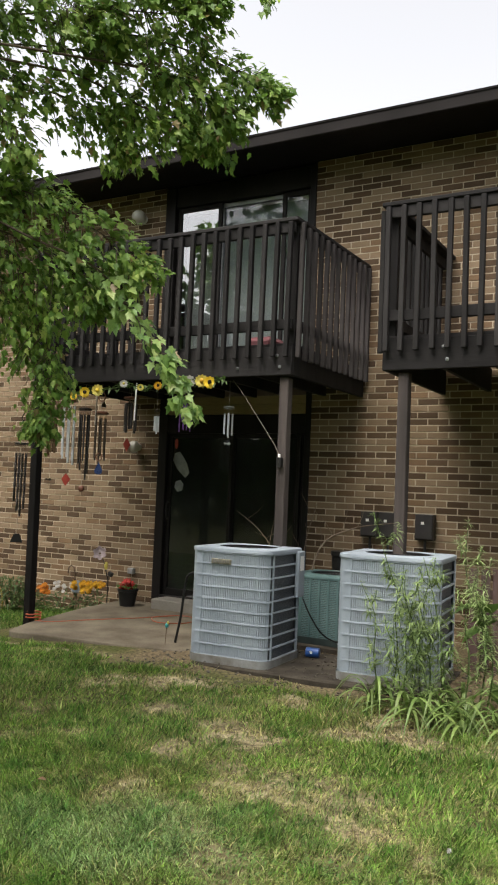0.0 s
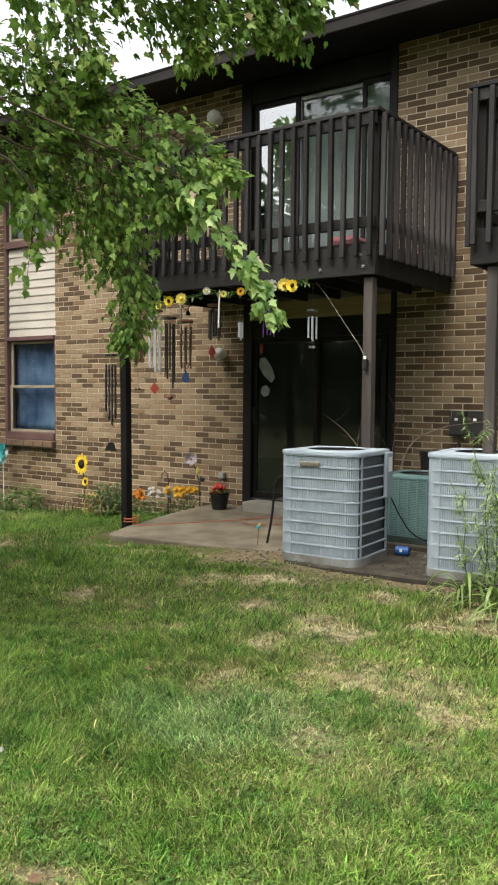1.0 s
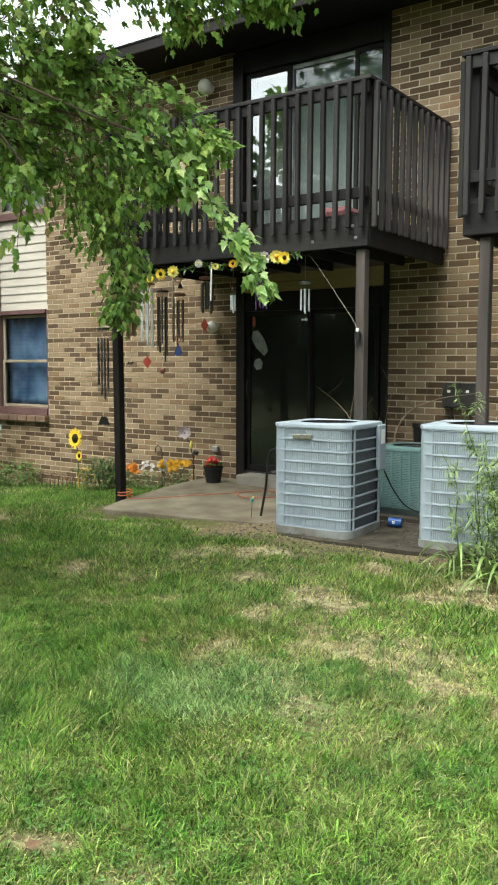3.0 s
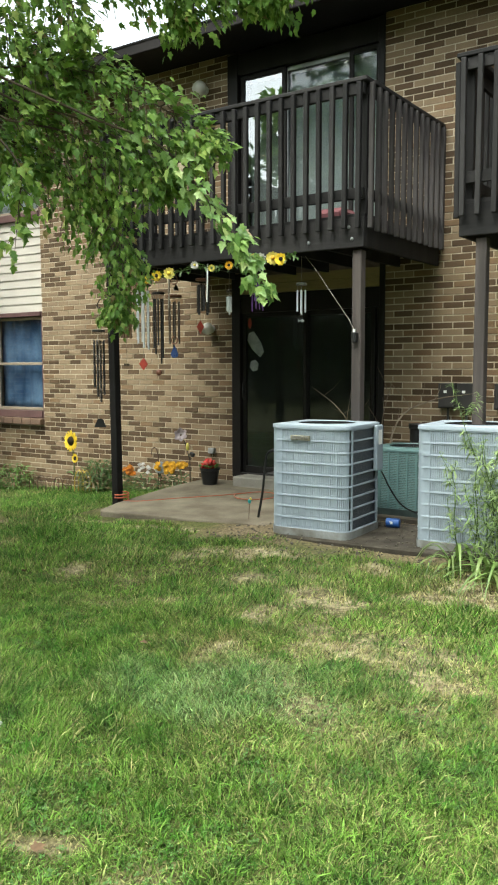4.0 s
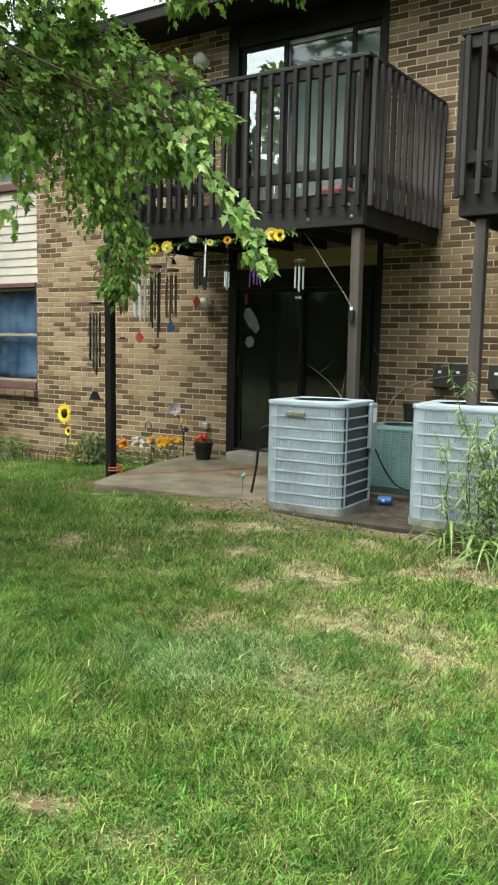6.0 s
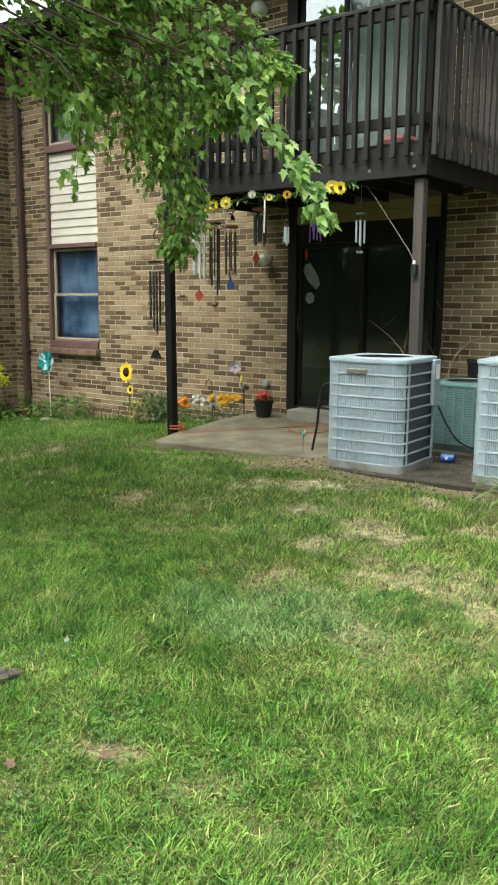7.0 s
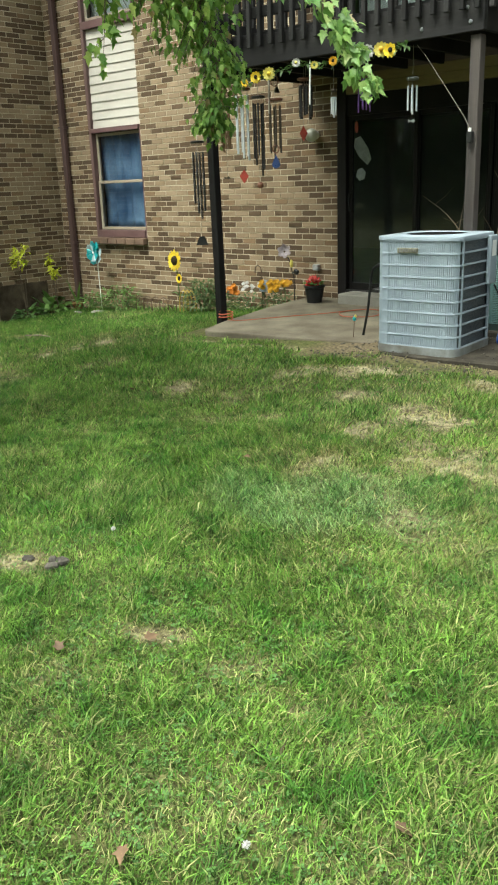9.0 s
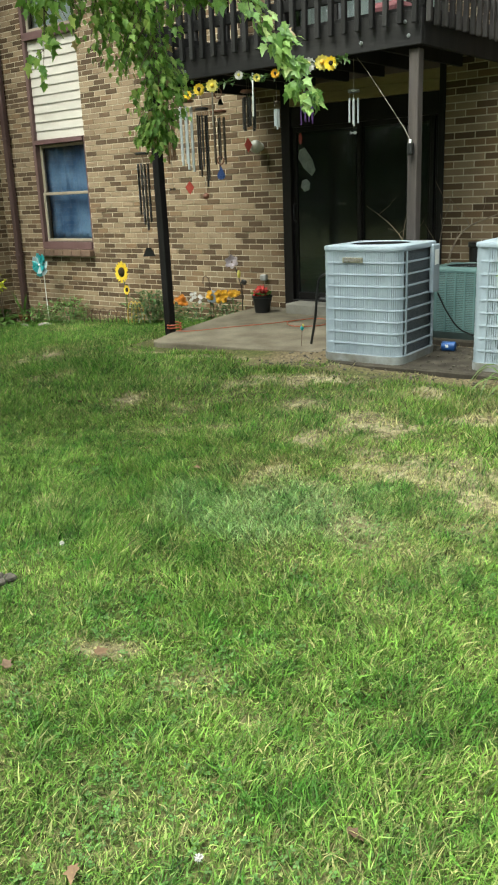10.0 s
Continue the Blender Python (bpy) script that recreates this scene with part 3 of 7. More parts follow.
def lawn_points(n, x0, x1, y0, y1, seed, keep_bare=0.8):
    rng = np.random.default_rng(seed)
    x, y = rng.uniform(x0, x1, n), rng.uniform(y0, y1, n)
    ok = (x > 4.5 - (y + 7.6) * 1.75) & (x < 6.1 - (y + 7.5) * 0.2)
    patio = (x > -0.42) & (x < 2.3) & (y > -2.20 - 0.16 * (value_noise(x, y, 5.0) > 0.45))
    bed = (y > -0.14)
    pads = (x > 1.3) & (y > -2.44 - 0.22 * value_noise(x, y, 3.0) + 0.05 * (x - 2.5)) & (rng.random(n) > 0.02 + 0.4 * (value_noise(x, y + 3, 3.5) > 0.75))
    ok &= ~patio & ~bed & ~pads & (x > -5.2)
    d = dryness(x, y)
    ok &= rng.random(n) > np.clip((d - 0.45) * 1.3, 0, 1 - keep_bare)
    ok &= rng.random(n) > np.clip(sandiness(x, y) - 0.15, 0, 1) * 0.85
    return x[ok], y[ok]


gx1, gy1 = lawn_points(560000, -1.0, 6.3, -7.5, -4.2, 11)
tagged(grass_blades("lawn_grass", gx1, gy1, 0.058, 0.0042, M_grass, 5, (0.0, 0.5, 1.0), 1.15), "mown green grass with straw-coloured dry blades", "grass")
gx2, gy2 = lawn_points(560000, -5.2, 6.0, -4.2, -0.1, 12)
tagged(grass_blades("lawn_grass", gx2, gy2, 0.056, 0.0088, M_grass, 6, (0.0, 1.0), 1.2), "patchy mown grass along the house", "grass")

# the lawn goes on round the house, coarser
rng = np.random.default_rng(52)
ox, oy = rng.uniform(-5.1, 13, 300000), rng.uniform(-15, -0.2, 300000)
far = ~((ox > 4.5 - (oy + 7.6) * 1.75) & (ox < 6.1 - (oy + 7.5) * 0.2) & (oy > -7.5)) & ~((ox > -0.42) & (ox < 4.9) & (oy > -2.3))
tagged(grass_blades("lawn_grass", ox[far], oy[far], 0.060, 0.026, M_grass, 8, (0.0, 1.0), 1.25), "mown grass of the lawn round the house", "grass")

# clover between the blades, in drifts
rng = np.random.default_rng(41)
kx, ky = lawn_points(14000, 1.5, 6.2, -7.4, -4.6, 43)
drift = value_noise(kx + 3, ky + 8, 1.4) * 0.4 + value_noise(kx, ky + 1, 4.0) * 0.6 > 0.45
kx, ky = kx[drift], ky[drift]
kz = ground_z(kx, ky) + rng.uniform(0.004, 0.020, len(kx))
ks, kt = rng.uniform(0.0035, 0.006, len(kx)), rng.uniform(0, 6.28, len(kx))
tx, ty = rng.normal(0, 0.3, len(kx)), rng.normal(0, 0.3, len(kx))
cl = []
for leaflet in range(3):
    for s, o in ((0.1, 0.0), (0.9, 0.75), (1.7, 0.55), (1.85, 0.0), (1.7, -0.55), (0.9, -0.75)):
        a = kt + leaflet * 2.094
        ux, uy = ks * (s * np.cos(a) - o * np.sin(a)), ks * (s * np.sin(a) + o * np.cos(a))
        cl.append(np.stack([kx + ux, ky + uy, kz + ux * tx + uy * ty], -1))
cv = np.stack(cl, 1).reshape(-1, 3)
cf = np.arange(len(cv)).reshape(-1, 6)
M_clover = mat("clover_leaf", (0.05, 0.12, 0.022), (0.085, 0.175, 0.036), 3, 0.7, 0, 0.05, 60, "island", 0.35, thru=0.25)
tagged(new("clover_leaves", fast_mesh("clover_leaves", cv, cf, M_clover)), "small clover leaves among the grass", "clover", kind="stuff")

# ---- the house: wall with openings, wing, eaves ----
C_BRICK, L_BRICK, JOINT, Z_BASE = 0.0667, 0.2127, 0.0112, -0.60
X_WING, Z_EAVE = -5.25, 4.93
WIN = (-4.42, -3.30, 0.62, 4.80)       # tall strip of windows: x from, to, z from, to
DOOR_LOW = (0.0, 1.96, -0.2, 2.43)
DOOR_UP = (-0.05, 1.93, 2.43, Z_EAVE)


def wall_rects(x0, x1, z0, z1, holes):
    """The rectangles that are left of a wall once its openings are cut out."""
    zs = sorted({z0, z1, *[h[2] for h in holes], *[h[3] for h in holes]})
    zs = [z for z in zs if z0 <= z <= z1]
    for a, b in zip(zs, zs[1:]):
        cuts = sorted((h[0], h[1]) for h in holes if h[2] < (a + b) / 2 < h[3])
        at = x0
        for c0, c1 in cuts:
            if c0 > at:
                yield at, c0, a, b
            at = c1
        if at < x1:
            yield at, x1, a, b


HOLES = [WIN, DOOR_LOW, DOOR_UP]
body = Geo()
for xa, xb, za, zb in wall_rects(X_WING - 0.1, 9.5, Z_BASE, Z_EAVE, HOLES):
    body.box(((xa + xb) / 2, 0.1045, (za + zb) / 2), (xb - xa, 0.20, zb - za))
wall_south = part("wall_south", body, M_mortar, None, "tan and brown brick house wall with pale mortar joints", kind="structure", category="wall")
wing = Geo()
WING_END, WING_WIN = -6.4, (-2.55, -1.30, 0.0, 2.15)
for ya, yb, za, zb in wall_rects(WING_END, 0.0, Z_BASE - 0.1, Z_EAVE, [WING_WIN]):
    wing.box((X_WING - 0.1045, (ya + yb) / 2, (za + zb) / 2), (0.20, yb - ya, zb - za))
wing.box((X_WING - 2.1, WING_END + 0.1, 2.2), (3.8, 0.2, 5.5))
wall_wing = part("wall_wing", wing, M_mortar, None, "brick side wall of the projecting wing", kind="structure", category="wall")
close = Geo()
close.box((2.0, 6.1, 2.2), (15.2, 0.2, 5.5)).box((9.6, 3.1, 2.2), (0.2, 6.2, 5.5)).box((-5.46, 3.1, 2.2), (0.2, 6.0, 5.5))
part("wall_back", close, M_dark_room, None, "plain rear walls of the house", kind="structure", category="wall")


def brick_rows(spans_of):
    """Where the bricks of running bond lie: u from, u to, z of each. spans_of(z) gives (from, to, anchor)."""
    out = []
    k = 0
    while Z_BASE + k * C_BRICK < Z_EAVE - 0.02:
        z = Z_BASE + k * C_BRICK
        for u0, u1, anchor in spans_of(z + C_BRICK / 2):
            shift = (L_BRICK / 2 if k % 2 else 0.0)
            first = anchor + shift + math.floor((u0 - anchor - shift) / L_BRICK) * L_BRICK
            u = first
            while u < u1 - 0.01:
                a, b = max(u, u0), min(u + L_BRICK - JOINT, u1 - 0.0)
                if b - a > 0.03:
                    out.append((a, b, z))
                u += L_BRICK
        k += 1
    return out


def facade_spans(z):
    spans = []
    if WIN[2] - 0.09 < z < WIN[3]:
        spans += [(X_WING, WIN[0], WIN[0] + JOINT)]
        left = WIN[1]
    else:
        left = X_WING
    d = DOOR_LOW if z < DOOR_LOW[3] else DOOR_UP
    spans += [(left, d[0], d[0] + JOINT), (d[1], 8.6, d[1])]
    return spans


NEAR = (1.9, 4.05, 0.35, 2.30)          # the stretch whose bricks are objects of their own


def brick_mesh(w, h, t, material):
    return Geo().box((w / 2, 0, h / 2), (w, t, h), 0.0025).mesh("brick", material)


rng_b = random.Random(4)
brick_shapes, joined = {}, Geo()
near_bricks = []
for a, b, z in brick_rows(facade_spans):
    if NEAR[0] < a < NEAR[1] and NEAR[2] < z < NEAR[3]:
        near_bricks.append((a, b, z))
    else:
        joined.box(((a + b) / 2, 0.0 + 0.012 + rng_b.uniform(-0.0015, 0.0015), z + (C_BRICK - JOINT) / 2), (b - a, 0.024, C_BRICK - JOINT), 0.002)
part("brickwork", joined, M_brick_wall, wall_south, "tan and dark brown bricks in running bond", kind="stuff")
wing_bricks = Geo()


def wing_spans(z):
    if WING_WIN[2] < z < WING_WIN[3]:
        return [(WING_WIN[1], 0.0, 0.0), (-4.5, WING_WIN[0], WING_WIN[0])]
    return [(-4.5, 0.0, 0.0)]


near_wing = []
for a, b, z in brick_rows(wing_spans):
    if a > -1.3 and -0.2 < z < 2.6 and len(near_wing) < 300:
        near_wing.append((a, b, z))
        continue
    wing_bricks.box((X_WING - 0.012 + rng_b.uniform(-0.0015, 0.0015), (a + b) / 2, z + (C_BRICK - JOINT) / 2), (0.024, b - a, C_BRICK - JOINT), 0.002)
part("brickwork", wing_bricks, M_brick_wall, wall_wing, "tan and dark brown bricks in running bond", kind="stuff")

part("foundation", Geo().box((X_WING - 0.02, -2.45, -0.36), (0.056, 4.1, 0.72), 0.006), M_footing, None, "dark stained concrete footing of the wing", kind="structure", category="foundation")

# eaves, gutter, roof
part("soffit", Geo().box((2.1, -0.29, Z_EAVE + 0.012), (15.0, 0.58, 0.024)), M_eave, None, "dark brown boarded soffit under the eaves", kind="structure", category="soffit")
gut = Geo()
prof = [(-0.58, 4.90), (-0.665, 4.90), (-0.675, 4.91), (-0.685, 5.00), (-0.695, 5.012), (-0.695, 5.03), (-0.68, 5.03), (-0.58, 5.02)]
n_p = len(prof)
gut.add([(x, y, z) for x in (-5.2, 9.5) for y, z in prof], [(i, (i + 1) % n_p, (i + 1) % n_p + n_p, i + n_p) for i in range(n_p)] + [tuple(range(n_p))[::-1], tuple(range(n_p, 2 * n_p))])
part("gutter", gut, M_gutter, None, "dark brown metal gutter along the eaves", kind="structure", category="gutter")
part("roof", Geo().add([(-5.6, -0.70, 5.025), (9.5, -0.70, 5.025), (9.5, 3.0, 5.75), (-5.6, 3.0, 5.75), (-5.6, 6.3, 5.04), (9.5, 6.3, 5.04)], [(0, 1, 2, 3), (3, 2, 5, 4)]), M_shingle, None, "low dark shingled roof", kind="structure", category="roof")
part("roof_of_wing", Geo().add([(-5.0, 0.1, 5.04), (-5.0, -6.8, 5.04), (-7.2, -6.8, 5.45), (-7.2, 0.1, 5.45), (-9.4, -6.8, 5.04), (-9.4, 0.1, 5.04)], [(0, 3, 2, 1), (3, 5, 4, 2)]), M_shingle, None, "low dark shingled roof of the wing", kind="structure", category="roof")
part("ceiling", Geo().box((2.0, 3.1, 4.97), (14.9, 5.7, 0.04)), M_dark_room, None, "plain ceiling of the upper rooms", kind="structure", category="ceiling")
part("floor_upper", Geo().box((2.0, 3.2, 2.45), (14.9, 5.6, 0.22)), M_room_floor, None, "floor between the storeys", kind="structure", category="floor")
part("floor_lower", Geo().box((2.0, 3.2, -0.02), (14.9, 5.6, 0.12)), M_room_floor, None, "dim lower room floor", kind="structure", category="floor")

# roof vent pipe
vent = thing("vent_pipe", (-0.62, 1.3, 5.40), "pale metal vent pipe on the roof", "vent pipe")
part("pipe", Geo().lathe([(0.055, 0), (0.055, 0.42), (0.05, 0.425)], 14), M_alu, vent, smooth=40)

# downspout in the corner by the wing
spout = Geo()
spout.box((-4.94, -0.055, 2.27), (0.085, 0.075, 5.2), 0.008)
spout.box((-4.94, -0.30, 4.86), (0.085, 0.56, 0.07), 0.008)
down = part("downspout", spout, M_spout, None, "dark brown metal downspout on the brick wall", category="downspout")
for zz in (0.55, 2.2, 3.9):
    part("strap", Geo().box((-4.94, -0.05, zz), (0.13, 0.09, 0.03), 0.003), M_spout, down)

# ---- windows ----
def pane_geo(x0, x1, z0, z1, y):
    """One sheet of glass that looks out of the house."""
    return Geo().add([(x0, y, z0), (x1, y, z0), (x1, y, z1), (x0, y, z1)], [(0, 1, 2, 3)])


def sash_window(name, at, w, h, label, curtain):
    """A vertical sliding window of two sashes with a brown frame, its lower left corner at the origin."""
    win = thing(name, at, label, "window")
    tagged(win, kind="structure")
    for nm, c, s in (("frame_side", (0.03, 0.02, h / 2), (0.06, 0.10, h)), ("frame_side", (w - 0.012, 0.02, h / 2), (0.024, 0.10, h)), ("frame_head", (w / 2, 0.02, h - 0.03), (w - 0.09, 0.10, 0.06)), ("frame_foot", (w / 2, 0.02, 0.05), (w - 0.09, 0.10, 0.10))):
        part(nm, Geo().box(c, s, 0.005), M_brown, win)
    x0, x1, z0, z1 = 0.065, w - 0.03, 0.105, h - 0.065
    zm = (z0 + z1) / 2
    for nm, za, zb, yy in (("lower_sash", z0, zm + 0.02, 0.035), ("upper_sash", zm - 0.02, z1, 0.055)):
        g = Geo()
        for c, s in (((x0 + 0.025, yy, (za + zb) / 2), (0.05, 0.03, zb - za)), ((x1 - 0.025, yy, (za + zb) / 2), (0.05, 0.03, zb - za)), (((x0 + x1) / 2, yy, za + 0.02), (x1 - x0 - 0.10, 0.03, 0.04)), (((x0 + x1) / 2, yy, zb - 0.02), (x1 - x0 - 0.10, 0.03, 0.04))):
            g.box(c, s, 0.004)
        sash = part(nm, g, M_almond, win, "almond-coloured sash")
        pane = part("pane", pane_geo(x0 + 0.04, x1 - 0.04, za + 0.04, zb - 0.04, yy), M_glass, sash, "clear window pane")
        pane.visible_shadow = False
    g = Geo()
    k = 40
    vs, fs = [], []
    for i in range(k + 1):
        x = x0 + (x1 - x0) * i / k
        for j in range(9):
            z = z0 + (z1 - z0) * j / 8
            vs.append((x, 0.13 + 0.012 * math.sin(i * 0.9 + 0.25 * math.sin(j)) + 0.01 * math.sin(i * 0.35 + j * 0.8), z))
    fs = [(i * 9 + j, i * 9 + 9 + j, i * 9 + 10 + j, i * 9 + 1 + j) for i in range(k) for j in range(8)]
    ob = part("curtain", g.add(vs, fs), curtain, win, "drawn curtain behind the panes", smooth=60)
    ob.modifiers.new("thickness", "SOLIDIFY").thickness = 0.003
    return win


sash_window("window_1", (WIN[0], 0.03, 0.64), WIN[1] - WIN[0], 1.50, "brown-framed sash window with a blue curtain", M_blue)
# the blind's pale colour stands in for sky mirrored in the upper panes
sash_window("window_2", (WIN[0], 0.03, 3.43), WIN[1] - WIN[0], 1.37, "brown-framed upper sash window, its blind pale for reflected sky", M_shade)
sid = thing("siding_panel", (WIN[0], 0.03, 2.14), "cream horizontal lap siding between two windows", "siding")
tagged(sid, kind="structure")
part("side_trim", Geo().box((0.03, 0.02, 0.645), (0.06, 0.10, 1.288), 0.005), M_brown, sid)
NS = 11
for i in range(NS):
    zz = 0.006 + i * 1.275 / NS
    hh = 1.275 / NS
    part("lap_board", Geo().add([(0.062, y, z) for y, z in ((0.012, zz), (0.026, zz + hh + 0.006), (0.04, zz + hh + 0.006), (0.04, zz))] + [(1.10, y, z) for y, z in ((0.012, zz), (0.026, zz + hh + 0.006), (0.04, zz + hh + 0.006), (0.04, zz))], [(0, 3, 2, 1), (4, 5, 6, 7), (0, 1, 5, 4), (1, 2, 6, 5), (2, 3, 7, 6), (3, 0, 4, 7)]), M_siding, sid)
sill = thing("window_sill", (-3.89, -0.02, 0.545), "brown rowlock brick window sill", "sill")
tagged(sill, kind="structure")
for i in range(6):
    part("brick", Geo().box((-0.50 + i * 0.2, 0, 0.045), (0.19, 0.13, 0.088), 0.006), M_sill, sill)

# window of the wing, seen at a slant
ww = thing("wing_window", (X_WING, -1.92, 0.0), "brown-framed tall window in the wing wall", "window")
tagged(ww, kind="structure")
for yy in (0.59, -0.59):
    part("frame_side", Geo().box((-0.03, yy, 1.075), (0.10, 0.07, 2.15), 0.006), M_brown, ww)
part("frame_head", Geo().box((-0.03, 0, 2.11), (0.10, 1.11, 0.07), 0.006), M_brown, ww)
part("frame_foot", Geo().box((-0.03, 0, 0.04), (0.10, 1.11, 0.08), 0.006), M_brown, ww)
pw = part("pane", Geo().add([(-0.05, -0.55, 0.08), (-0.05, 0.55, 0.08), (-0.05, 0.55, 2.07), (-0.05, -0.55, 2.07)], [(0, 1, 2, 3)]), M_glass, ww, "clear window pane")
pw.visible_shadow = False
part("blind", Geo().box((-0.12, 0, 1.08), (0.01, 1.2, 2.1)), M_shade, ww, "pale drawn blind")


# ---- sliding doors ----
def pane_in(parent, x0, x1, z0, z1, y, material, frame_mat, name, wide=0.045):
    g = Geo()
    for c, s in (((x0 + wide / 2, y, (z0 + z1) / 2), (wide, 0.035, z1 - z0)), ((x1 - wide / 2, y, (z0 + z1) / 2), (wide, 0.035, z1 - z0)), (((x0 + x1) / 2, y, z0 + 0.04), (x1 - x0 - 2 * wide, 0.035, 0.08)), (((x0 + x1) / 2, y, z1 - 0.025), (x1 - x0 - 2 * wide, 0.035, 0.05))):
        g.box(c, s, 0.003)
    leaf = part(name, g, frame_mat, parent)
    p = part("pane", pane_geo(x0 + wide, x1 - wide, z0 + 0.08, z1 - 0.05, y), material, leaf, "clear glass pane")
    p.visible_shadow = False
    return leaf


door_1 = thing("door_1", (0, 0, 0.0), "dark-framed sliding glass patio door, closed", "sliding door")
tagged(door_1, kind="structure")
part("jamb", Geo().box((0.06, 0.05, 1.24), (0.12, 0.14, 2.38), 0.004), M_jamb, door_1)
part("jamb", Geo().box((1.93, 0.05, 1.24), (0.06, 0.14, 2.38), 0.004), M_jamb, door_1)
part("header", Geo().box((1.01, 0.06, 2.085), (1.78, 0.12, 0.21), 0.004), M_jamb, door_1)
part("head_board", Geo().box((1.01, 0.045, 2.245), (1.78, 0.13, 0.10), 0.004), M_tan_board, door_1, "ochre painted head board")
part("head_board", Geo().box((1.01, 0.055, 2.345), (1.78, 0.13, 0.096), 0.004), M_tan_board, door_1, "ochre painted head board")
part("threshold", Geo().box((1.01, 0.05, 0.085), (1.78, 0.16, 0.05), 0.006), M_jamb, door_1)
pane_in(door_1, 0.125, 0.995, 0.11, 1.98, 0.045, M_glass_dark, M_jamb, "sliding_leaf", 0.045)
pane_in(door_1, 0.96, 1.80, 0.11, 1.98, 0.085, M_glass_dark, M_jamb, "fixed_leaf", 0.04)
for i, xx in enumerate((1.825, 1.875)):
    part("trim_board", Geo().box((xx, 0.03 + 0.02 * i, 1.04), (0.042, 0.04, 1.86), 0.004), M_jamb, door_1)
part("door_handle", Geo().tube([(0.155, 0.02, 0.98), (0.155, -0.015, 1.0), (0.155, -0.015, 1.16), (0.155, 0.02, 1.18)], 0.009, 8), M_black, door_1, smooth=50)

door_2 = thing("door_2", (0, 0, 2.58), "dark-framed upper sliding glass door with pale blinds", "sliding door")
tagged(door_2, kind="structure")
part("jamb", Geo().box((0.02, 0.05, 1.15), (0.14, 0.14, 2.34), 0.004), M_jamb, door_2)
part("jamb", Geo().box((1.895, 0.05, 1.15), (0.07, 0.14, 2.34), 0.004), M_jamb, door_2)
part("header", Geo().box((0.975, 0.06, 2.20), (1.77, 0.12, 0.23), 0.004), M_jamb, door_2)
part("threshold", Geo().box((0.975, 0.05, 0.02), (1.77, 0.16, 0.05), 0.006), M_alu, door_2)
pane_in(door_2, 0.10, 0.71, 0.05, 2.08, 0.05, M_glass_film, M_jamb, "fixed_leaf", 0.05)
pane_in(door_2, 0.68, 1.52, 0.05, 2.08, 0.085, M_glass_up, M_alu, "sliding_leaf", 0.035)
pane_in(door_2, 1.50, 1.86, 0.05, 2.08, 0.05, M_glass_up, M_jamb, "fixed_leaf", 0.045)
blind = thing("vertical_blind", (0.12, 0.22, 2.62), "pale grey vertical blind hanging behind the upper door", "blind")
for i in range(20):
    part("vane", Geo().box((0.05 + i * 0.088, 0.0, 1.0), (0.085, 0.002, 2.0), 0, pose(0, 0, 0, 0, 0, 14)), M_blind, blind)
part("head_rail", Geo().box((0.87, 0, 2.02), (1.74, 0.04, 0.04), 0.004), M_white, blind)

# patio slab with its front edge and a worn corner
slab = Geo()
px = [(-0.27, -1.72), (-0.16, -2.06), (-0.10, -2.12), (0.6, -2.03), (1.5, -1.90), (1.92, -1.86), (1.92, -0.001), (-0.42, -0.001), (-0.40, -0.8)]
top = [(x, y, 0.0 + 0.035 * y) for x, y in px]
low = [(x, y, -0.35) for x, y in px]
npx = len(px)
slab.add(top + low, [tuple(range(npx)), tuple(range(npx, 2 * npx))[::-1]] + [(i, i + npx, (i + 1) % npx + npx, (i + 1) % npx) for i in range(npx)])
patio = part("patio", slab, M_concrete, None, "worn concrete patio slab", kind="structure", category="patio")
bv = patio.modifiers.new("edge", "BEVEL")
bv.width, bv.segments = 0.012, 2
part("step", Geo().box((1.06, -0.16, 0.035), (1.7, 0.30, 0.13), 0.012), M_step, None, "low concrete step below the patio door", kind="structure", category="step")


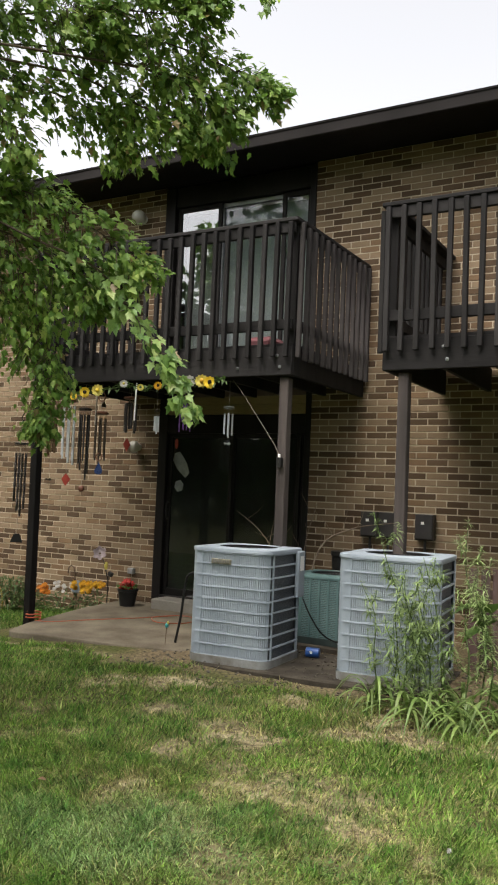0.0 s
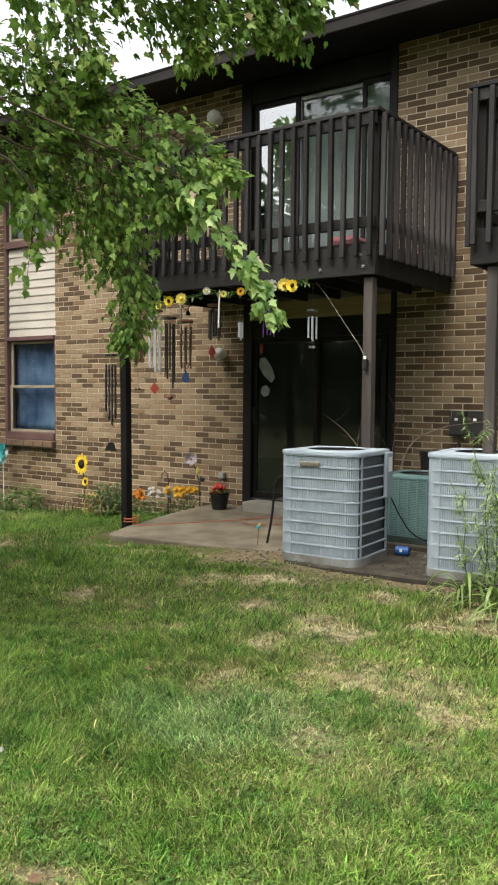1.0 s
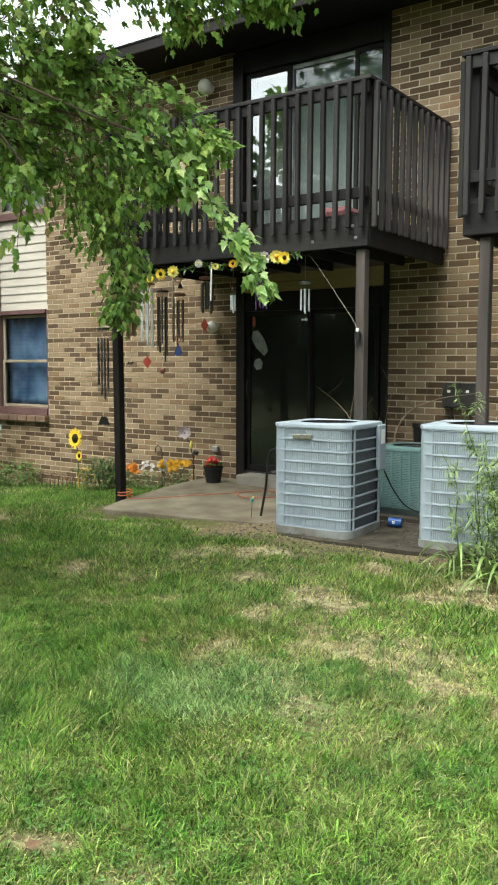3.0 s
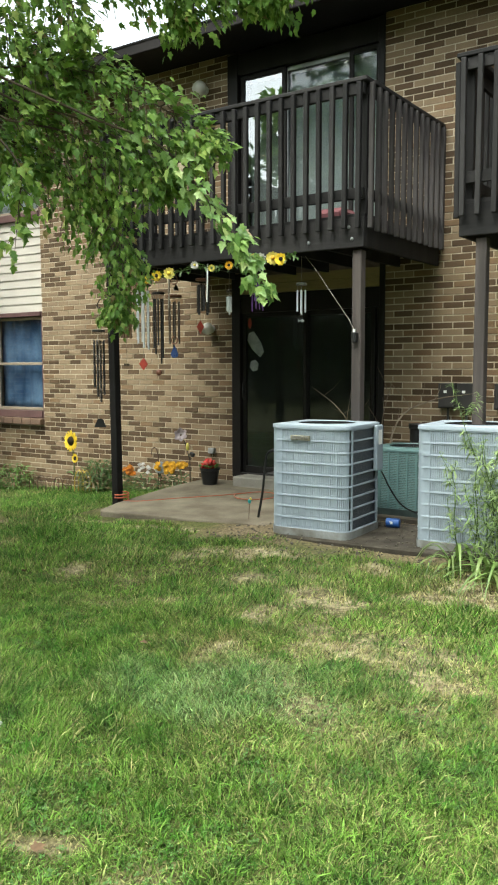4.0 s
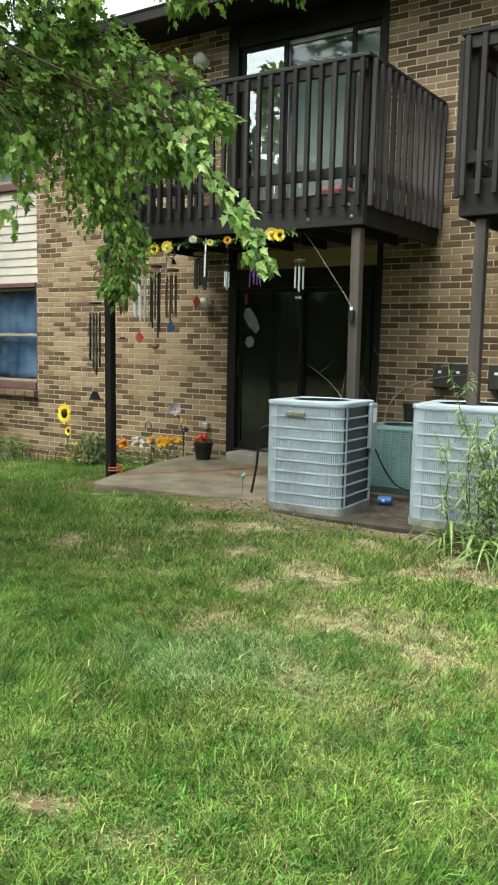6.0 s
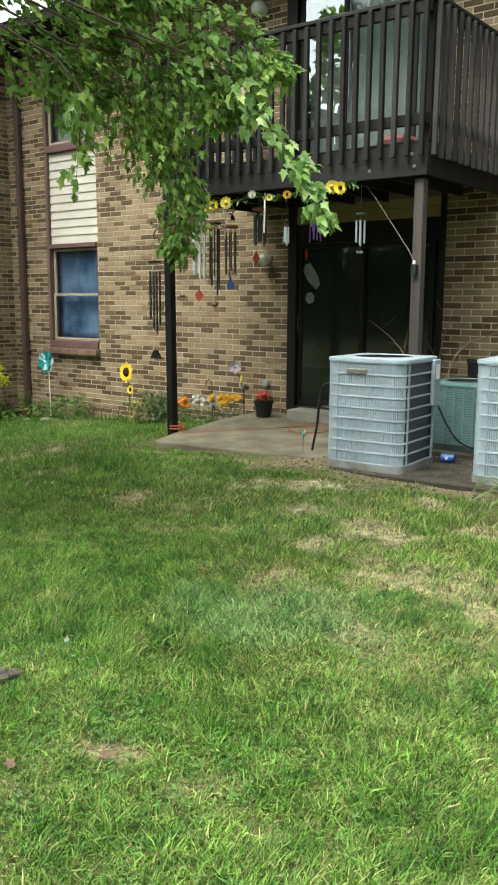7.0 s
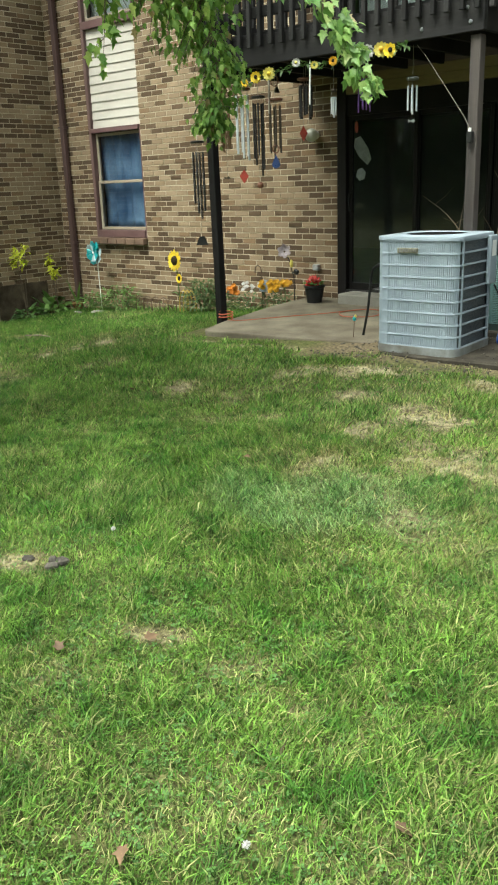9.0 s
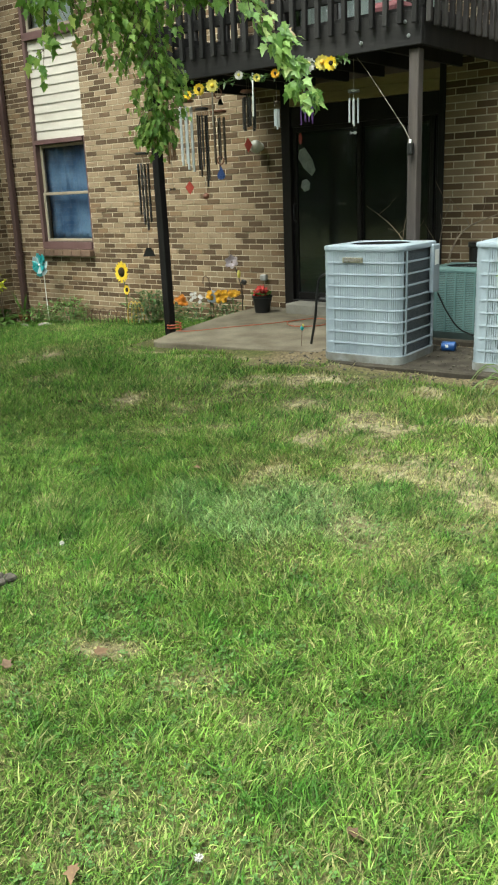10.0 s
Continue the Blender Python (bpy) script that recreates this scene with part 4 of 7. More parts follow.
# ---- balconies ----
def balcony(name, at, label, left_post=M_black_post):
    """Deck on two posts with railings on three sides; origin at its left front corner on the ground."""
    W, D = 2.97, 1.64
    b = thing(name, at, label, "balcony", "balconies of the house")
    z0, zd, zt = 2.352, 2.60, 3.72
    part("front_beam", Geo().box((W / 2, 0.02, (z0 + zd) / 2), (W, 0.04, zd - z0), 0.004), M_rail, b)
    part("side_beam", Geo().box((W - 0.02, D / 2 + 0.02, (z0 + zd) / 2), (0.04, D - 0.04, zd - z0), 0.004), M_stain, b)
    part("side_beam", Geo().box((0.02, D / 2 + 0.02, (z0 + zd) / 2), (0.04, D - 0.04, zd - z0), 0.004), M_stain, b)
    for i in range(6):
        part("joist", Geo().box((0.46 + i * 0.415, D / 2 + 0.02, z0 + 0.13), (0.04, D - 0.05, 0.22)), M_stain, b)
    for i in range(11):
        part("deck_board", Geo().box((W / 2, 0.02 + 0.07 + i * 0.146, zd + 0.016), (W - 0.01, 0.138, 0.03), 0.004), M_rail, b)
    for x, m in ((0.035 if left_post is M_black_post else 0.165, left_post), (W - 0.085, M_post)):
        lean = m is M_black_post
        part("post", Geo().box((x - 0.016 * lean, 0.085, 1.10), (0.086, 0.086, 2.47), 0.006, pose(0, 0, 0, 0, -0.75 * lean, 0)), m, b, "black painted post" if m is M_black_post else "weathered brown post")
    for x in (0.045, W - 0.045):
        part("corner_post", Geo().box((x, 0.085, (zd + zt) / 2 - 0.02), (0.088, 0.088, zt - zd - 0.09), 0.005), M_stain, b)
    # caps and rails
    part("cap_rail", Geo().box((W / 2, 0.035, zt - 0.018), (W + 0.06, 0.14, 0.036), 0.006), M_rail, b)
    for x in (0.03, W - 0.03):
        part("cap_rail", Geo().box((x, D / 2 + 0.06, zt - 0.018), (0.14, D - 0.10, 0.036), 0.006), M_stain, b)
    for za, hh in ((zt - 0.085, 0.095), (2.79, 0.09)):
        part("rail", Geo().box((W / 2, 0.0, za), (W - 0.004, 0.036, hh), 0.004), M_rail, b)
        for x in (0.0, W):
            part("rail", Geo().box((x, D / 2 + 0.02, za), (0.036, D - 0.06, hh), 0.004), M_stain, b)
    bal = Geo().box((0, 0, 0), (0.040, 0.040, 1.175), 0.004).mesh("baluster", M_baluster)
    n = 24
    spots = [(0.035 + i * (W - 0.07) / (n - 1), -0.039) for i in range(n)]
    spots += [(x, 0.05 + i * (D - 0.09) / 12) for x in (-0.039, W + 0.039) for i in range(13)]
    # right-side balusters take the paler copy, brighter light put into the colour
    worn = Geo().box((0, 0, 0), (0.040, 0.040, 1.175), 0.004).mesh("baluster", M_baluster_lit)
    for x in (W - 0.14, W - 0.56, W - 1.3, 0.5):
        for z in (z0 + 0.07, z0 + 0.17):
            part("bolt", Geo().lathe([(0.016, 0), (0.016, 0.004), (0.009, 0.005), (0.008, 0.014)], 8), M_alu, b).matrix_basis = pose(x + (0.03 if z < z0 + 0.1 else 0), -0.001, z, 90, 0, 0)
    for x, y in spots:
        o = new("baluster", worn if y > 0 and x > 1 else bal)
        o.parent = b
        o.matrix_basis = pose(x, y, 2.492 + 0.595 + random.uniform(-0.006, 0.006), random.uniform(-0.4, 0.4), random.uniform(-0.4, 0.4), random.uniform(-3, 3))
    return b


balcony("balcony", (-0.42, -1.66, 0.0), "dark brown stained timber balcony with upright balusters")
balcony("balcony", (3.37, -1.66, 0.005), "dark brown stained timber balcony with upright balusters", M_post)


# ---- condensing units ----
def ring(w, d, r, n=6):
    """Points round a rectangle with rounded corners, with the outward direction at each."""
    out = []
    for cx, cy, a0 in ((w / 2 - r, -d / 2 + r, -90), (w / 2 - r, d / 2 - r, 0), (-w / 2 + r, d / 2 - r, 90), (-w / 2 + r, -d / 2 + r, 180)):
        for i in range(n + 1):
            a = radians(a0 + 90 * i / n)
            out.append((cx + r * math.cos(a), cy + r * math.sin(a), math.cos(a), math.sin(a)))
    return out


def band(g, w, d, r, z0, z1, out0, out1=None, inner=0.0):
    """A band round the unit from z0 to z1, its faces out0 proud below and out1 above."""
    out1 = out0 if out1 is None else out1
    p = ring(w, d, r)
    n = len(p)
    rows = [[(x + nx * o, y + ny * o, z) for x, y, nx, ny in p] for o, z in ((inner, z0), (out0, z0), (out1, z1), (inner, z1))]
    vs = [q for row in rows for q in row]
    fs = [(k * n + i, k * n + (i + 1) % n, (k + 1) * n + (i + 1) % n, (k + 1) * n + i) for k in range(3) for i in range(n)]
    return g.add(vs, fs)


def walk_round(w, d, r, step):
    """Spots every step along the outline: x, y, outward x, y and which side (0 front, 1 right, 2 back, 3 left)."""
    p = ring(w, d, r, 10)
    p.append(p[0])
    out, left = [], 0.0
    for (x0, y0, a0, b0), (x1, y1, a1, b1) in zip(p, p[1:]):
        ln = math.hypot(x1 - x0, y1 - y0)
        while left <= ln and ln > 1e-6:
            t = left / ln
            a, b = a0 + (a1 - a0) * t, b0 + (b1 - b0) * t
            k = math.hypot(a, b)
            out.append((x0 + (x1 - x0) * t, y0 + (y1 - y0) * t, a / k, b / k))
            left += step
        left -= ln
    return out


def condenser(name, at, rz, w, h, label, rows, slat_step, slat_w, material, open_side=True, proud=0.0):
    """A square outdoor unit: base pan, coil, slatted guard with ribs, lid and fan grille."""
    a = thing(name, at, label, "air conditioner", "outdoor cooling units", rz)
    r, d = 0.085, w
    base, ztop = 0.030, h - 0.036
    g = Geo()
    band(g, w - 0.02, d - 0.02, r, -0.03, base, 0.012, 0.016, -0.2)
    part("base_pan", g, M_ac_dirty if material is M_ac else M_green_dark, a, "dirt-stained base pan", smooth=40)
    coil = Geo()
    band(coil, w - 0.05, d - 0.05, r, base - 0.01, ztop, 0.0, 0.0, -0.05)
    part("coil", coil, M_coil if material is M_ac else M_green_dark, a, "dark finned coil behind the guard", smooth=40)
    ribs = Geo()
    step = (ztop - base) / rows
    for i in range(rows + 1):
        z = base + i * step
        t, proud_rib = (0.0065, 0.0092) if rows < 20 else (0.0042, 0.0085)
        band(ribs, w - 0.02, d - 0.02, r, z - t, z + t, proud_rib, proud_rib - 0.002, -0.004)
    part("ribs", ribs, material, a, smooth=40)
    slats = Geo()
    for x, y, nx, ny in walk_round(w - 0.02, d - 0.02, r, slat_step):
        front, back, leftside = ny < -0.3 and x > -w / 2 + 0.11, ny > 0.5, nx < -0.5 and abs(y) < d / 2 - 0.12
        if not (front or back or leftside or (not open_side and abs(y) < d / 2 - 0.1)):
            continue
        m = Matrix.Rotation(math.atan2(ny, nx), 4, "Z")
        slats.box((x + nx * (proud - 0.001), y + ny * (proud - 0.001), (base + ztop) / 2), (0.010, slat_w, ztop - base), 0, m)
    part("guard_slats", slats, material, a, "fine upright slats of the guard", kind="stuff")
    for sx, sy in ((-1, -1), (-1, 1), (1, 1)):
        post = Geo()
        cx, cy = sx * (w / 2 - 0.075), sy * (d / 2 - 0.075)
        arc = [math.atan2(sy, sx) + radians(-45 + 15 * k) for k in range(7)]
        p0 = [(cx + 0.066 * math.cos(q), cy + 0.066 * math.sin(q)) for q in arc]
        ta, tb = arc[0] - math.pi / 2, arc[-1] + math.pi / 2
        p0 = [(p0[0][0] + 0.045 * math.cos(ta), p0[0][1] + 0.045 * math.sin(ta))] + p0 + [(p0[-1][0] + 0.045 * math.cos(tb), p0[-1][1] + 0.045 * math.sin(tb))]
        n = len(p0)
        post.add([(x, y, z) for z in (base, ztop) for x, y in p0], [(i, i + 1, n + i + 1, n + i) for i in range(n - 1)])
        part("corner_panel", post, material, a, smooth=40)
    part("upright", Geo().box((-w / 2 + 0.112, -d / 2 + 0.008, (base + ztop) / 2), (0.014, 0.016, ztop - base), 0.003), material, a)
    if open_side:
        for yy in (-d / 2 + 0.10, d / 2 - 0.10):
            part("upright", Geo().box((w / 2 - 0.006, yy, (base + ztop) / 2), (0.014, 0.022, ztop - base), 0.003), material, a)
    lid = Geo()
    p = []
    corners = ring(w, d, r)
    for q0, q1 in zip(corners, corners[1:] + corners[:1]):
        steps = 8 if math.hypot(q1[0] - q0[0], q1[1] - q0[1]) > 0.1 else 1
        p += [tuple(u + (v - u) * k / steps for u, v in zip(q0, q1)) for k in range(steps)]
    n = len(p)
    prof = ((-0.012, ztop + 0.004), (0.003, ztop + 0.004), (0.003, ztop + 0.027), (0.0005, ztop + 0.032), (-0.006, ztop + 0.034), (-0.07, ztop + 0.036))
    lid.add([(x + nx * o, y + ny * o, z) for o, z in prof for x, y, nx, ny in p], [(k * n + i, k * n + (i + 1) % n, (k + 1) * n + (i + 1) % n, (k + 1) * n + i) for k in range(len(prof) - 1) for i in range(n)])
    # lid plate from the rounded square to the round fan opening
    R = w * 0.345
    circ = []
    for x, y, nx, ny in p:
        k = math.hypot(x, y)
        circ.append((x / k * R, y / k * R, ztop + 0.036))
    inner = [(x - nx * 0.07, y - ny * 0.07, ztop + 0.034) for x, y, nx, ny in p]
    rim = [[(x * u, y * u, ztop + z) for x, y, _ in circ] for u, z in ((1.09, 0.0365), (1.06, 0.040), (1.02, 0.039), (1.0, 0.033))]
    lid.add(inner + [q for row in rim for q in row], [(k * n + i, k * n + (i + 1) % n, (k + 1) * n + (i + 1) % n, (k + 1) * n + i) for k in range(4) for i in range(n)])
    throat = Geo().add([(x, y, ztop + z) for z in (0.033, -0.10) for x, y, _ in circ], [(i, (i + 1) % n, (i + 1) % n + n, i + n) for i in range(n)])
    part("fan_throat", throat, M_black, a, "black throat of the fan opening")
    part("lid", lid, material, a, "pale sheet-metal lid", smooth=40)
    fan = Geo()
    for rr in (0.05, 0.09, 0.13, 0.17, 0.21, 0.25):
        if rr < R:
            fan.tube([(rr * math.cos(2 * math.pi * k / 28), rr * math.sin(2 * math.pi * k / 28), ztop + 0.012 + 0.012 * (1 - rr / R)) for k in range(29)], 0.0042, 5, False)
    for k in range(24):
        aa = 2 * math.pi * k / 24
        fan.tube([(0.05 * math.cos(aa), 0.05 * math.sin(aa), ztop + 0.022), (R * math.cos(aa), R * math.sin(aa), ztop + 0.012)], 0.003, 5, False)
    part("fan_grille", fan, M_black, a, "black wire fan grille", smooth=60)
    dark = Geo().lathe([(R * 0.98, ztop - 0.10), (R * 0.98, ztop - 0.098), (0.01, ztop - 0.098)], 28)
    part("fan_well", dark, M_black, a)
    return a


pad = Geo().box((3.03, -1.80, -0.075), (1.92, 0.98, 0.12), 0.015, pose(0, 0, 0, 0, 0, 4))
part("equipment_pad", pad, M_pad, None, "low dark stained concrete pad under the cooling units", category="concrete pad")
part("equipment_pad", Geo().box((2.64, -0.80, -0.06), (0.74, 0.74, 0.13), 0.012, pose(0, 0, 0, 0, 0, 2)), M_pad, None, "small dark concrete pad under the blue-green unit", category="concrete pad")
unit_a = condenser("condensing_unit", (2.372, -1.945, 0.015), 3.5, 0.70, 0.875, "grey slatted air conditioner with a worn badge", 9, 0.0158, 0.0124, M_ac)
badge = part("badge", Geo().box((-0.065, -0.352, 0.768), (0.175, 0.012, 0.040), 0.003), M_badge, unit_a, "worn maker's badge without lettering")
for i in range(7):
    part("raised_bar", Geo().box((-0.128 + i * 0.021, -0.3595, 0.770), (0.012, 0.004, 0.022 if i else 0.030), 0.001), M_ac_dirty, badge)
part("disconnect_box", Geo().box((0.357, 0.25, 0.66), (0.035, 0.135, 0.38), 0.008), M_ac, unit_a, "grey wiring cover with a sticker")
part("sticker", Geo().box((0.3755, 0.25, 0.75), (0.003, 0.07, 0.12)), M_white, unit_a)
condenser("condensing_unit", (3.60, -1.76, 0.015), 6.0, 0.76, 0.90, "grey slatted air conditioner half hidden by weeds", 9, 0.0165, 0.0124, M_ac)
condenser("condensing_unit", (2.64, -0.80, 0.035), 2.0, 0.62, 0.585, "smaller blue-green air conditioner with upright louvers", 34, 0.088, 0.016, M_green_ac, False, 0.010)

# ---- overhanging maple ----
def leaf_shape():
    half = [(0.13, -0.05), (0.32, 0.05), (0.25, 0.20), (0.47, 0.46), (0.24, 0.50), (0.17, 0.68)]
    rim = [(0.0, 0.0)] + half + [(0.0, 1.0)] + [(-x, y) for x, y in half[::-1]]
    vs = [(0.0, 0.38, -0.02)] + [(x, y, 0.28 * abs(x) - 0.20 * y * y) for x, y in rim]
    n = len(rim)
    fs = [(0, 1 + i, 1 + (i + 1) % n) for i in range(n)]
    return np.array(vs) * (0.95, 1.05, 1.0), np.array(fs)


LV, LF = leaf_shape()
BRANCHES = []           # points, leaves, spread at the middle, size, share of hanging leaves


def limb(pts, leaves, spread, size=0.040, hang=0.2):
    BRANCHES.append((pts, int(leaves * 2.6), spread, size, hang))


limb([(1.73, -5.04, 2.96), (2.09, -4.77, 3.00), (2.38, -4.58, 2.96), (2.63, -4.43, 2.81), (2.85, -4.31, 2.66), (3.02, -4.27, 2.52)], 480, 0.164, 0.040, 0.20)
limb([(2.48, -4.66, 2.67), (2.74, -4.44, 2.54), (2.91, -4.29, 2.29), (3.06, -4.18, 2.05), (3.16, -4.14, 1.86), (3.24, -4.14, 1.75)], 112, 0.065, 0.052, 0.30)
limb([(2.01, -4.88, 2.70), (2.25, -4.60, 2.63), (2.34, -4.45, 2.36), (2.37, -4.38, 2.08), (2.36, -4.37, 1.82), (2.34, -4.40, 1.62)], 620, 0.130, 0.030, 0.75)
limb([(2.03, -4.98, 2.60), (2.10, -4.88, 2.43), (2.08, -4.88, 2.21), (2.06, -4.90, 1.96)], 44, 0.075, 0.046, 0.40)
limb([(1.72, -4.90, 2.67), (2.01, -4.62, 2.58), (2.15, -4.48, 2.34), (2.26, -4.40, 2.05)], 260, 0.150, 0.038, 0.50)
limb([(2.07, -4.85, 2.79), (2.36, -4.58, 2.69), (2.56, -4.42, 2.51), (2.69, -4.34, 2.34)], 360, 0.150, 0.040, 0.30)
limb([(1.79, -5.17, 3.80), (2.36, -4.75, 3.92), (2.78, -4.53, 3.96), (3.15, -4.36, 3.93), (3.42, -4.34, 3.96)], 620, 0.177, 0.039, 0.30)
limb([(1.82, -5.18, 3.63), (2.41, -4.70, 3.76), (2.82, -4.41, 3.71), (3.11, -4.22, 3.60), (3.29, -4.11, 3.42), (3.26, -4.13, 3.24)], 520, 0.150, 0.039, 0.35)
limb([(2.50, -4.72, 3.86), (2.98, -4.38, 3.82), (3.30, -4.18, 3.71), (3.50, -4.08, 3.59), (3.64, -4.05, 3.51)], 330, 0.119, 0.039, 0.30)
limb([(2.21, -4.83, 3.58), (2.53, -4.54, 3.51), (2.75, -4.37, 3.38), (2.82, -4.30, 3.20)], 300, 0.133, 0.039, 0.40)
limb([(2.99, -4.42, 3.63), (3.29, -4.20, 3.51), (3.45, -4.09, 3.37)], 130, 0.092, 0.040, 0.40)
limb([(2.63, -4.57, 3.61), (2.96, -4.32, 3.44), (3.19, -4.20, 3.28)], 260, 0.119, 0.039, 0.35)
limb([(2.02, -5.20, 4.15), (2.67, -4.75, 4.20), (3.29, -4.43, 4.15)], 460, 0.188, 0.039, 0.30)
limb([(3.52, -4.40, 4.13), (3.63, -4.28, 4.01), (3.67, -4.21, 3.89)], 18, 0.044, 0.046, 0.50)
limb([(1.45, -5.33, 3.07), (1.80, -5.04, 3.23), (2.04, -4.81, 3.17), (2.23, -4.58, 2.95)], 460, 0.198, 0.040, 0.30)
limb([(1.38, -5.26, 2.73), (1.69, -4.92, 2.76), (1.87, -4.75, 2.63), (2.00, -4.63, 2.45)], 260, 0.157, 0.040, 0.40)
limb([(1.99, -5.18, 3.68), (2.20, -4.90, 3.52), (2.32, -4.74, 3.32), (2.37, -4.68, 3.12)], 230, 0.143, 0.039, 0.40)
limb([(1.94, -5.27, 3.92), (2.38, -4.91, 3.93), (2.71, -4.69, 3.88), (2.92, -4.56, 3.74)], 280, 0.157, 0.039, 0.30)
for k in range(9):      # the rest of the crown, towards the trunk and behind; denser leftward to cast shade
    aa = radians(150 + 33 * k)
    limb([(0.9, -6.6, 3.4), (0.9 + 1.3 * math.cos(aa), -6.6 + 1.3 * math.sin(aa), 4.6), (0.9 + 2.6 * math.cos(aa), -6.6 + 2.6 * math.sin(aa), 4.7 + 0.25 * (k % 3))], 150 if k not in (0, 1, 8) else 420, 0.45, 0.088)

for k in range(8):      # upper tier on the side of the wing, out of view, added to shade lawn and wall
    aa, rr = radians(112 + 15 * k), 4.4 - 0.12 * k
    limb([(0.9, -6.6, 3.8), (0.9 + 0.5 * rr * math.cos(aa), -6.6 + 0.5 * rr * math.sin(aa), 5.4), (0.9 + rr * math.cos(aa), -6.6 + rr * math.sin(aa), 5.2 + 0.3 * (k % 3))], 430, 0.55, 0.095)

maple = thing("tree", (0.9, -6.7, -0.2), "maple with drooping leafy branches over the lawn", "tree")
base_at = Vector((0.9, -6.7, -0.2))
tr = Geo()
tr.tube([(0, 0, -0.1), (0.02, 0, 0.5), (0.0, 0.05, 1.6), (-0.03, 0.08, 2.8), (0.02, 0.1, 4.0), (0.0, 0.1, 5.2)], [0.21, 0.16, 0.14, 0.125, 0.09, 0.04], 14)
part("trunk", tr, M_bark, maple, "grey furrowed trunk", smooth=60)
rng = np.random.default_rng(21)
all_v, near_leaves = [], []
for bi, (pts, count, spread, size, hang) in enumerate(BRANCHES):
    line = curve_points(pts, 24)
    lim = Geo()
    start = np.array([0.9, -6.6, 3.2])
    far = line[0] - start
    path = [start + far * s + np.array([0, 0, 0.15 * math.sin(math.pi * s)]) for s in (0, 0.33, 0.66)] + list(line)
    lim.tube([Vector(p) - base_at for p in path], [(0.020 if bi > 17 else 0.0075) * (1 - 0.85 * min(1.0, i / (len(path) - 1))) for i in range(len(path))], 7)
    part("limb", lim, M_twig, maple, smooth=60)
    twigs = Geo()
    for c in range(count // 7):
        s = rng.beta(1.3, 1.1)
        i = min(int(s * 24), 23)
        p0 = line[i] + (line[i + 1] - line[i]) * (s * 24 - i)
        along = line[min(i + 1, 24)] - line[max(i - 1, 0)]
        along = along / np.linalg.norm(along)
        reach = spread * (0.25 + 1.15 * math.sin(math.pi * min(1.0, 0.17 + 0.80 * s))) * rng.uniform(0.35, 1.3)
        out = rng.normal(0, 1, 3)
        out -= along * (out @ along)
        out = out / np.linalg.norm(out) + along * 0.5 + np.array([0, 0, -0.25])
        p1 = p0 + out * reach * 0.6
        p2 = p0 + out * reach + np.array([0, 0, -0.3 * reach])
        if bi < 18 and c % 2 == 0:
            twigs.tube([Vector(q) - base_at for q in (p0, p1, p2)], [0.003, 0.0022, 0.0012], 4, False)
        for q in range(7):
            u = rng.uniform(0.25, 1.08)
            at = p0 + (p1 - p0) * min(1, 2 * u) if u < 0.5 else p1 + (p2 - p1) * (2 * u - 1)
            at = at + rng.normal(0, 0.022, 3)
            if rng.random() > hang:     # laid in flat sprays, tips along the limb
                tip = 0.75 * out + 0.45 * along + np.array([0.25, 0.0, -0.30]) + rng.normal(0, 0.45, 3)
                nor = np.array([0.25, -0.45, 0.85]) + rng.normal(0, 0.42, 3)
            else:                       # hanging
                tip = 0.35 * out + 0.3 * along + np.array([0.15, 0.0, -0.8]) + rng.normal(0, 0.35, 3)
                nor = rng.normal(0, 0.7, 3) + np.array([0.35, -0.6, 0.3])
            tip /= np.linalg.norm(tip)
            nor -= tip * (nor @ tip)
            nor /= np.linalg.norm(nor)
            sz = size * rng.uniform(0.7, 1.6)
            m3 = np.stack([np.cross(tip, nor), tip, nor], 1)
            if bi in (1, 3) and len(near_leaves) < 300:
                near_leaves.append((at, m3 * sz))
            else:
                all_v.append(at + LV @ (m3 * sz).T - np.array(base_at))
    part("brushwood", twigs, M_twig, maple, kind="stuff")
lv = np.concatenate(all_v)
lf = np.concatenate([LF + len(LV) * i for i in range(len(all_v))])
crown = new("crown", fast_mesh("crown", lv, lf, M_leaf))
crown.parent = maple
tagged(crown, "mid-green lobed leaves", kind="stuff")
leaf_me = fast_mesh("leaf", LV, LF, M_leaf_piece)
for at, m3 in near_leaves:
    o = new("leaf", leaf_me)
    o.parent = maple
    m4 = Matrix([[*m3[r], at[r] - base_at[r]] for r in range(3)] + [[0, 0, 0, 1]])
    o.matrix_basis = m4

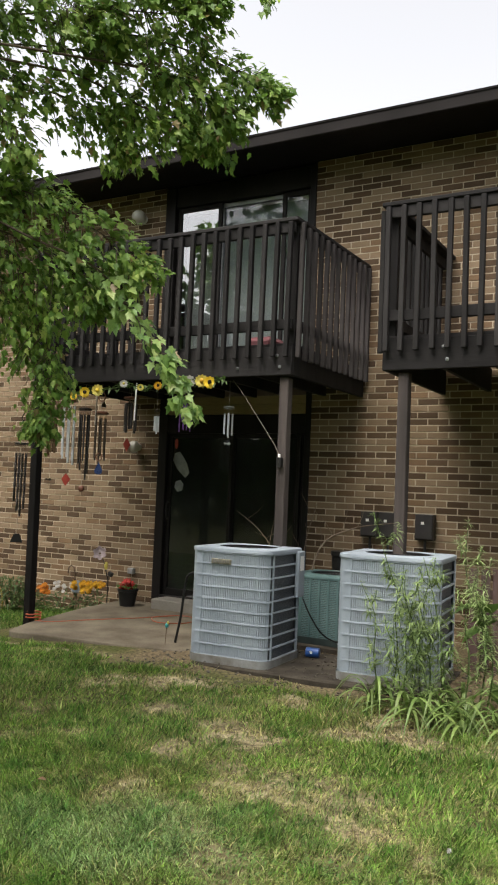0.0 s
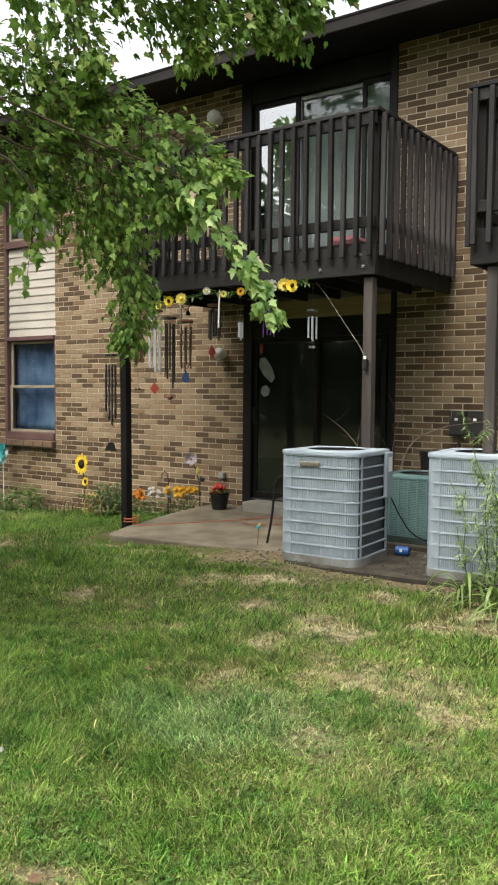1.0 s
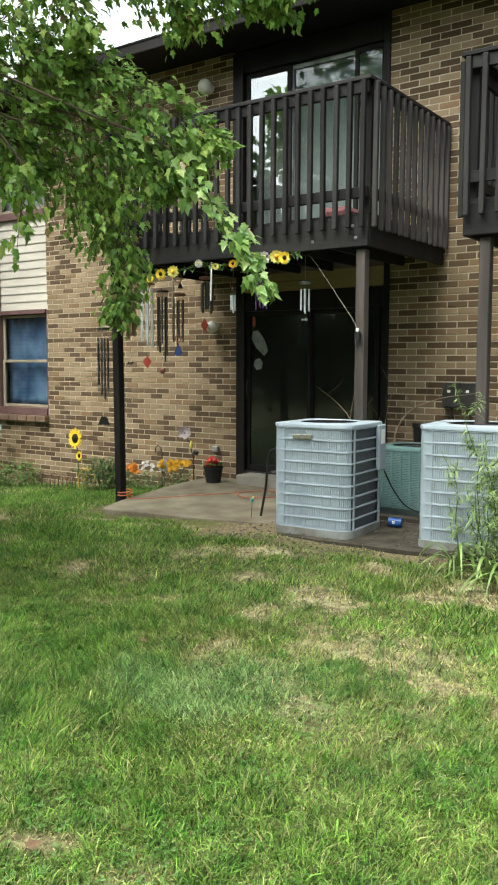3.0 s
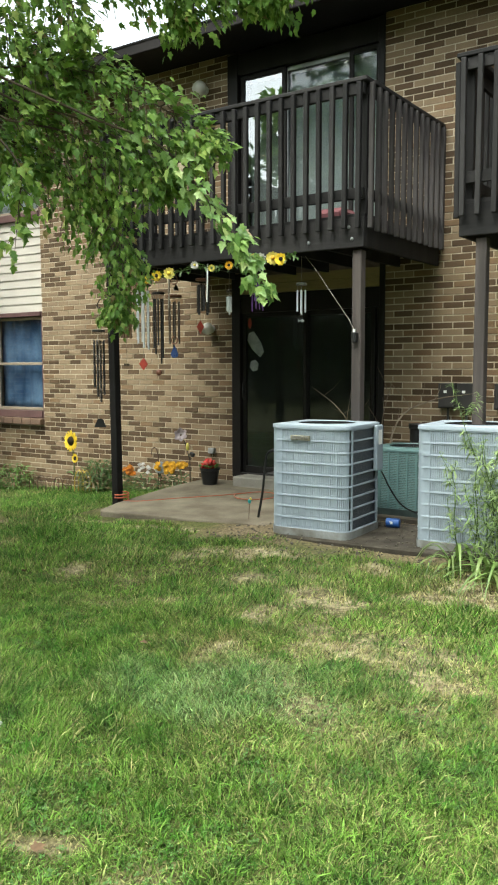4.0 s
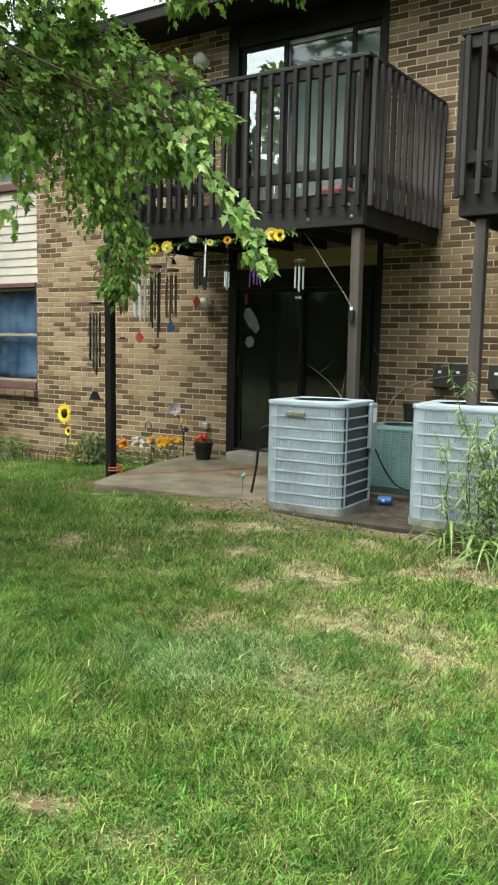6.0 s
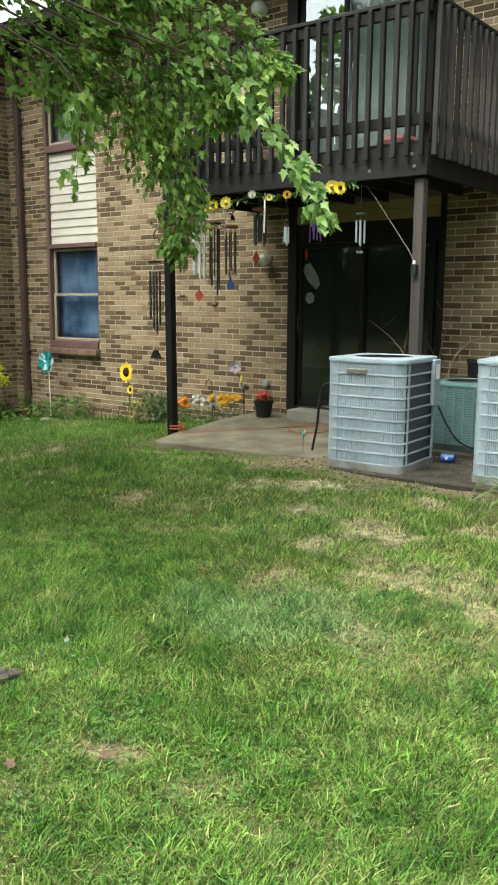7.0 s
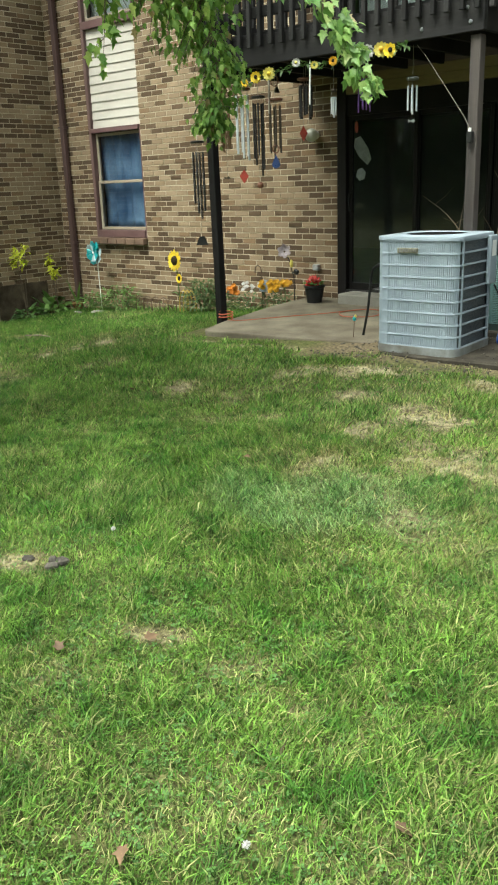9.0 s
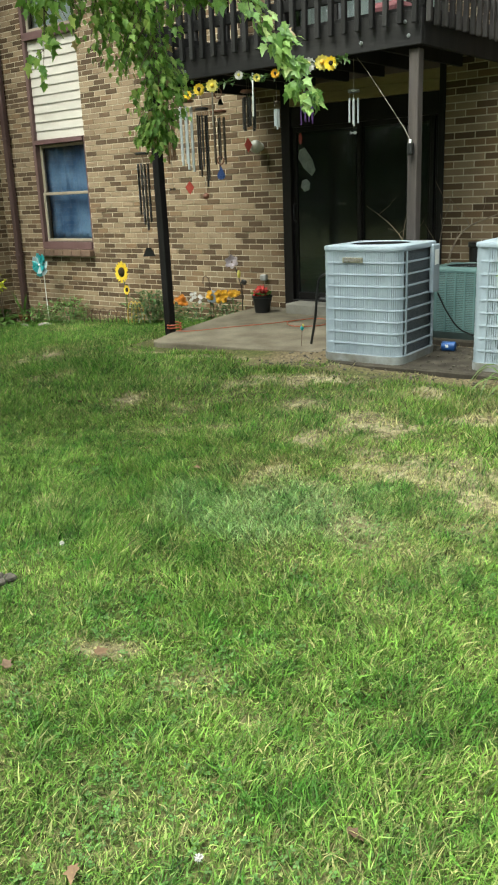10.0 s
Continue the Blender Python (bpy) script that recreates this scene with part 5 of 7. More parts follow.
# ---- trees across the street, out of view: mirrored in the panes, blocking low sky ----
rng = np.random.default_rng(8)
cards = []
for k in range(15000):
    aa = radians(rng.uniform(160, 375))
    dist = rng.uniform(30, 34)
    c = np.array([3 + dist * math.cos(aa), -6 + dist * math.sin(aa), rng.uniform(-0.3, 4.2) + 0.8 * math.sin(aa * 23)])
    u, w2 = rng.normal(0, 1, 3), rng.normal(0, 1, 3)
    u /= np.linalg.norm(u)
    w2 -= u * (u @ w2)
    w2 /= np.linalg.norm(w2)
    s = rng.uniform(0.3, 0.6)
    cards.append([c - u * s, c - w2 * s * 0.6, c + u * s, c + w2 * s * 0.6])
for k in range(52):
    aa = radians(168 + 4.6 * (k % 44)) + rng.normal(0, 0.02)
    dist = rng.uniform(24, 36)
    cx, cy = 3 + dist * math.cos(aa), -6 + dist * math.sin(aa)
    # tall enough to keep low sky light off the house walls
    top = rng.uniform(11, 15)
    if k >= 44:
        aa, dist = radians((233.5, 237.5, 241, 243, 245, 247.5, 250, 253)[k - 44]), rng.uniform(33, 38)
        cx, cy, top = 0.5 + dist * math.cos(aa), dist * math.sin(aa), (12, 15, 19, 21, 20, 22, 19, 17)[k - 44]
    n = 420
    q = rng.normal(0, 1, (n, 3))
    q /= np.linalg.norm(q, axis=1)[:, None]
    q *= rng.uniform(0.5, 1.0, (n, 1)) ** 0.5
    cen = np.stack([cx + q[:, 0] * 2.6, cy + q[:, 1] * 2.6, top * 0.52 + q[:, 2] * top * 0.5], -1)
    for c in cen:
        u, w2 = rng.normal(0, 1, 3), rng.normal(0, 1, 3)
        u /= np.linalg.norm(u)
        w2 -= u * (u @ w2)
        w2 /= np.linalg.norm(w2)
        s = rng.uniform(0.22, 0.5)
        cards.append([c - u * s, c - w2 * s * 0.5, c + u * s, c + w2 * s * 0.5])
cv = np.array(cards).reshape(-1, 3)
cf = np.arange(len(cv)).reshape(-1, 4)
tagged(new("far_trees", fast_mesh("far_trees", cv, cf, M_far)), "row of leafy trees far across the lawn", "trees", kind="stuff")

# ---- small-thing materials ----
M_silver = mat("silver_tube", (0.55, 0.58, 0.62), (0.72, 0.75, 0.78), 8, 0.4, 0.55, 0.05, 60, fine_amount=0.08)
M_blacktube = mat("black_tube", (0.012, 0.011, 0.012), (0.03, 0.028, 0.028), 8, 0.35, 0.2, 0.05, 60)
M_bronze = mat("bronze_tube", (0.034, 0.026, 0.020), (0.068, 0.051, 0.037), 12, 0.4, 0.5, 0.1, 60)
M_redwood = mat("red_brown_wood", (0.109, 0.037, 0.020), (0.177, 0.068, 0.037), 10, 0.5, 0, 0.2, 60)
M_bamboo = mat("brown_bamboo", (0.095, 0.051, 0.020), (0.163, 0.095, 0.041), 14, 0.6, 0, 0.2, 60)
M_cord = mat("pale_cord", (0.17, 0.15, 0.125), (0.24, 0.215, 0.18), 30, 0.8, 0, 0.1, 200)
M_red = mat("red_paint", (0.238, 0.024, 0.015), (0.340, 0.041, 0.024), 12, 0.45, 0, 0.1, 60)
M_bluepaint = mat("blue_glaze", (0.014, 0.031, 0.102), (0.024, 0.054, 0.177), 12, 0.3, 0, 0.1, 60)
M_yellow = mat("yellow_petal", (0.70, 0.48, 0.02), (0.82, 0.62, 0.05), 20, 0.6, 0, 0.1, 80, "object", 0.15, thru=0.2)
M_lemon = mat("lemon_petal", (0.530, 0.449, 0.068), (0.585, 0.517, 0.150), 20, 0.6, 0, 0.1, 80, thru=0.2)
M_orange = mat("orange_petal", (0.422, 0.129, 0.007), (0.530, 0.204, 0.014), 20, 0.6, 0, 0.1, 80, "island", 0.25, thru=0.2)
M_gold = mat("gold_petal", (0.510, 0.258, 0.007), (0.598, 0.354, 0.020), 20, 0.6, 0, 0.1, 80, "island", 0.2, thru=0.2)
M_whitepetal = mat("white_petal", (0.449, 0.435, 0.422), (0.530, 0.517, 0.503), 20, 0.6, 0, 0.1, 80, thru=0.25, fine_amount=0.06)
M_lilac = mat("lilac_petal", (0.27, 0.22, 0.24), (0.38, 0.335, 0.35), 20, 0.6, 0, 0.1, 80, thru=0.25)
M_scarlet = mat("scarlet_petal", (0.306, 0.008, 0.008), (0.442, 0.020, 0.014), 20, 0.55, 0, 0.1, 80, "island", 0.3, thru=0.15)
M_purple = mat("purple_strand", (0.068, 0.027, 0.136), (0.136, 0.061, 0.231), 20, 0.6, 0, 0.1, 80, "island", 0.3)
M_seed = mat("brown_seed_head", (0.012, 0.009, 0.005), (0.032, 0.024, 0.012), 60, 0.9, 0, 0.6, 150, spec=0.1)
M_stem = mat("green_stem", (0.041, 0.082, 0.017), (0.068, 0.116, 0.027), 10, 0.6, 0, 0.1, 60)
M_plant = mat("bed_plant_leaf", (0.06, 0.125, 0.022), (0.115, 0.20, 0.045), 5, 0.55, 0, 0.1, 60, "island", 0.4, thru=0.3)
M_darkplant = mat("dark_bed_leaf", (0.03, 0.065, 0.015), (0.062, 0.112, 0.028), 5, 0.55, 0, 0.1, 60, "island", 0.4, thru=0.25)
M_lime = mat("lime_leaf", (0.46, 0.50, 0.03), (0.60, 0.62, 0.07), 5, 0.55, 0, 0.1, 60, "island", 0.25, thru=0.35)
M_weed = mat("weed_leaf", (0.165, 0.25, 0.085), (0.29, 0.375, 0.155), 3, 0.55, 0, 0.1, 60, "island", 0.3, thru=0.35)
M_lily = mat("lily_leaf", (0.075, 0.14, 0.03), (0.17, 0.235, 0.065), 3, 0.45, 0, 0.1, 60, "island", 0.35, thru=0.3)
M_teal = mat("teal_foil", (0.014, 0.224, 0.245), (0.041, 0.340, 0.354), 20, 0.35, 0, 0.1, 80, "object", 0.3, thru=0.2)
M_paleteal = mat("pale_foil", (0.306, 0.422, 0.449), (0.422, 0.517, 0.544), 20, 0.35, 0, 0.1, 80, thru=0.2)
M_terra = mat("terracotta", (0.190, 0.058, 0.031), (0.258, 0.088, 0.048), 10, 0.8, 0, 0.3, 80)
M_rust = mat("rusty_wire", (0.05, 0.03, 0.02), (0.10, 0.055, 0.035), 30, 0.8, 0.2, 0.3, 120)
M_yellowwire = mat("yellow_hoop", (0.306, 0.204, 0.027), (0.408, 0.286, 0.054), 20, 0.6, 0, 0.1, 60)
M_orangecord = mat("orange_cord", (0.25, 0.045, 0.016), (0.34, 0.072, 0.024), 20, 0.55, 0, 0.1, 80)
M_bluecan = mat("blue_can", (0.010, 0.054, 0.218), (0.020, 0.088, 0.306), 12, 0.35, 0, 0.1, 60)
M_fence = mat("brown_picket", (0.058, 0.034, 0.031), (0.102, 0.065, 0.058), 5, 0.8, 0, 0.4, 60, "object", 0.25, stretch=(1, 1, 0.15))
M_deadtwig = mat("dead_twig", (0.102, 0.075, 0.051), (0.190, 0.150, 0.109), 12, 0.85, 0, 0.3, 80)
M_dryleaf = mat("dry_leaf", (0.061, 0.034, 0.017), (0.136, 0.082, 0.041), 20, 0.8, 0, 0.3, 80, "object", 0.4)
M_stone = mat("grey_stone", (0.028, 0.023, 0.018), (0.09, 0.078, 0.062), 14, 0.95, 0, 0.8, 60)
M_milk = mat("milky_acrylic", (0.19, 0.21, 0.20), (0.30, 0.33, 0.315), 10, 0.3, 0, 0.05, 60, thru=0.3)
M_cushion = mat("red_cushion", (0.055, 0.010, 0.014), (0.085, 0.018, 0.022), 8, 0.85, 0, 0.2, 60)


def leaf_blades(name, spots, material, parent, label="", kind="stuff"):
    """Pointed leaves, each folded along its rib. spots: place, direction, length, width, droop."""
    vs, fs = [], []
    for p, d, ln, w, droop in spots:
        p, d = np.array(p, float), np.array(d, float)
        d /= np.linalg.norm(d)
        side = np.cross(d, (0, 0, 1.0))
        if np.linalg.norm(side) < 1e-3:
            side = np.array([1.0, 0, 0])
        side /= np.linalg.norm(side)
        n0 = len(vs)
        for s, ww in ((0.0, 0.35), (0.3, 1.0), (0.65, 0.8), (1.0, 0.03)):
            c = p + d * ln * s + np.array([0, 0, -droop * ln * s * s])
            fold = np.array([0, 0, 0.18 * w * ww])
            vs += [c - side * w * ww / 2 + fold, c, c + side * w * ww / 2 + fold]
        for i in range(3):
            a = n0 + 3 * i
            fs += [(a, a + 1, a + 4, a + 3), (a + 1, a + 2, a + 5, a + 4)]
    ob = new(name, fast_mesh(name, np.array(vs), np.array(fs), material))
    ob.parent = parent
    return tagged(ob, label, kind=kind)


def petals(g, c, face, n, r0, r1, w, cup, rows=1, jit=0.0, rnd=random):
    """Petals round c in the plane that looks along face."""
    f = Vector(face).normalized()
    u = f.orthogonal().normalized()
    v = f.cross(u)
    c = Vector(c)
    for row in range(rows):
        for i in range(n):
            a = 2 * math.pi * (i + 0.5 * row) / n + rnd.uniform(-jit, jit)
            d = u * math.cos(a) + v * math.sin(a)
            s = f.cross(d)
            k = 1.0 - 0.22 * row
            pts = []
            for t, ww in ((0.0, 0.35), (0.5, 1.0), (0.85, 0.7), (1.0, 0.08)):
                rr = r0 + (r1 * k - r0) * t
                lift = f * (cup * t * t + 0.006 * row)
                pts += [c + d * rr + lift - s * w * ww / 2, c + d * rr + lift + s * w * ww / 2]
            g.add(pts, [(0, 1, 3, 2), (2, 3, 5, 4), (4, 5, 7, 6)])
    return g


CHIMES = "wind chimes along the balcony beam"


def wind_chime(at, z_hook, label, z_plate, plate_r, plate_mat, tubes, tube_r, lengths, tube_mat, sail=None, twist=False):
    """A hanging chime: cord, top disc, tubes round it and a sail below. at: x, y, z of the hook."""
    c = thing("wind_chime", (at[0], at[1], z_hook), label, "wind chime", CHIMES)
    zp = z_plate - z_hook
    part("cord", Geo().tube([(0, 0, 0), (0.002, 0, zp / 2), (0, 0, zp)], 0.0022, 5), M_cord, c)
    part("top_disc", Geo().lathe([(plate_r * 0.9, zp - 0.012), (plate_r, zp - 0.006), (plate_r, zp + 0.006), (plate_r * 0.85, zp + 0.012)], 20), plate_mat, c, smooth=40)
    for i in range(tubes):
        a = 2 * math.pi * (i + 0.3) / tubes
        x, y = plate_r * 0.72 * math.cos(a), plate_r * 0.72 * math.sin(a)
        ln = lengths[i % len(lengths)]
        if twist:
            g = Geo()
            for s in (0, math.pi):
                g.tube([(x + tube_r * math.cos(s + k * 1.5), y + tube_r * math.sin(s + k * 1.5), zp - 0.10 - ln * k / 90) for k in range(91)], tube_r * 0.62, 4)
            part("tube", g, tube_mat, c, "twisted dark rod", smooth=60)
        else:
            g = Geo().lathe([(tube_r, zp - 0.055 - ln), (tube_r, zp - 0.055)], 10, (x, y, 0))
            part("tube", g, tube_mat, c, smooth=60)
        part("cord", Geo().tube([(x, y, zp), (x, y, zp - 0.10 if twist else zp - 0.056)], 0.0012, 4), M_cord, c)
    if sail:
        zs, kind, sm, size = sail
        part("cord", Geo().tube([(0, 0, zp), (0, 0, zs - z_hook)], 0.0014, 4), M_cord, c)
        m = pose(0, 0, 0, 0, 0, 30)
        shape = {"diamond": [(0, -1.1), (0.75, 0), (0, 1.0), (-0.75, 0)], "drop": [(0, -1), (0.55, -0.75), (0.7, -0.3), (0, 1.2), (-0.7, -0.3), (-0.55, -0.75)], "triangle": [(-0.9, -0.6), (0.9, -0.6), (0.35, 0.6), (-0.35, 0.6)], "fish": [(-1, 0.5), (-0.3, 0.1), (0.4, 0.5), (1, 0), (0.4, -0.5), (-0.3, -0.1), (-1, -0.5)]}.get(kind)
        if shape:
            part("sail", Geo().plate([(x * size, z * size) for x, z in shape], (0, 0, zs - z_hook - size), 0.008, m), sm, c)
        else:
            part("sail", Geo().ball((0, 0, zs - z_hook - size), size, 10, 7), sm, c, smooth=60)
    return c


ZB = 2.352
wind_chime((-0.06, -1.5, 0), ZB, "large silver tube wind chime with a red diamond sail", 2.19, 0.085, M_redwood, 6, 0.0105, [0.60, 0.56, 0.52, 0.50, 0.54, 0.58], M_silver, (1.45, "diamond", M_red, 0.062))
wind_chime((0.15, -1.5, 0), ZB, "black tube wind chime with a round brown clapper", 2.10, 0.066, M_blacktube, 5, 0.0092, [0.60, 0.66, 0.56, 0.50, 0.47], M_blacktube, (1.33, "ball", M_redwood, 0.032))
ch = wind_chime((0.36, -1.5, 0), ZB, "bronze tube wind chime with a blue drop sail", 2.06, 0.075, M_redwood, 6, 0.008, [0.42, 0.38, 0.45, 0.40], M_bronze, (1.56, "drop", M_bluepaint, 0.058))
part("ring", Geo().tube([(0.045 * math.cos(k * 0.42), 0.0, -0.13 + 0.045 * math.sin(k * 0.42)) for k in range(16)], 0.006, 6), M_redwood, ch, "copper ring", smooth=60)
part("ring", Geo().tube([(0.04 * math.cos(k * 0.42), 0.0, -0.73 + 0.035 * math.sin(k * 0.42)) for k in range(16)], 0.006, 6), M_redwood, ch, "copper ring", smooth=60)
wind_chime((-0.31, -1.48, 0), ZB, "brown bamboo wind chime with a small fish sail", 2.04, 0.06, M_black, 5, 0.013, [0.33, 0.30, 0.36, 0.27], M_bamboo, (1.41, "fish", M_bronze, 0.032))
wind_chime((0.69, -1.45, 0), ZB, "short black tube wind chime under the beam", 2.21, 0.075, M_redwood, 6, 0.013, [0.27, 0.29, 0.25], M_blacktube)
wind_chime((1.03, -1.48, 0), ZB, "small pale tube wind chime with a scroll hook", 2.08, 0.026, M_bronze, 4, 0.008, [0.15, 0.17, 0.14], M_silver)
wind_chime((1.82, -1.45, 0), ZB, "white tube wind chime with a clear tail", 2.10, 0.05, M_alu, 4, 0.0085, [0.20, 0.22, 0.19, 0.21], M_silver, (1.80, "fish", M_milk, 0.03))
e = wind_chime((-0.63, -1.57, 0), 1.98, "twisted black rod wind chime hung from a post hook", 1.74, 0.072, M_blacktube, 4, 0.0098, [0.58, 0.66, 0.50, 0.60], M_blacktube, (0.83, "triangle", M_black, 0.075), True)
part("hook", Geo().tube([(0.26, 0, 0.10), (0.12, 0, 0.11), (0.02, 0, 0.09), (-0.02, 0, 0.03), (0.0, 0, 0.0), (0.02, 0, 0.01)], 0.006, 6), M_black, e, "black iron bracket hook", smooth=60)
for x, ln, m in ((0.40, 0.40, M_cord), (0.88, 0.36, M_white)):
    rod = thing("hanging_rod", (x, -1.62, ZB - 0.02), "thin pale rod hanging from the balcony beam", "hanging rod", "rods under the beam")
    part("rod", Geo().tube([(0, 0, 0), (-0.01, 0, -ln)], 0.008, 7), m, rod, smooth=60)
for i, x in enumerate((0.22, 0.55)):
    o = thing("small_ornament", (x, -1.3, ZB), "small brass bell ornament on a cord", "ornament", "ornaments under the balcony")
    part("cord", Geo().tube([(0, 0, 0), (0, 0, -0.16)], 0.0015, 4), M_cord, o)
    part("bell", Geo().lathe([(0.028, -0.21), (0.02, -0.18), (0.006, -0.155)], 10), M_bronze, o, smooth=50)

# purple tassel
tas = thing("tassel", (1.33, -1.45, 2.20), "purple tassel of hanging strands", "tassel")
tg = Geo()
rnd = random.Random(5)
for i in range(16):
    x, y, ln = rnd.uniform(-0.05, 0.06), rnd.uniform(-0.03, 0.03), rnd.uniform(0.16, 0.28)
    tg.tube([(x * 0.3, y * 0.3, -0.05), (x, y, -0.15), (x * 1.1, y, -0.05 - ln)], 0.006, 5)
part("strands", tg, M_purple, tas, kind="stuff")
part("cord", Geo().tube([(0, 0, 0.13), (0, 0, -0.05)], 0.002, 5), M_cord, tas)

# garland of artificial flowers along the beam
gar = thing("garland", (0.19, -1.70, 2.22), "garland of artificial yellow and white flowers with leaves", "garland")
gl = [(0, 0, 0), (0.15, 0, 0.03), (0.31, 0, 0.04), (0.62, 0, 0.07), (0.95, 0, 0.06), (1.30, 0, 0.10), (1.53, 0, 0.085), (1.72, 0, 0.11)]
gp = curve_points(gl, 40)
part("vine", Geo().tube([Vector(p) for p in gp], 0.005, 6), M_stem, gar, smooth=60)
rnd = random.Random(12)
spots = []
for p in gp:
    for k in range(4):
        a = rnd.uniform(0, 6.28)
        spots.append((p + np.array([0, 0, rnd.uniform(-0.02, 0.02)]), (math.cos(a), -0.5, math.sin(a) * 0.7), rnd.uniform(0.035, 0.065), 0.03, 0.3))
leaf_blades("leaves", spots, M_darkplant, gar, "dark green fabric leaves")
FACE = (0.55, -0.8, 0.1)
for x, z, r, m, core in ((0.0, -0.015, 0.04, M_yellow, M_seed), (0.145, 0.02, 0.055, M_yellow, M_seed), (0.305, 0.035, 0.06, M_lemon, M_yellow), (1.295, 0.085, 0.065, M_lemon, M_seed), (1.365, 0.09, 0.06, M_whitepetal, M_lemon), (1.50, 0.09, 0.062, M_lemon, M_gold), (1.585, 0.075, 0.058, M_yellow, M_seed), (0.62, 0.09, 0.04, M_whitepetal, M_lemon), (0.82, 0.05, 0.035, M_lemon, M_stem), (1.02, 0.06, 0.04, M_gold, M_seed)):
    f = part("flower", petals(Geo(), (x, -0.03, z), FACE, 11, r * 0.2, r, r * 0.55, 0.012, 2), m, gar, "yellow fabric flower" if m is not M_whitepetal else "white fabric flower")
    part("centre", Geo().ball((x + 0.014, -0.050, z + 0.002), r * 0.34, 10, 7, (1, 0.8, 1)), core, f, smooth=60)

# ---- lamps and boxes on the wall ----
def globe_lamp(at, label, r):
    l = thing("wall_lamp", at, label, "wall lamp", "globe lamps of the house")
    part("backplate", Geo().lathe([(r * 0.62, 0), (r * 0.62, 0.015), (r * 0.5, 0.03)], 20), M_white, l, smooth=40).matrix_basis = pose(0, 0, 0, 90, 0, 0)
    part("globe", Geo().ball((0, -0.03 - r * 0.9, 0), r, 24, 16), M_globe, l, "round frosted glass globe", smooth=80)
    return l


globe_lamp((-0.385, -0.001, 4.585), "round frosted globe lamp above the balcony", 0.086)
globe_lamp((-0.30, -0.001, 1.81), "round frosted globe lamp beside the patio door", 0.072)
rd = thing("wall_ornament", (-0.325, -0.10, 1.82), "red diamond ornament hanging beside a globe lamp", "ornament")
part("plaque", Geo().plate([(0, -0.085), (0.045, 0), (0, 0.075), (-0.045, 0)], (0, -0.1, 0.01), 0.008, pose(0, 0, 0, 0, 0, 30)), M_red, rd)
part("cord", Geo().tube([(0, -0.1, 0.08), (0, -0.1, 0.48)], 0.0015, 4), M_cord, rd)
out = thing("outlet_box", (-0.30, 0.0, 0.345), "grey weatherproof outlet box on the brick", "outlet")
part("box", Geo().box((0, -0.025, 0), (0.085, 0.045, 0.07), 0.006), M_ac_dirty, out)
part("cover", Geo().box((-0.02, -0.051, 0), (0.036, 0.008, 0.06), 0.003), M_ac_dirty, out)
part("cover", Geo().box((0.02, -0.051, 0), (0.036, 0.008, 0.06), 0.003), M_ac_dirty, out)
for i, (xa, xb) in enumerate(((2.60, 2.775), (2.79, 2.965), (3.165, 3.345))):
    mb = thing("disconnect_switch", ((xa + xb) / 2, 0.0, 0.94), "dark grey electrical disconnect box on the brick wall", "electrical box", "electrical boxes on the wall")
    w = xb - xa
    part("body", Geo().box((0, -0.05, 0.125), (w, 0.10, 0.25), 0.006), M_boxgrey, mb)
    part("cover", Geo().box((0, -0.106, 0.13), (w - 0.012, 0.012, 0.235), 0.004), M_boxgrey, mb)
    part("tag", Geo().box((-0.01, -0.1135, 0.165), (0.032, 0.002, 0.026)), M_white, mb, "small white tag")
    part("conduit", Geo().tube([(0, -0.05, 0.0), (0, -0.05, -0.10), (0, -0.06, -0.30), (0, -0.12, -0.90)], 0.014, 8), M_boxgrey, mb, smooth=60)

# suncatchers on the door glass
for nm, at, outline, m, label in (
    ("suncatcher", (0.24, 0.012, 1.86), [(0.022 * math.cos(k), 0.06 * math.sin(k)) for k in np.linspace(0, 6.0, 14)], M_red, "red oval suncatcher on the door glass"),
    ("suncatcher", (0.325, 0.012, 1.615), [(-0.10, 0.13), (-0.03, 0.15), (0.07, 0.02), (0.11, -0.09), (0.06, -0.15), (-0.05, -0.06), (-0.12, 0.05)], M_milk, "milky leaf-shaped suncatcher on the door glass"),
    ("suncatcher", (0.30, 0.012, 1.37), [(0.065 * math.cos(k), 0.07 * math.sin(k)) for k in np.linspace(0.3, 5.5, 6)], M_milk, "grey round suncatcher on the door glass"),
):
    o = thing(nm, at, label, "suncatcher", "suncatchers on the door")
    part("plate", Geo().plate(outline, (0, 0, 0), 0.006, pose(0, 0, 0)), m, o)

# box and cord on the brown post
pb = thing("timer_box", (2.465, -1.62, 1.60), "small black box on the post with a slack cord", "junction box")
part("box", Geo().box((0, -0.025, 0), (0.045, 0.045, 0.085), 0.005), M_black, pb)
part("plug", Geo().box((0, -0.03, 0.055), (0.02, 0.02, 0.03), 0.003), M_white, pb)
part("cord", Geo().tube([(0, -0.03, 0.06), (-0.06, -0.01, 0.15), (-0.28, 0.03, 0.42), (-0.46, 0.06, 0.64), (-0.55, 0.07, 0.735)], 0.0026, 6), M_cord, pb, smooth=60)

# ---- bed along the wall ----
def gz(x, y):
    return float(ground_z(np.array(x), np.array(y)))


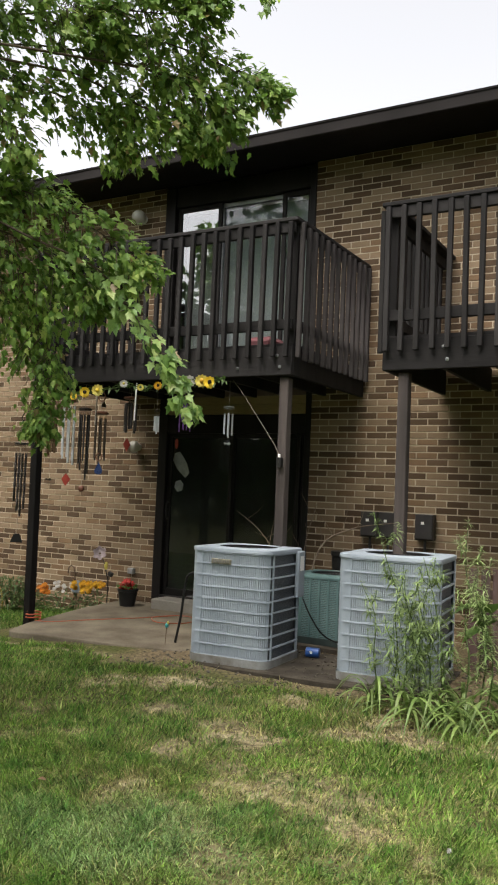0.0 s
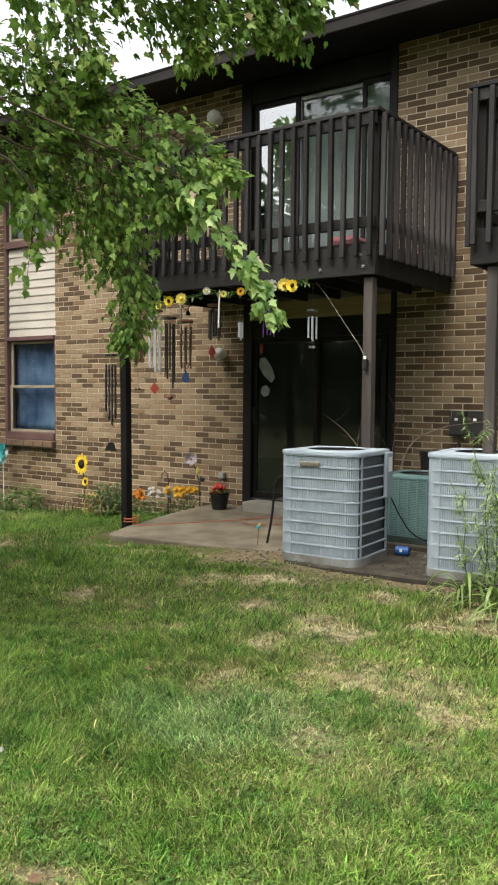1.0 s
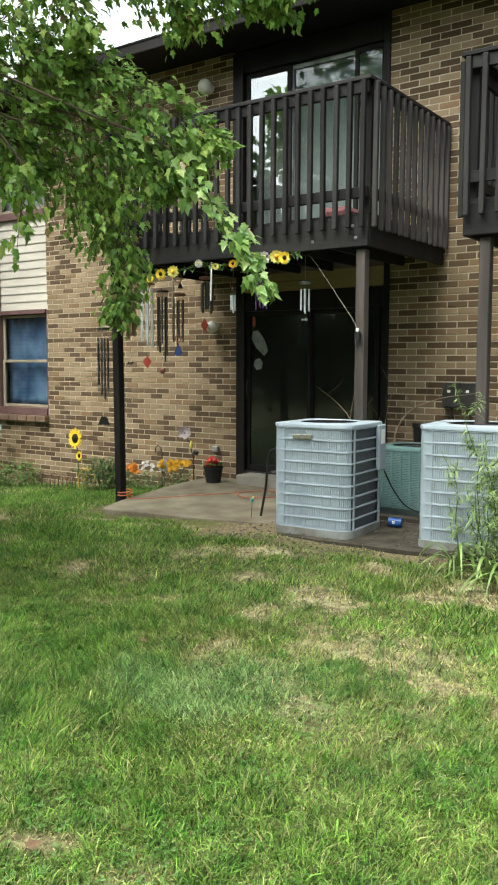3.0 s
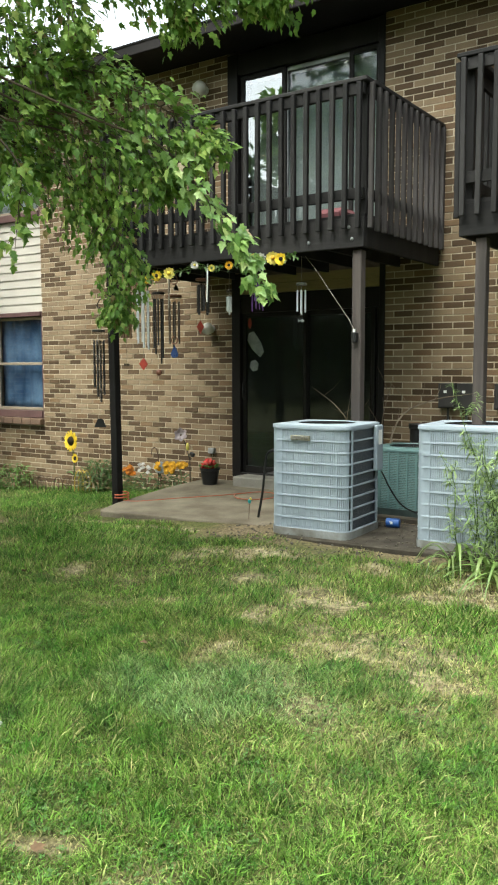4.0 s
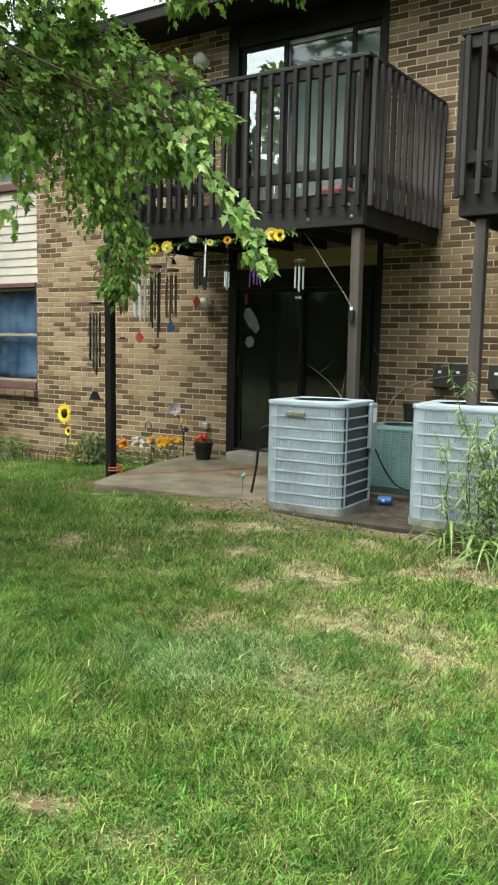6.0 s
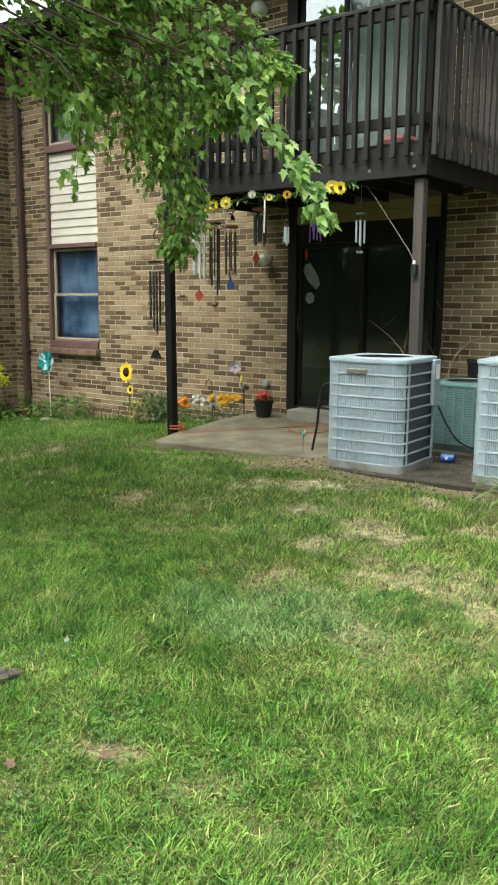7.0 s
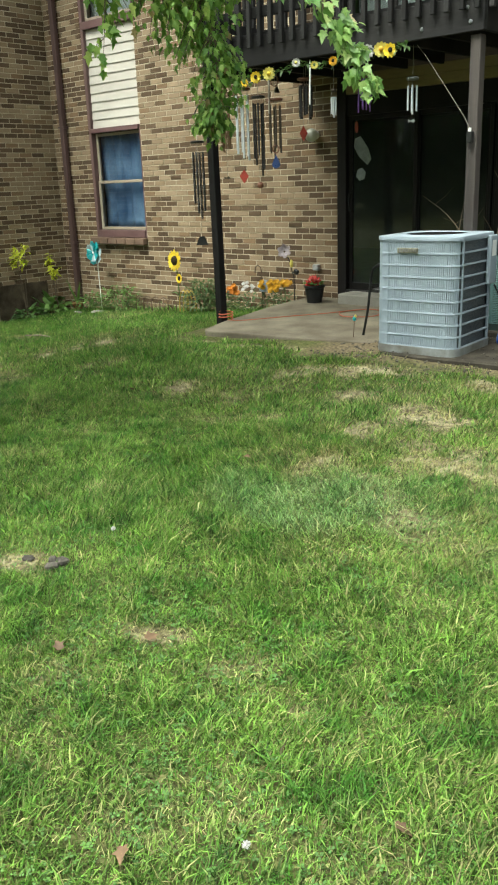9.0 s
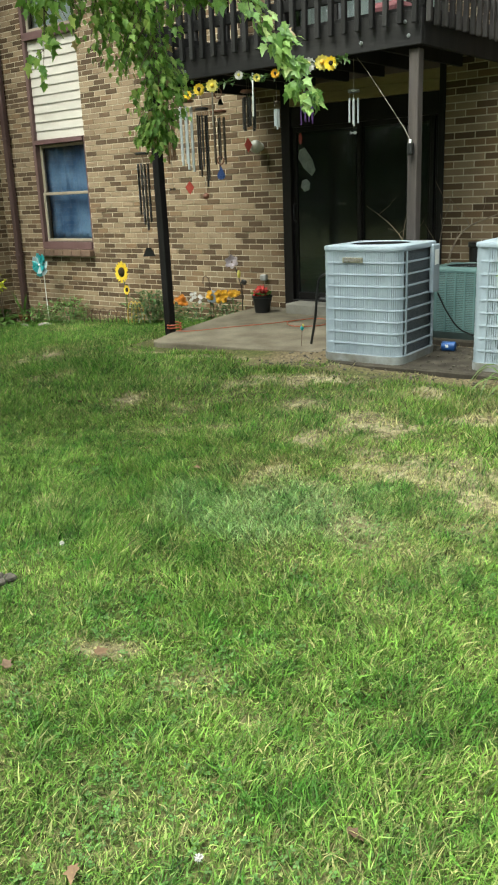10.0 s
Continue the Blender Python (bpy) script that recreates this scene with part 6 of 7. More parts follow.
def clump(name, x, y, w, h, n, length, width, material, label, category, seed, up=0.8):
    rnd = random.Random(seed)
    t = thing(name, (x, y, gz(x, y)), label, category)
    sp, st = [], Geo()
    for i in range(n):
        a, r = rnd.uniform(0, 6.28), w * math.sqrt(rnd.random())
        z = rnd.uniform(0.1, 1.0) * h * (1 - 0.4 * (r / w) ** 2)
        sp.append(((r * math.cos(a), r * math.sin(a) * 0.7, z), (math.cos(a) + rnd.uniform(-0.5, 0.5), math.sin(a) + rnd.uniform(-0.5, 0.5), up * rnd.uniform(-0.3, 1.2)), length * rnd.uniform(0.6, 1.2), width * rnd.uniform(0.7, 1.2), rnd.uniform(0, 0.6)))
    for i in range(max(5, n // 14)):
        a, r = rnd.uniform(0, 6.28), w * 0.7 * math.sqrt(rnd.random())
        st.tube([(r * 0.3 * math.cos(a), r * 0.2 * math.sin(a), -0.02), (r * math.cos(a), r * 0.7 * math.sin(a), h * rnd.uniform(0.5, 0.95))], 0.003, 5, False)
    part("stems", st, M_stem, t, kind="stuff")
    leaf_blades("leaves", sp, material, t)
    return t


def blossoms(t, spots, r, m, label):
    for x, y, z in spots:
        part("blossom", petals(Geo(), (x, y, z), (0.4, -0.75, 0.55), 10, r * 0.1, r, r * 0.5, r * 0.35, 3, 0.2), m, t, label)


rnd = random.Random(31)
for x, w, m, label, nb, hh in ((-1.38, 0.12, M_orange, "orange marigolds in the bed", 9, 0.29), (-1.08, 0.15, M_whitepetal, "white artificial flowers in the bed", 12, 0.30), (-0.79, 0.13, M_gold, "golden yellow marigolds in the bed", 12, 0.30), (-0.56, 0.13, M_gold, "golden yellow marigolds in the bed", 12, 0.31)):
    c = clump("flower_clump", x, -0.3, w, hh - 0.05, 70, 0.07, 0.028, M_darkplant, label, "flowers", rnd.randint(0, 999))
    blossoms(c, [(rnd.uniform(-w, w), rnd.uniform(-0.08, 0.02), hh + rnd.uniform(-0.07, 0.04)) for k in range(nb)], 0.026 if m is M_whitepetal else 0.036, m, "full blossom")
clump("shrub", -1.86, -0.36, 0.28, 0.46, 430, 0.12, 0.022, M_darkplant, "dark green leafy plant beside the black post", "plant", 3)
clump("shrub", -1.62, -0.30, 0.18, 0.30, 150, 0.09, 0.02, M_plant, "green bed plant against the brick", "plant", 4)
clump("shrub", -3.65, -0.28, 0.34, 0.40, 260, 0.10, 0.03, M_plant, "straggling green weeds under the window", "plant", 5)
clump("shrub", -0.25, -0.1, 0.10, 0.10, 40, 0.05, 0.014, M_plant, "low weeds at the foot of the wall", "plant", 6)
clump("shrub", -4.35, -0.28, 0.28, 0.30, 200, 0.09, 0.03, M_plant, "low green weeds at the foot of the wall", "plant", 7)
clump("shrub", -4.95, -0.55, 0.34, 0.30, 60, 0.22, 0.12, M_plant, "broad-leaved plant in the corner", "plant", 8)
clump("shrub", -4.9, -1.0, 0.26, 0.18, 40, 0.16, 0.09, M_darkplant, "dark broad-leaved plant by the wing wall", "plant", 9)
clump("shrub", -2.95, -0.15, 0.5, 0.10, 140, 0.06, 0.012, M_plant, "low grass along the foot of the wall", "plant", 10)
clump("shrub", -1.0, -0.42, 0.5, 0.09, 140, 0.07, 0.012, M_plant, "low grass along the flower bed", "plant", 11)

# sunflower ornament
sf = thing("sunflower", (-2.39, -0.35, gz(-2.39, -0.35)), "artificial sunflower on a stake in the bed", "artificial flower")
zb = gz(-2.39, -0.35)
part("stem", Geo().tube([(0.02, 0.02, -0.05), (0.03, 0.02, 0.25), (0, 0.02, 0.386 - zb)], 0.007, 6), M_stem, sf, smooth=60)
for z, r, x, nm in ((0.386 - zb, 0.135, 0.0, "flower_head"), (0.158 - zb, 0.062, 0.07, "small_flower_head")):
    f = part(nm, petals(Geo(), (x, 0, z), (-0.1, -1.0, 0.06), 20, r * 0.34, r * 1.06, r * 0.30, 0.010, 2, 0.08), M_yellow, sf, "bright yellow fabric petals")
    part("seed_disc", Geo().ball((x + 0.004, -0.004, z), r * 0.47, 16, 9, (1, 0.6, 1)), M_seed, f, "dark brown seed disc", smooth=60)
leaf_blades("leaf", [((0.02, 0, 0.24), (-1, -0.3, 0.5), 0.13, 0.08, 0.4), ((0.03, 0, 0.22), (1, -0.3, 0.5), 0.13, 0.08, 0.4)], M_stem, sf, "green fabric leaves", "")

# lily ornament on a dark stake
ls = thing("lily_stake", (-0.42, -0.3, gz(-0.42, -0.3) + 0.02), "artificial white lily on a dark stake", "artificial flower")
zb = gz(-0.42, -0.3) + 0.02
part("stake", Geo().tube([(0.0, 0, -0.1), (0.0, 0, 0.35), (-0.08, 0, 0.58)], 0.006, 6), M_black, ls, smooth=60)
part("flower_head", petals(Geo(), (-0.12, -0.02, 0.545 - zb), (0.45, -0.8, 0.3), 6, 0.012, 0.085, 0.06, 0.03, 2), M_lilac, ls, "pale lilac-white petals")
part("bud", Geo().ball((-0.02, -0.02, 0.41 - zb), 0.03, 10, 8, (0.7, 0.7, 1.6)), M_lemon, ls, "lime green bud", smooth=60)
part("solar_box", Geo().box((0.05, -0.02, 0.32 - zb), (0.06, 0.04, 0.05), 0.006, pose(0, 0, 0, 0, 25, 0)), M_black, ls)
# small crook and a grey disc
ck = thing("garden_hook", (-0.92, -0.3, gz(-0.92, -0.3)), "small rusty garden crook in the bed", "garden hook")
part("crook", Geo().tube([(0, 0, -0.1), (0, 0, 0.45), (-0.02, 0, 0.52), (-0.06, 0, 0.545), (-0.10, 0, 0.52), (-0.11, 0, 0.45)], 0.007, 6), M_rust, ck, smooth=60)
dc = thing("garden_stake", (-0.86, -0.33, gz(-0.86, -0.33)), "grey metal disc stake among the flowers", "garden ornament")
part("disc", Geo().plate([(0.07 * math.cos(k), 0.075 * math.sin(k)) for k in np.linspace(0, 5.9, 14)], (0, 0, 0.30), 0.006, pose(0, 0, 0, 0, 0, 25)), M_ac, dc)
part("stake", Geo().tube([(0, 0.008, -0.05), (0, 0.008, 0.24)], 0.005, 6), M_rust, dc)
# wire border and hoops
for i in range(5):
    wf = thing("border_fence", (-3.22 + i * 0.165, -0.36, gz(-3.0, -0.36)), "rusty scrolled wire border fence in the bed", "border fence", "wire border")
    part("hoop", Geo().tube([(0, 0, -0.05), (0, 0, 0.15), (0.03, 0, 0.205), (0.08, 0, 0.225), (0.13, 0, 0.205), (0.16, 0, 0.15), (0.16, 0, -0.05)], 0.006, 6), M_rust, wf, smooth=60)
    part("upright", Geo().tube([(0.08, 0, -0.05), (0.08, 0, 0.20)], 0.005, 6), M_rust, wf)
    part("scroll", Geo().tube([(0.08 + 0.035 * math.cos(k * 0.5), 0, 0.12 + 0.03 * math.sin(k * 0.5)) for k in range(13)], 0.004, 5), M_rust, wf)
for i in range(3):
    hp = thing("hoop_stake", (-2.27 + i * 0.07, -0.42, gz(-2.2, -0.42)), "yellow hoop stake in the bed", "garden hoop", "yellow hoops")
    part("hoop", Geo().tube([(0, 0, -0.05), (0.005, 0, 0.17), (0.04, 0, 0.27), (0.09, 0, 0.30), (0.14, 0, 0.26), (0.165, 0, 0.17), (0.17, 0, -0.05)], 0.008, 6), M_yellowwire, hp, smooth=60)

# flower pot with red blooms, on the slab
fp = thing("flower_pot", (-0.10, -0.33, -0.012), "black plastic pot of red flowers on the patio", "flower pot")
part("pot", Geo().lathe([(0.085, 0), (0.110, 0.165), (0.12, 0.17), (0.12, 0.195), (0.11, 0.195), (0.10, 0.165)], 24), M_black, fp, smooth=40)
part("soil", Geo().lathe([(0.104, 0.16), (0.10, 0.17), (0.01, 0.175)], 20), M_seed, fp)
rg = random.Random(14)
fg = Geo()
for i in range(42):
    a, r = rg.uniform(0, 6.28), 0.07 * math.sqrt(rg.random())
    petals(fg, (r * math.cos(a) - 0.02, r * math.sin(a), 0.245 + rg.uniform(-0.05, 0.06) - r * 0.3), (rg.uniform(-1, 1), rg.uniform(-1.2, 0.4), rg.uniform(0.2, 1)), 5, 0.004, 0.034, 0.022, 0.01, 1, 0.3, rg)
part("blooms", fg, M_scarlet, fp, "scarlet blooms", kind="stuff")
leaf_blades("leaves", [((rg.uniform(-0.08, 0.08), rg.uniform(-0.08, 0.08), 0.2), (rg.uniform(-1, 1), rg.uniform(-1, 1), 0.8), 0.09, 0.04, 0.4) for i in range(24)], M_plant, fp)

# foil pinwheel
pin = thing("pinwheel", (-4.13, -0.3, gz(-4.13, -0.3)), "teal foil pinwheel on a stick by the wall", "pinwheel")
zb = gz(-4.13, -0.3)
part("stick", Geo().tube([(0.02, 0.03, -0.08), (0.0, 0.03, 0.44 - zb)], 0.006, 6), M_white, pin)
for k in range(14):
    a, rr = 2 * math.pi * k / 7 + (0.45 if k > 6 else 0.0), 0.175 if k < 7 else 0.125
    d, s, c = Vector((math.cos(a), 0, math.sin(a))), Vector((-math.sin(a), 0, math.cos(a))), Vector((0, -0.025 * (k > 6), 0.44 - zb))
    out = Vector((0, -0.035, 0))
    vane = [c + d * 0.01, c + d * rr * 0.5 - s * 0.055, c + d * rr * 0.9 - s * 0.05 + out, c + d * rr + s * 0.01 + out * 0.6, c + d * rr * 0.85 + s * 0.06, c + d * rr * 0.4 + s * 0.05 + out * 0.5]
    part("vane", Geo().add(vane, [(0, 1, 2), (0, 2, 3), (0, 3, 4), (0, 4, 5)]), M_paleteal if k % 3 == 0 else M_teal, pin)
part("hub", Geo().ball((0, -0.03, 0.44 - zb), 0.018, 8, 6), M_white, pin, smooth=60)

# terracotta pot and lime sprays by the wing
tp = thing("flower_pot", (-4.60, -0.34, gz(-4.6, -0.34)), "small terracotta pot with a bare plant by the downspout", "flower pot")
part("pot", Geo().lathe([(0.055, 0), (0.08, 0.12), (0.088, 0.122), (0.088, 0.15), (0.078, 0.15)], 18), M_terra, tp, smooth=40)
leaf_blades("leaves", [((0, 0, 0.12), (math.cos(k * 1.3) * 0.6, math.sin(k * 1.3) * 0.4 - 0.3, 1.3), 0.45 + 0.05 * (k % 3), 0.03, 0.25) for k in range(7)], M_plant, tp)
def spray(x, y, z, n, w, seed):
    rg = random.Random(seed)
    zz = gz(x, y)
    t = thing("lime_shrub", (x, y, zz), "spindly shrub with lime-yellow leaves by the wing wall", "shrub", "lime shrubs")
    stems = Geo()
    sp = []
    for i in range(5):
        ex, ez = rg.uniform(-w, w), z - zz + rg.uniform(-0.12, 0.14)
        stems.tube([(0, 0, 0), (ex * 0.4, -0.03, ez * 0.6), (ex, -0.05, ez)], [0.004, 0.0035, 0.002], 5)
        for k in range(n // 5):
            s = rg.uniform(0.0, 1.0)
            sp.append(((ex * (0.6 + 0.4 * s) + rg.uniform(-0.04, 0.04), -0.05 + rg.uniform(-0.04, 0.04), ez * (0.88 + 0.12 * s) + rg.uniform(-0.03, 0.03)), (rg.uniform(-1, 1), rg.uniform(-1, 0.5), rg.uniform(-0.6, 0.6)), rg.uniform(0.045, 0.075), 0.036, 0.3))
    part("stems", stems, M_twig, t, kind="stuff")
    leaf_blades("leaves", sp, M_lime, t, "lime-yellow leaves")


spray(-4.98, -0.98, 0.46, 170, 0.22, 2)
spray(-4.93, -0.46, 0.29, 150, 0.15, 3)

# ---- patio clutter ----
oc = thing("extension_cord", (-0.30, -1.60, -0.05), "orange extension cord round the post and over the patio", "cord")
wrap = [(0.075 * math.cos(k * 0.55), 0.075 * math.sin(k * 0.55), 0.01 + 0.0026 * k) for k in range(30)]
part("cord", Geo().tube(wrap, 0.007, 6), M_orangecord, oc, smooth=60)
run = curve_points([(0.08, -0.06, 0.012), (0.25, 0.0, 0.012), (0.5, 0.35, 0.02), (0.8, 0.72, 0.03), (1.05, 1.05, 0.045), (1.3, 1.0, 0.045), (1.35, 0.75, 0.035), (1.1, 0.62, 0.03), (0.9, 0.8, 0.035), (1.0, 1.0, 0.042)], 60)
part("cord", Geo().tube([Vector(p) for p in run], 0.0045, 6), M_orangecord, oc, smooth=60)

chair = thing("patio_chair", (1.80, -1.36, -0.05), "black tubular metal patio chair behind a cooling unit", "chair", rz=0)
for y in (-0.26, 0.26):
    part("arm_frame", Geo().tube([Vector(p) for p in curve_points([(-0.34, y, 0.0), (-0.29, y, 0.25), (-0.26, y, 0.52), (-0.22, y, 0.62), (-0.08, y, 0.66), (0.15, y, 0.65), (0.24, y, 0.62)], 20)], 0.012, 8), M_black, chair, smooth=60)
    part("rear_leg", Geo().tube([Vector(p) for p in curve_points([(0.30, y, 0.0), (0.20, y, 0.40), (0.24, y, 0.62), (0.33, y, 0.90)], 14)], 0.012, 8), M_black, chair, smooth=60)
part("seat", Geo().box((-0.02, 0, 0.40), (0.48, 0.50, 0.02), 0.008, pose(0, 0, 0, 0, 4, 0)), M_black, chair, "black woven seat")
part("backrest", Geo().box((0.27, 0, 0.66), (0.02, 0.50, 0.44), 0.008, pose(0, 0, 0, 0, 14, 0)), M_black, chair, "black woven back")
toy = thing("garden_ornament", (1.42, -1.72, -0.06), "small teal and yellow ornament on a wire", "ornament")
part("stake", Geo().tube([(0, 0, 0), (0.01, 0, 0.16)], 0.003, 5), M_rust, toy)
part("body", Geo().ball((0.01, 0, 0.17), 0.017, 10, 7, (1, 1, 1.3)), M_teal, toy, smooth=60)
part("wing", Geo().ball((0.025, -0.005, 0.195), 0.012, 8, 6, (1, 0.4, 1.2)), M_lemon, toy, smooth=60)

# ---- round the units ----
can = thing("paint_can", (2.80, -1.55, -0.015), "blue can lying on the earth between the units", "can")
cg = part("body", Geo().lathe([(0.034, -0.058), (0.040, -0.054), (0.040, 0.054), (0.034, 0.058)], 18), M_bluecan, can, smooth=40)
cg.matrix_basis = pose(0, 0, 0.040, 0, 90, 12)
part("label", Geo().box((0.0, -0.0405, 0.046), (0.026, 0.003, 0.022)), M_white, can)
hs = thing("power_whip", (2.86, -1.35, 0.0), "black flexible cable sagging between two cooling units", "cable")
part("cable", Geo().tube([Vector(p) for p in curve_points([(-0.10, -0.35, 0.48), (-0.08, -0.2, 0.30), (-0.02, -0.05, 0.14), (0.15, 0.1, 0.06), (0.4, 0.1, 0.10), (0.55, 0.35, 0.5)], 24)], 0.0065, 8), M_black, hs, smooth=60)
part("copper_line", Geo().tube([Vector(p) for p in curve_points([(0.0, 0.25, 0.03), (0.25, 0.15, 0.05), (0.45, 0.3, 0.04), (0.5, 1.2, 0.35)], 20)], 0.010, 8), M_black, hs, smooth=60)
bp = thing("plastic_pot", (2.52, -0.30, 0.0), "stacked black nursery pots behind the green unit", "plant pot")
part("pot", Geo().lathe([(0.09, 0), (0.12, 0.74), (0.13, 0.75), (0.13, 0.79), (0.12, 0.79)], 20), M_black, bp, smooth=40)

rg = random.Random(77)
def dead_branch(at, pts, r, seed):
    rg = random.Random(seed)
    t = thing("dead_branch", at, "bare dead branch leaning behind the units", "branch", "dead branches")
    line = curve_points(pts, 14)
    part("stem", Geo().tube([Vector(p) for p in line], [r * (1 - 0.75 * i / 14) for i in range(15)], 6), M_deadtwig, t, smooth=60)
    for i in range(5):
        p = line[rg.randint(4, 13)]
        q = p + np.array([rg.uniform(-0.2, 0.2), rg.uniform(-0.1, 0.1), rg.uniform(0.05, 0.28)])
        part("twig", Geo().tube([Vector(p), Vector((p + q) / 2 + np.array([0.02, 0, 0])), Vector(q)], [0.003, 0.0025, 0.0015], 4), M_deadtwig, t)


dead_branch((2.3, -0.75, 0.0), [(0, 0, 0.1), (0.1, 0.1, 0.8), (0.35, 0.3, 1.02), (0.75, 0.45, 1.10)], 0.012, 1)
dead_branch((2.05, -0.9, 0.0), [(0, 0, 0.0), (0.0, 0.0, 0.7), (-0.2, 0.1, 0.95), (-0.55, 0.2, 1.15)], 0.008, 2)
dead_branch((2.2, -0.6, 0.0), [(0, 0, 0.0), (0.03, 0.0, 0.8), (0.1, 0.1, 1.25)], 0.007, 3)
dead_branch((2.0, -0.8, 0.0), [(0, 0, 0.0), (-0.05, 0.0, 0.75), (-0.06, 0.1, 1.1)], 0.006, 4)

# picket fence behind the second unit
pf = thing("picket_fence", (3.98, -1.0, -0.04), "low weathered brown picket fence beside the unit", "fence")
for i in range(12):
    part("picket", Geo().box((i * 0.098, rg.uniform(-0.004, 0.004), 0.41 + rg.uniform(-0.01, 0.01)), (0.072, 0.018, 0.84), 0.003, pose(0, 0, 0, 0, rg.uniform(-1, 1), 0)), M_fence, pf)
for z in (0.2, 0.62):
    part("fence_rail", Geo().box((0.54, 0.03, z), (1.2, 0.035, 0.07), 0.003), M_fence, pf)

# red cushion and planter on the balcony
cu = thing("cushion", (1.72, -0.62, 2.631), "red cushion lying on the balcony deck", "cushion")
part("cover", Geo().box((0, 0, 0.13), (0.34, 0.34, 0.26), 0.05), M_cushion, cu, smooth=60)


# ---- weeds and lilies in front of the second unit ----
def tall_weed(x, y, h, seed, leaf=0.12):
    rg = random.Random(seed)
    t = thing("tall_weed", (x, y, gz(x, y)), "tall pale green weed with narrow leaves", "weed", "weeds by the unit")
    lean = (rg.uniform(-0.28, 0.12), rg.uniform(-0.15, 0.08))
    kink = (rg.uniform(-0.05, 0.05), rg.uniform(-0.05, 0.05))
    line = curve_points([(0, 0, -0.03), (lean[0] * 0.15 + kink[0], lean[1] * 0.15 + kink[1], h * 0.35), (lean[0] * 0.5 * h - kink[0], lean[1] * 0.5 * h, h * 0.7), (lean[0] * h, lean[1] * h, h)], 14)
    stems = [(line, 1.0)]
    g = Geo().tube([Vector(p) for p in line], [0.006 * (1 - 0.7 * i / 14) for i in range(15)], 5)
    for q in range(max(2, int(h * 5))):         # side shoots
        p = line[rg.randint(3, 11)]
        a, ln = rg.uniform(0, 6.28), rg.uniform(0.10, 0.24)
        side = curve_points([p, p + np.array([math.cos(a) * ln * 0.4, math.sin(a) * ln * 0.4, ln * 0.3]), p + np.array([math.cos(a) * ln * 0.6, math.sin(a) * ln * 0.6, ln * 0.85])], 14)
        g.tube([Vector(v) for v in side], 0.0022, 4, False)
        stems.append((side, 0.28))
    part("stem", g, M_stem, t)
    sp = []
    for path, share in stems:
        for i in range(int(h * 125 * share)):
            s = rg.uniform(0.12, 1.0) if share == 1.0 else rg.uniform(0.3, 1.0)
            k = min(int(s * 14), 13)
            p = path[k] + (path[k + 1] - path[k]) * (s * 14 - k)
            a = i * 2.4 + rg.uniform(-0.5, 0.5)
            ln = leaf * (1.2 - 0.65 * s) * rg.uniform(0.6, 1.25)
            sp.append((p, (math.cos(a), math.sin(a), rg.uniform(-0.2, 1.0)), ln, ln * rg.uniform(0.12, 0.18), rg.uniform(0.1, 0.9)))
    leaf_blades("leaves", sp, M_weed, t)
    return t


for i, (x, y, h) in enumerate(((3.92, -2.36, 1.30), (4.36, -2.30, 1.27), (3.72, -2.40, 0.80), (3.80, -2.44, 0.92), (3.86, -2.38, 0.70), (3.94, -2.46, 0.85), (4.02, -2.40, 0.72), (4.06, -2.48, 0.96), (4.14, -2.42, 0.84), (4.20, -2.46, 1.02), (4.28, -2.38, 0.90), (4.45, -2.5, 1.05), (3.88, -2.5, 0.55), (4.12, -2.55, 0.6), (4.52, -2.35, 0.85), (3.98, -2.55, 0.62))):
    tall_weed(x, y, h, 100 + i, 0.088)


def lily(x, y, n, seed, ln=0.5):
    rg = random.Random(seed)
    t = thing("lily_clump", (x, y, gz(x, y)), "clump of arching strap-like lily leaves", "lily", "lilies by the unit")
    vs, fs = [], []
    for i in range(n):
        a, L, w, rise = rg.uniform(0, 6.28), ln * rg.uniform(0.7, 1.25), rg.uniform(0.014, 0.032), rg.uniform(0.55, 1.7)
        d, s = np.array([math.cos(a), math.sin(a), 0]), np.array([-math.sin(a), math.cos(a), 0])
        b = np.array([rg.uniform(-0.07, 0.07), rg.uniform(-0.07, 0.07), 0])
        n0 = len(vs)
        for k in range(8):
            u = k / 7
            c = b + d * L * (0.75 * u) + np.array([0, 0, L * (rise * u - (rise + 0.05) * u * u)])
            ww = w * (1 - u ** 3) * (0.6 + 0.8 * u if u < 0.5 else 1.0)
            vs += [c - s * ww / 2 + [0, 0, 0.004], c, c + s * ww / 2 + [0, 0, 0.004]]
        for k in range(7):
            q = n0 + 3 * k
            fs += [(q, q + 1, q + 4, q + 3), (q + 1, q + 2, q + 5, q + 4)]
    ob = new("leaves", fast_mesh("leaves", np.array(vs), np.array(fs), M_lily))
    ob.parent = t
    tagged(ob, kind="stuff")


for i, (x, y) in enumerate(((3.72, -2.55), (3.95, -2.68), (4.2, -2.72), (4.42, -2.78), (4.6, -2.6), (4.3, -2.5), (4.75, -2.8))):
    lily(x, y, 20, 50 + i, 0.46 + 0.05 * (i % 3))
bl = thing("broadleaf_plant", (4.62, -2.25, gz(4.62, -2.25)), "broad-leaved green plant beside the weeds", "plant")
leaf_blades("leaves", [((rg.uniform(-0.25, 0.25), rg.uniform(-0.15, 0.15), rg.uniform(0.1, 0.75)), (rg.uniform(-1, 1), rg.uniform(-1.2, 0.3), rg.uniform(-0.2, 0.5)), rg.uniform(0.12, 0.2), rg.uniform(0.10, 0.15), 0.4) for i in range(26)], M_plant, bl)
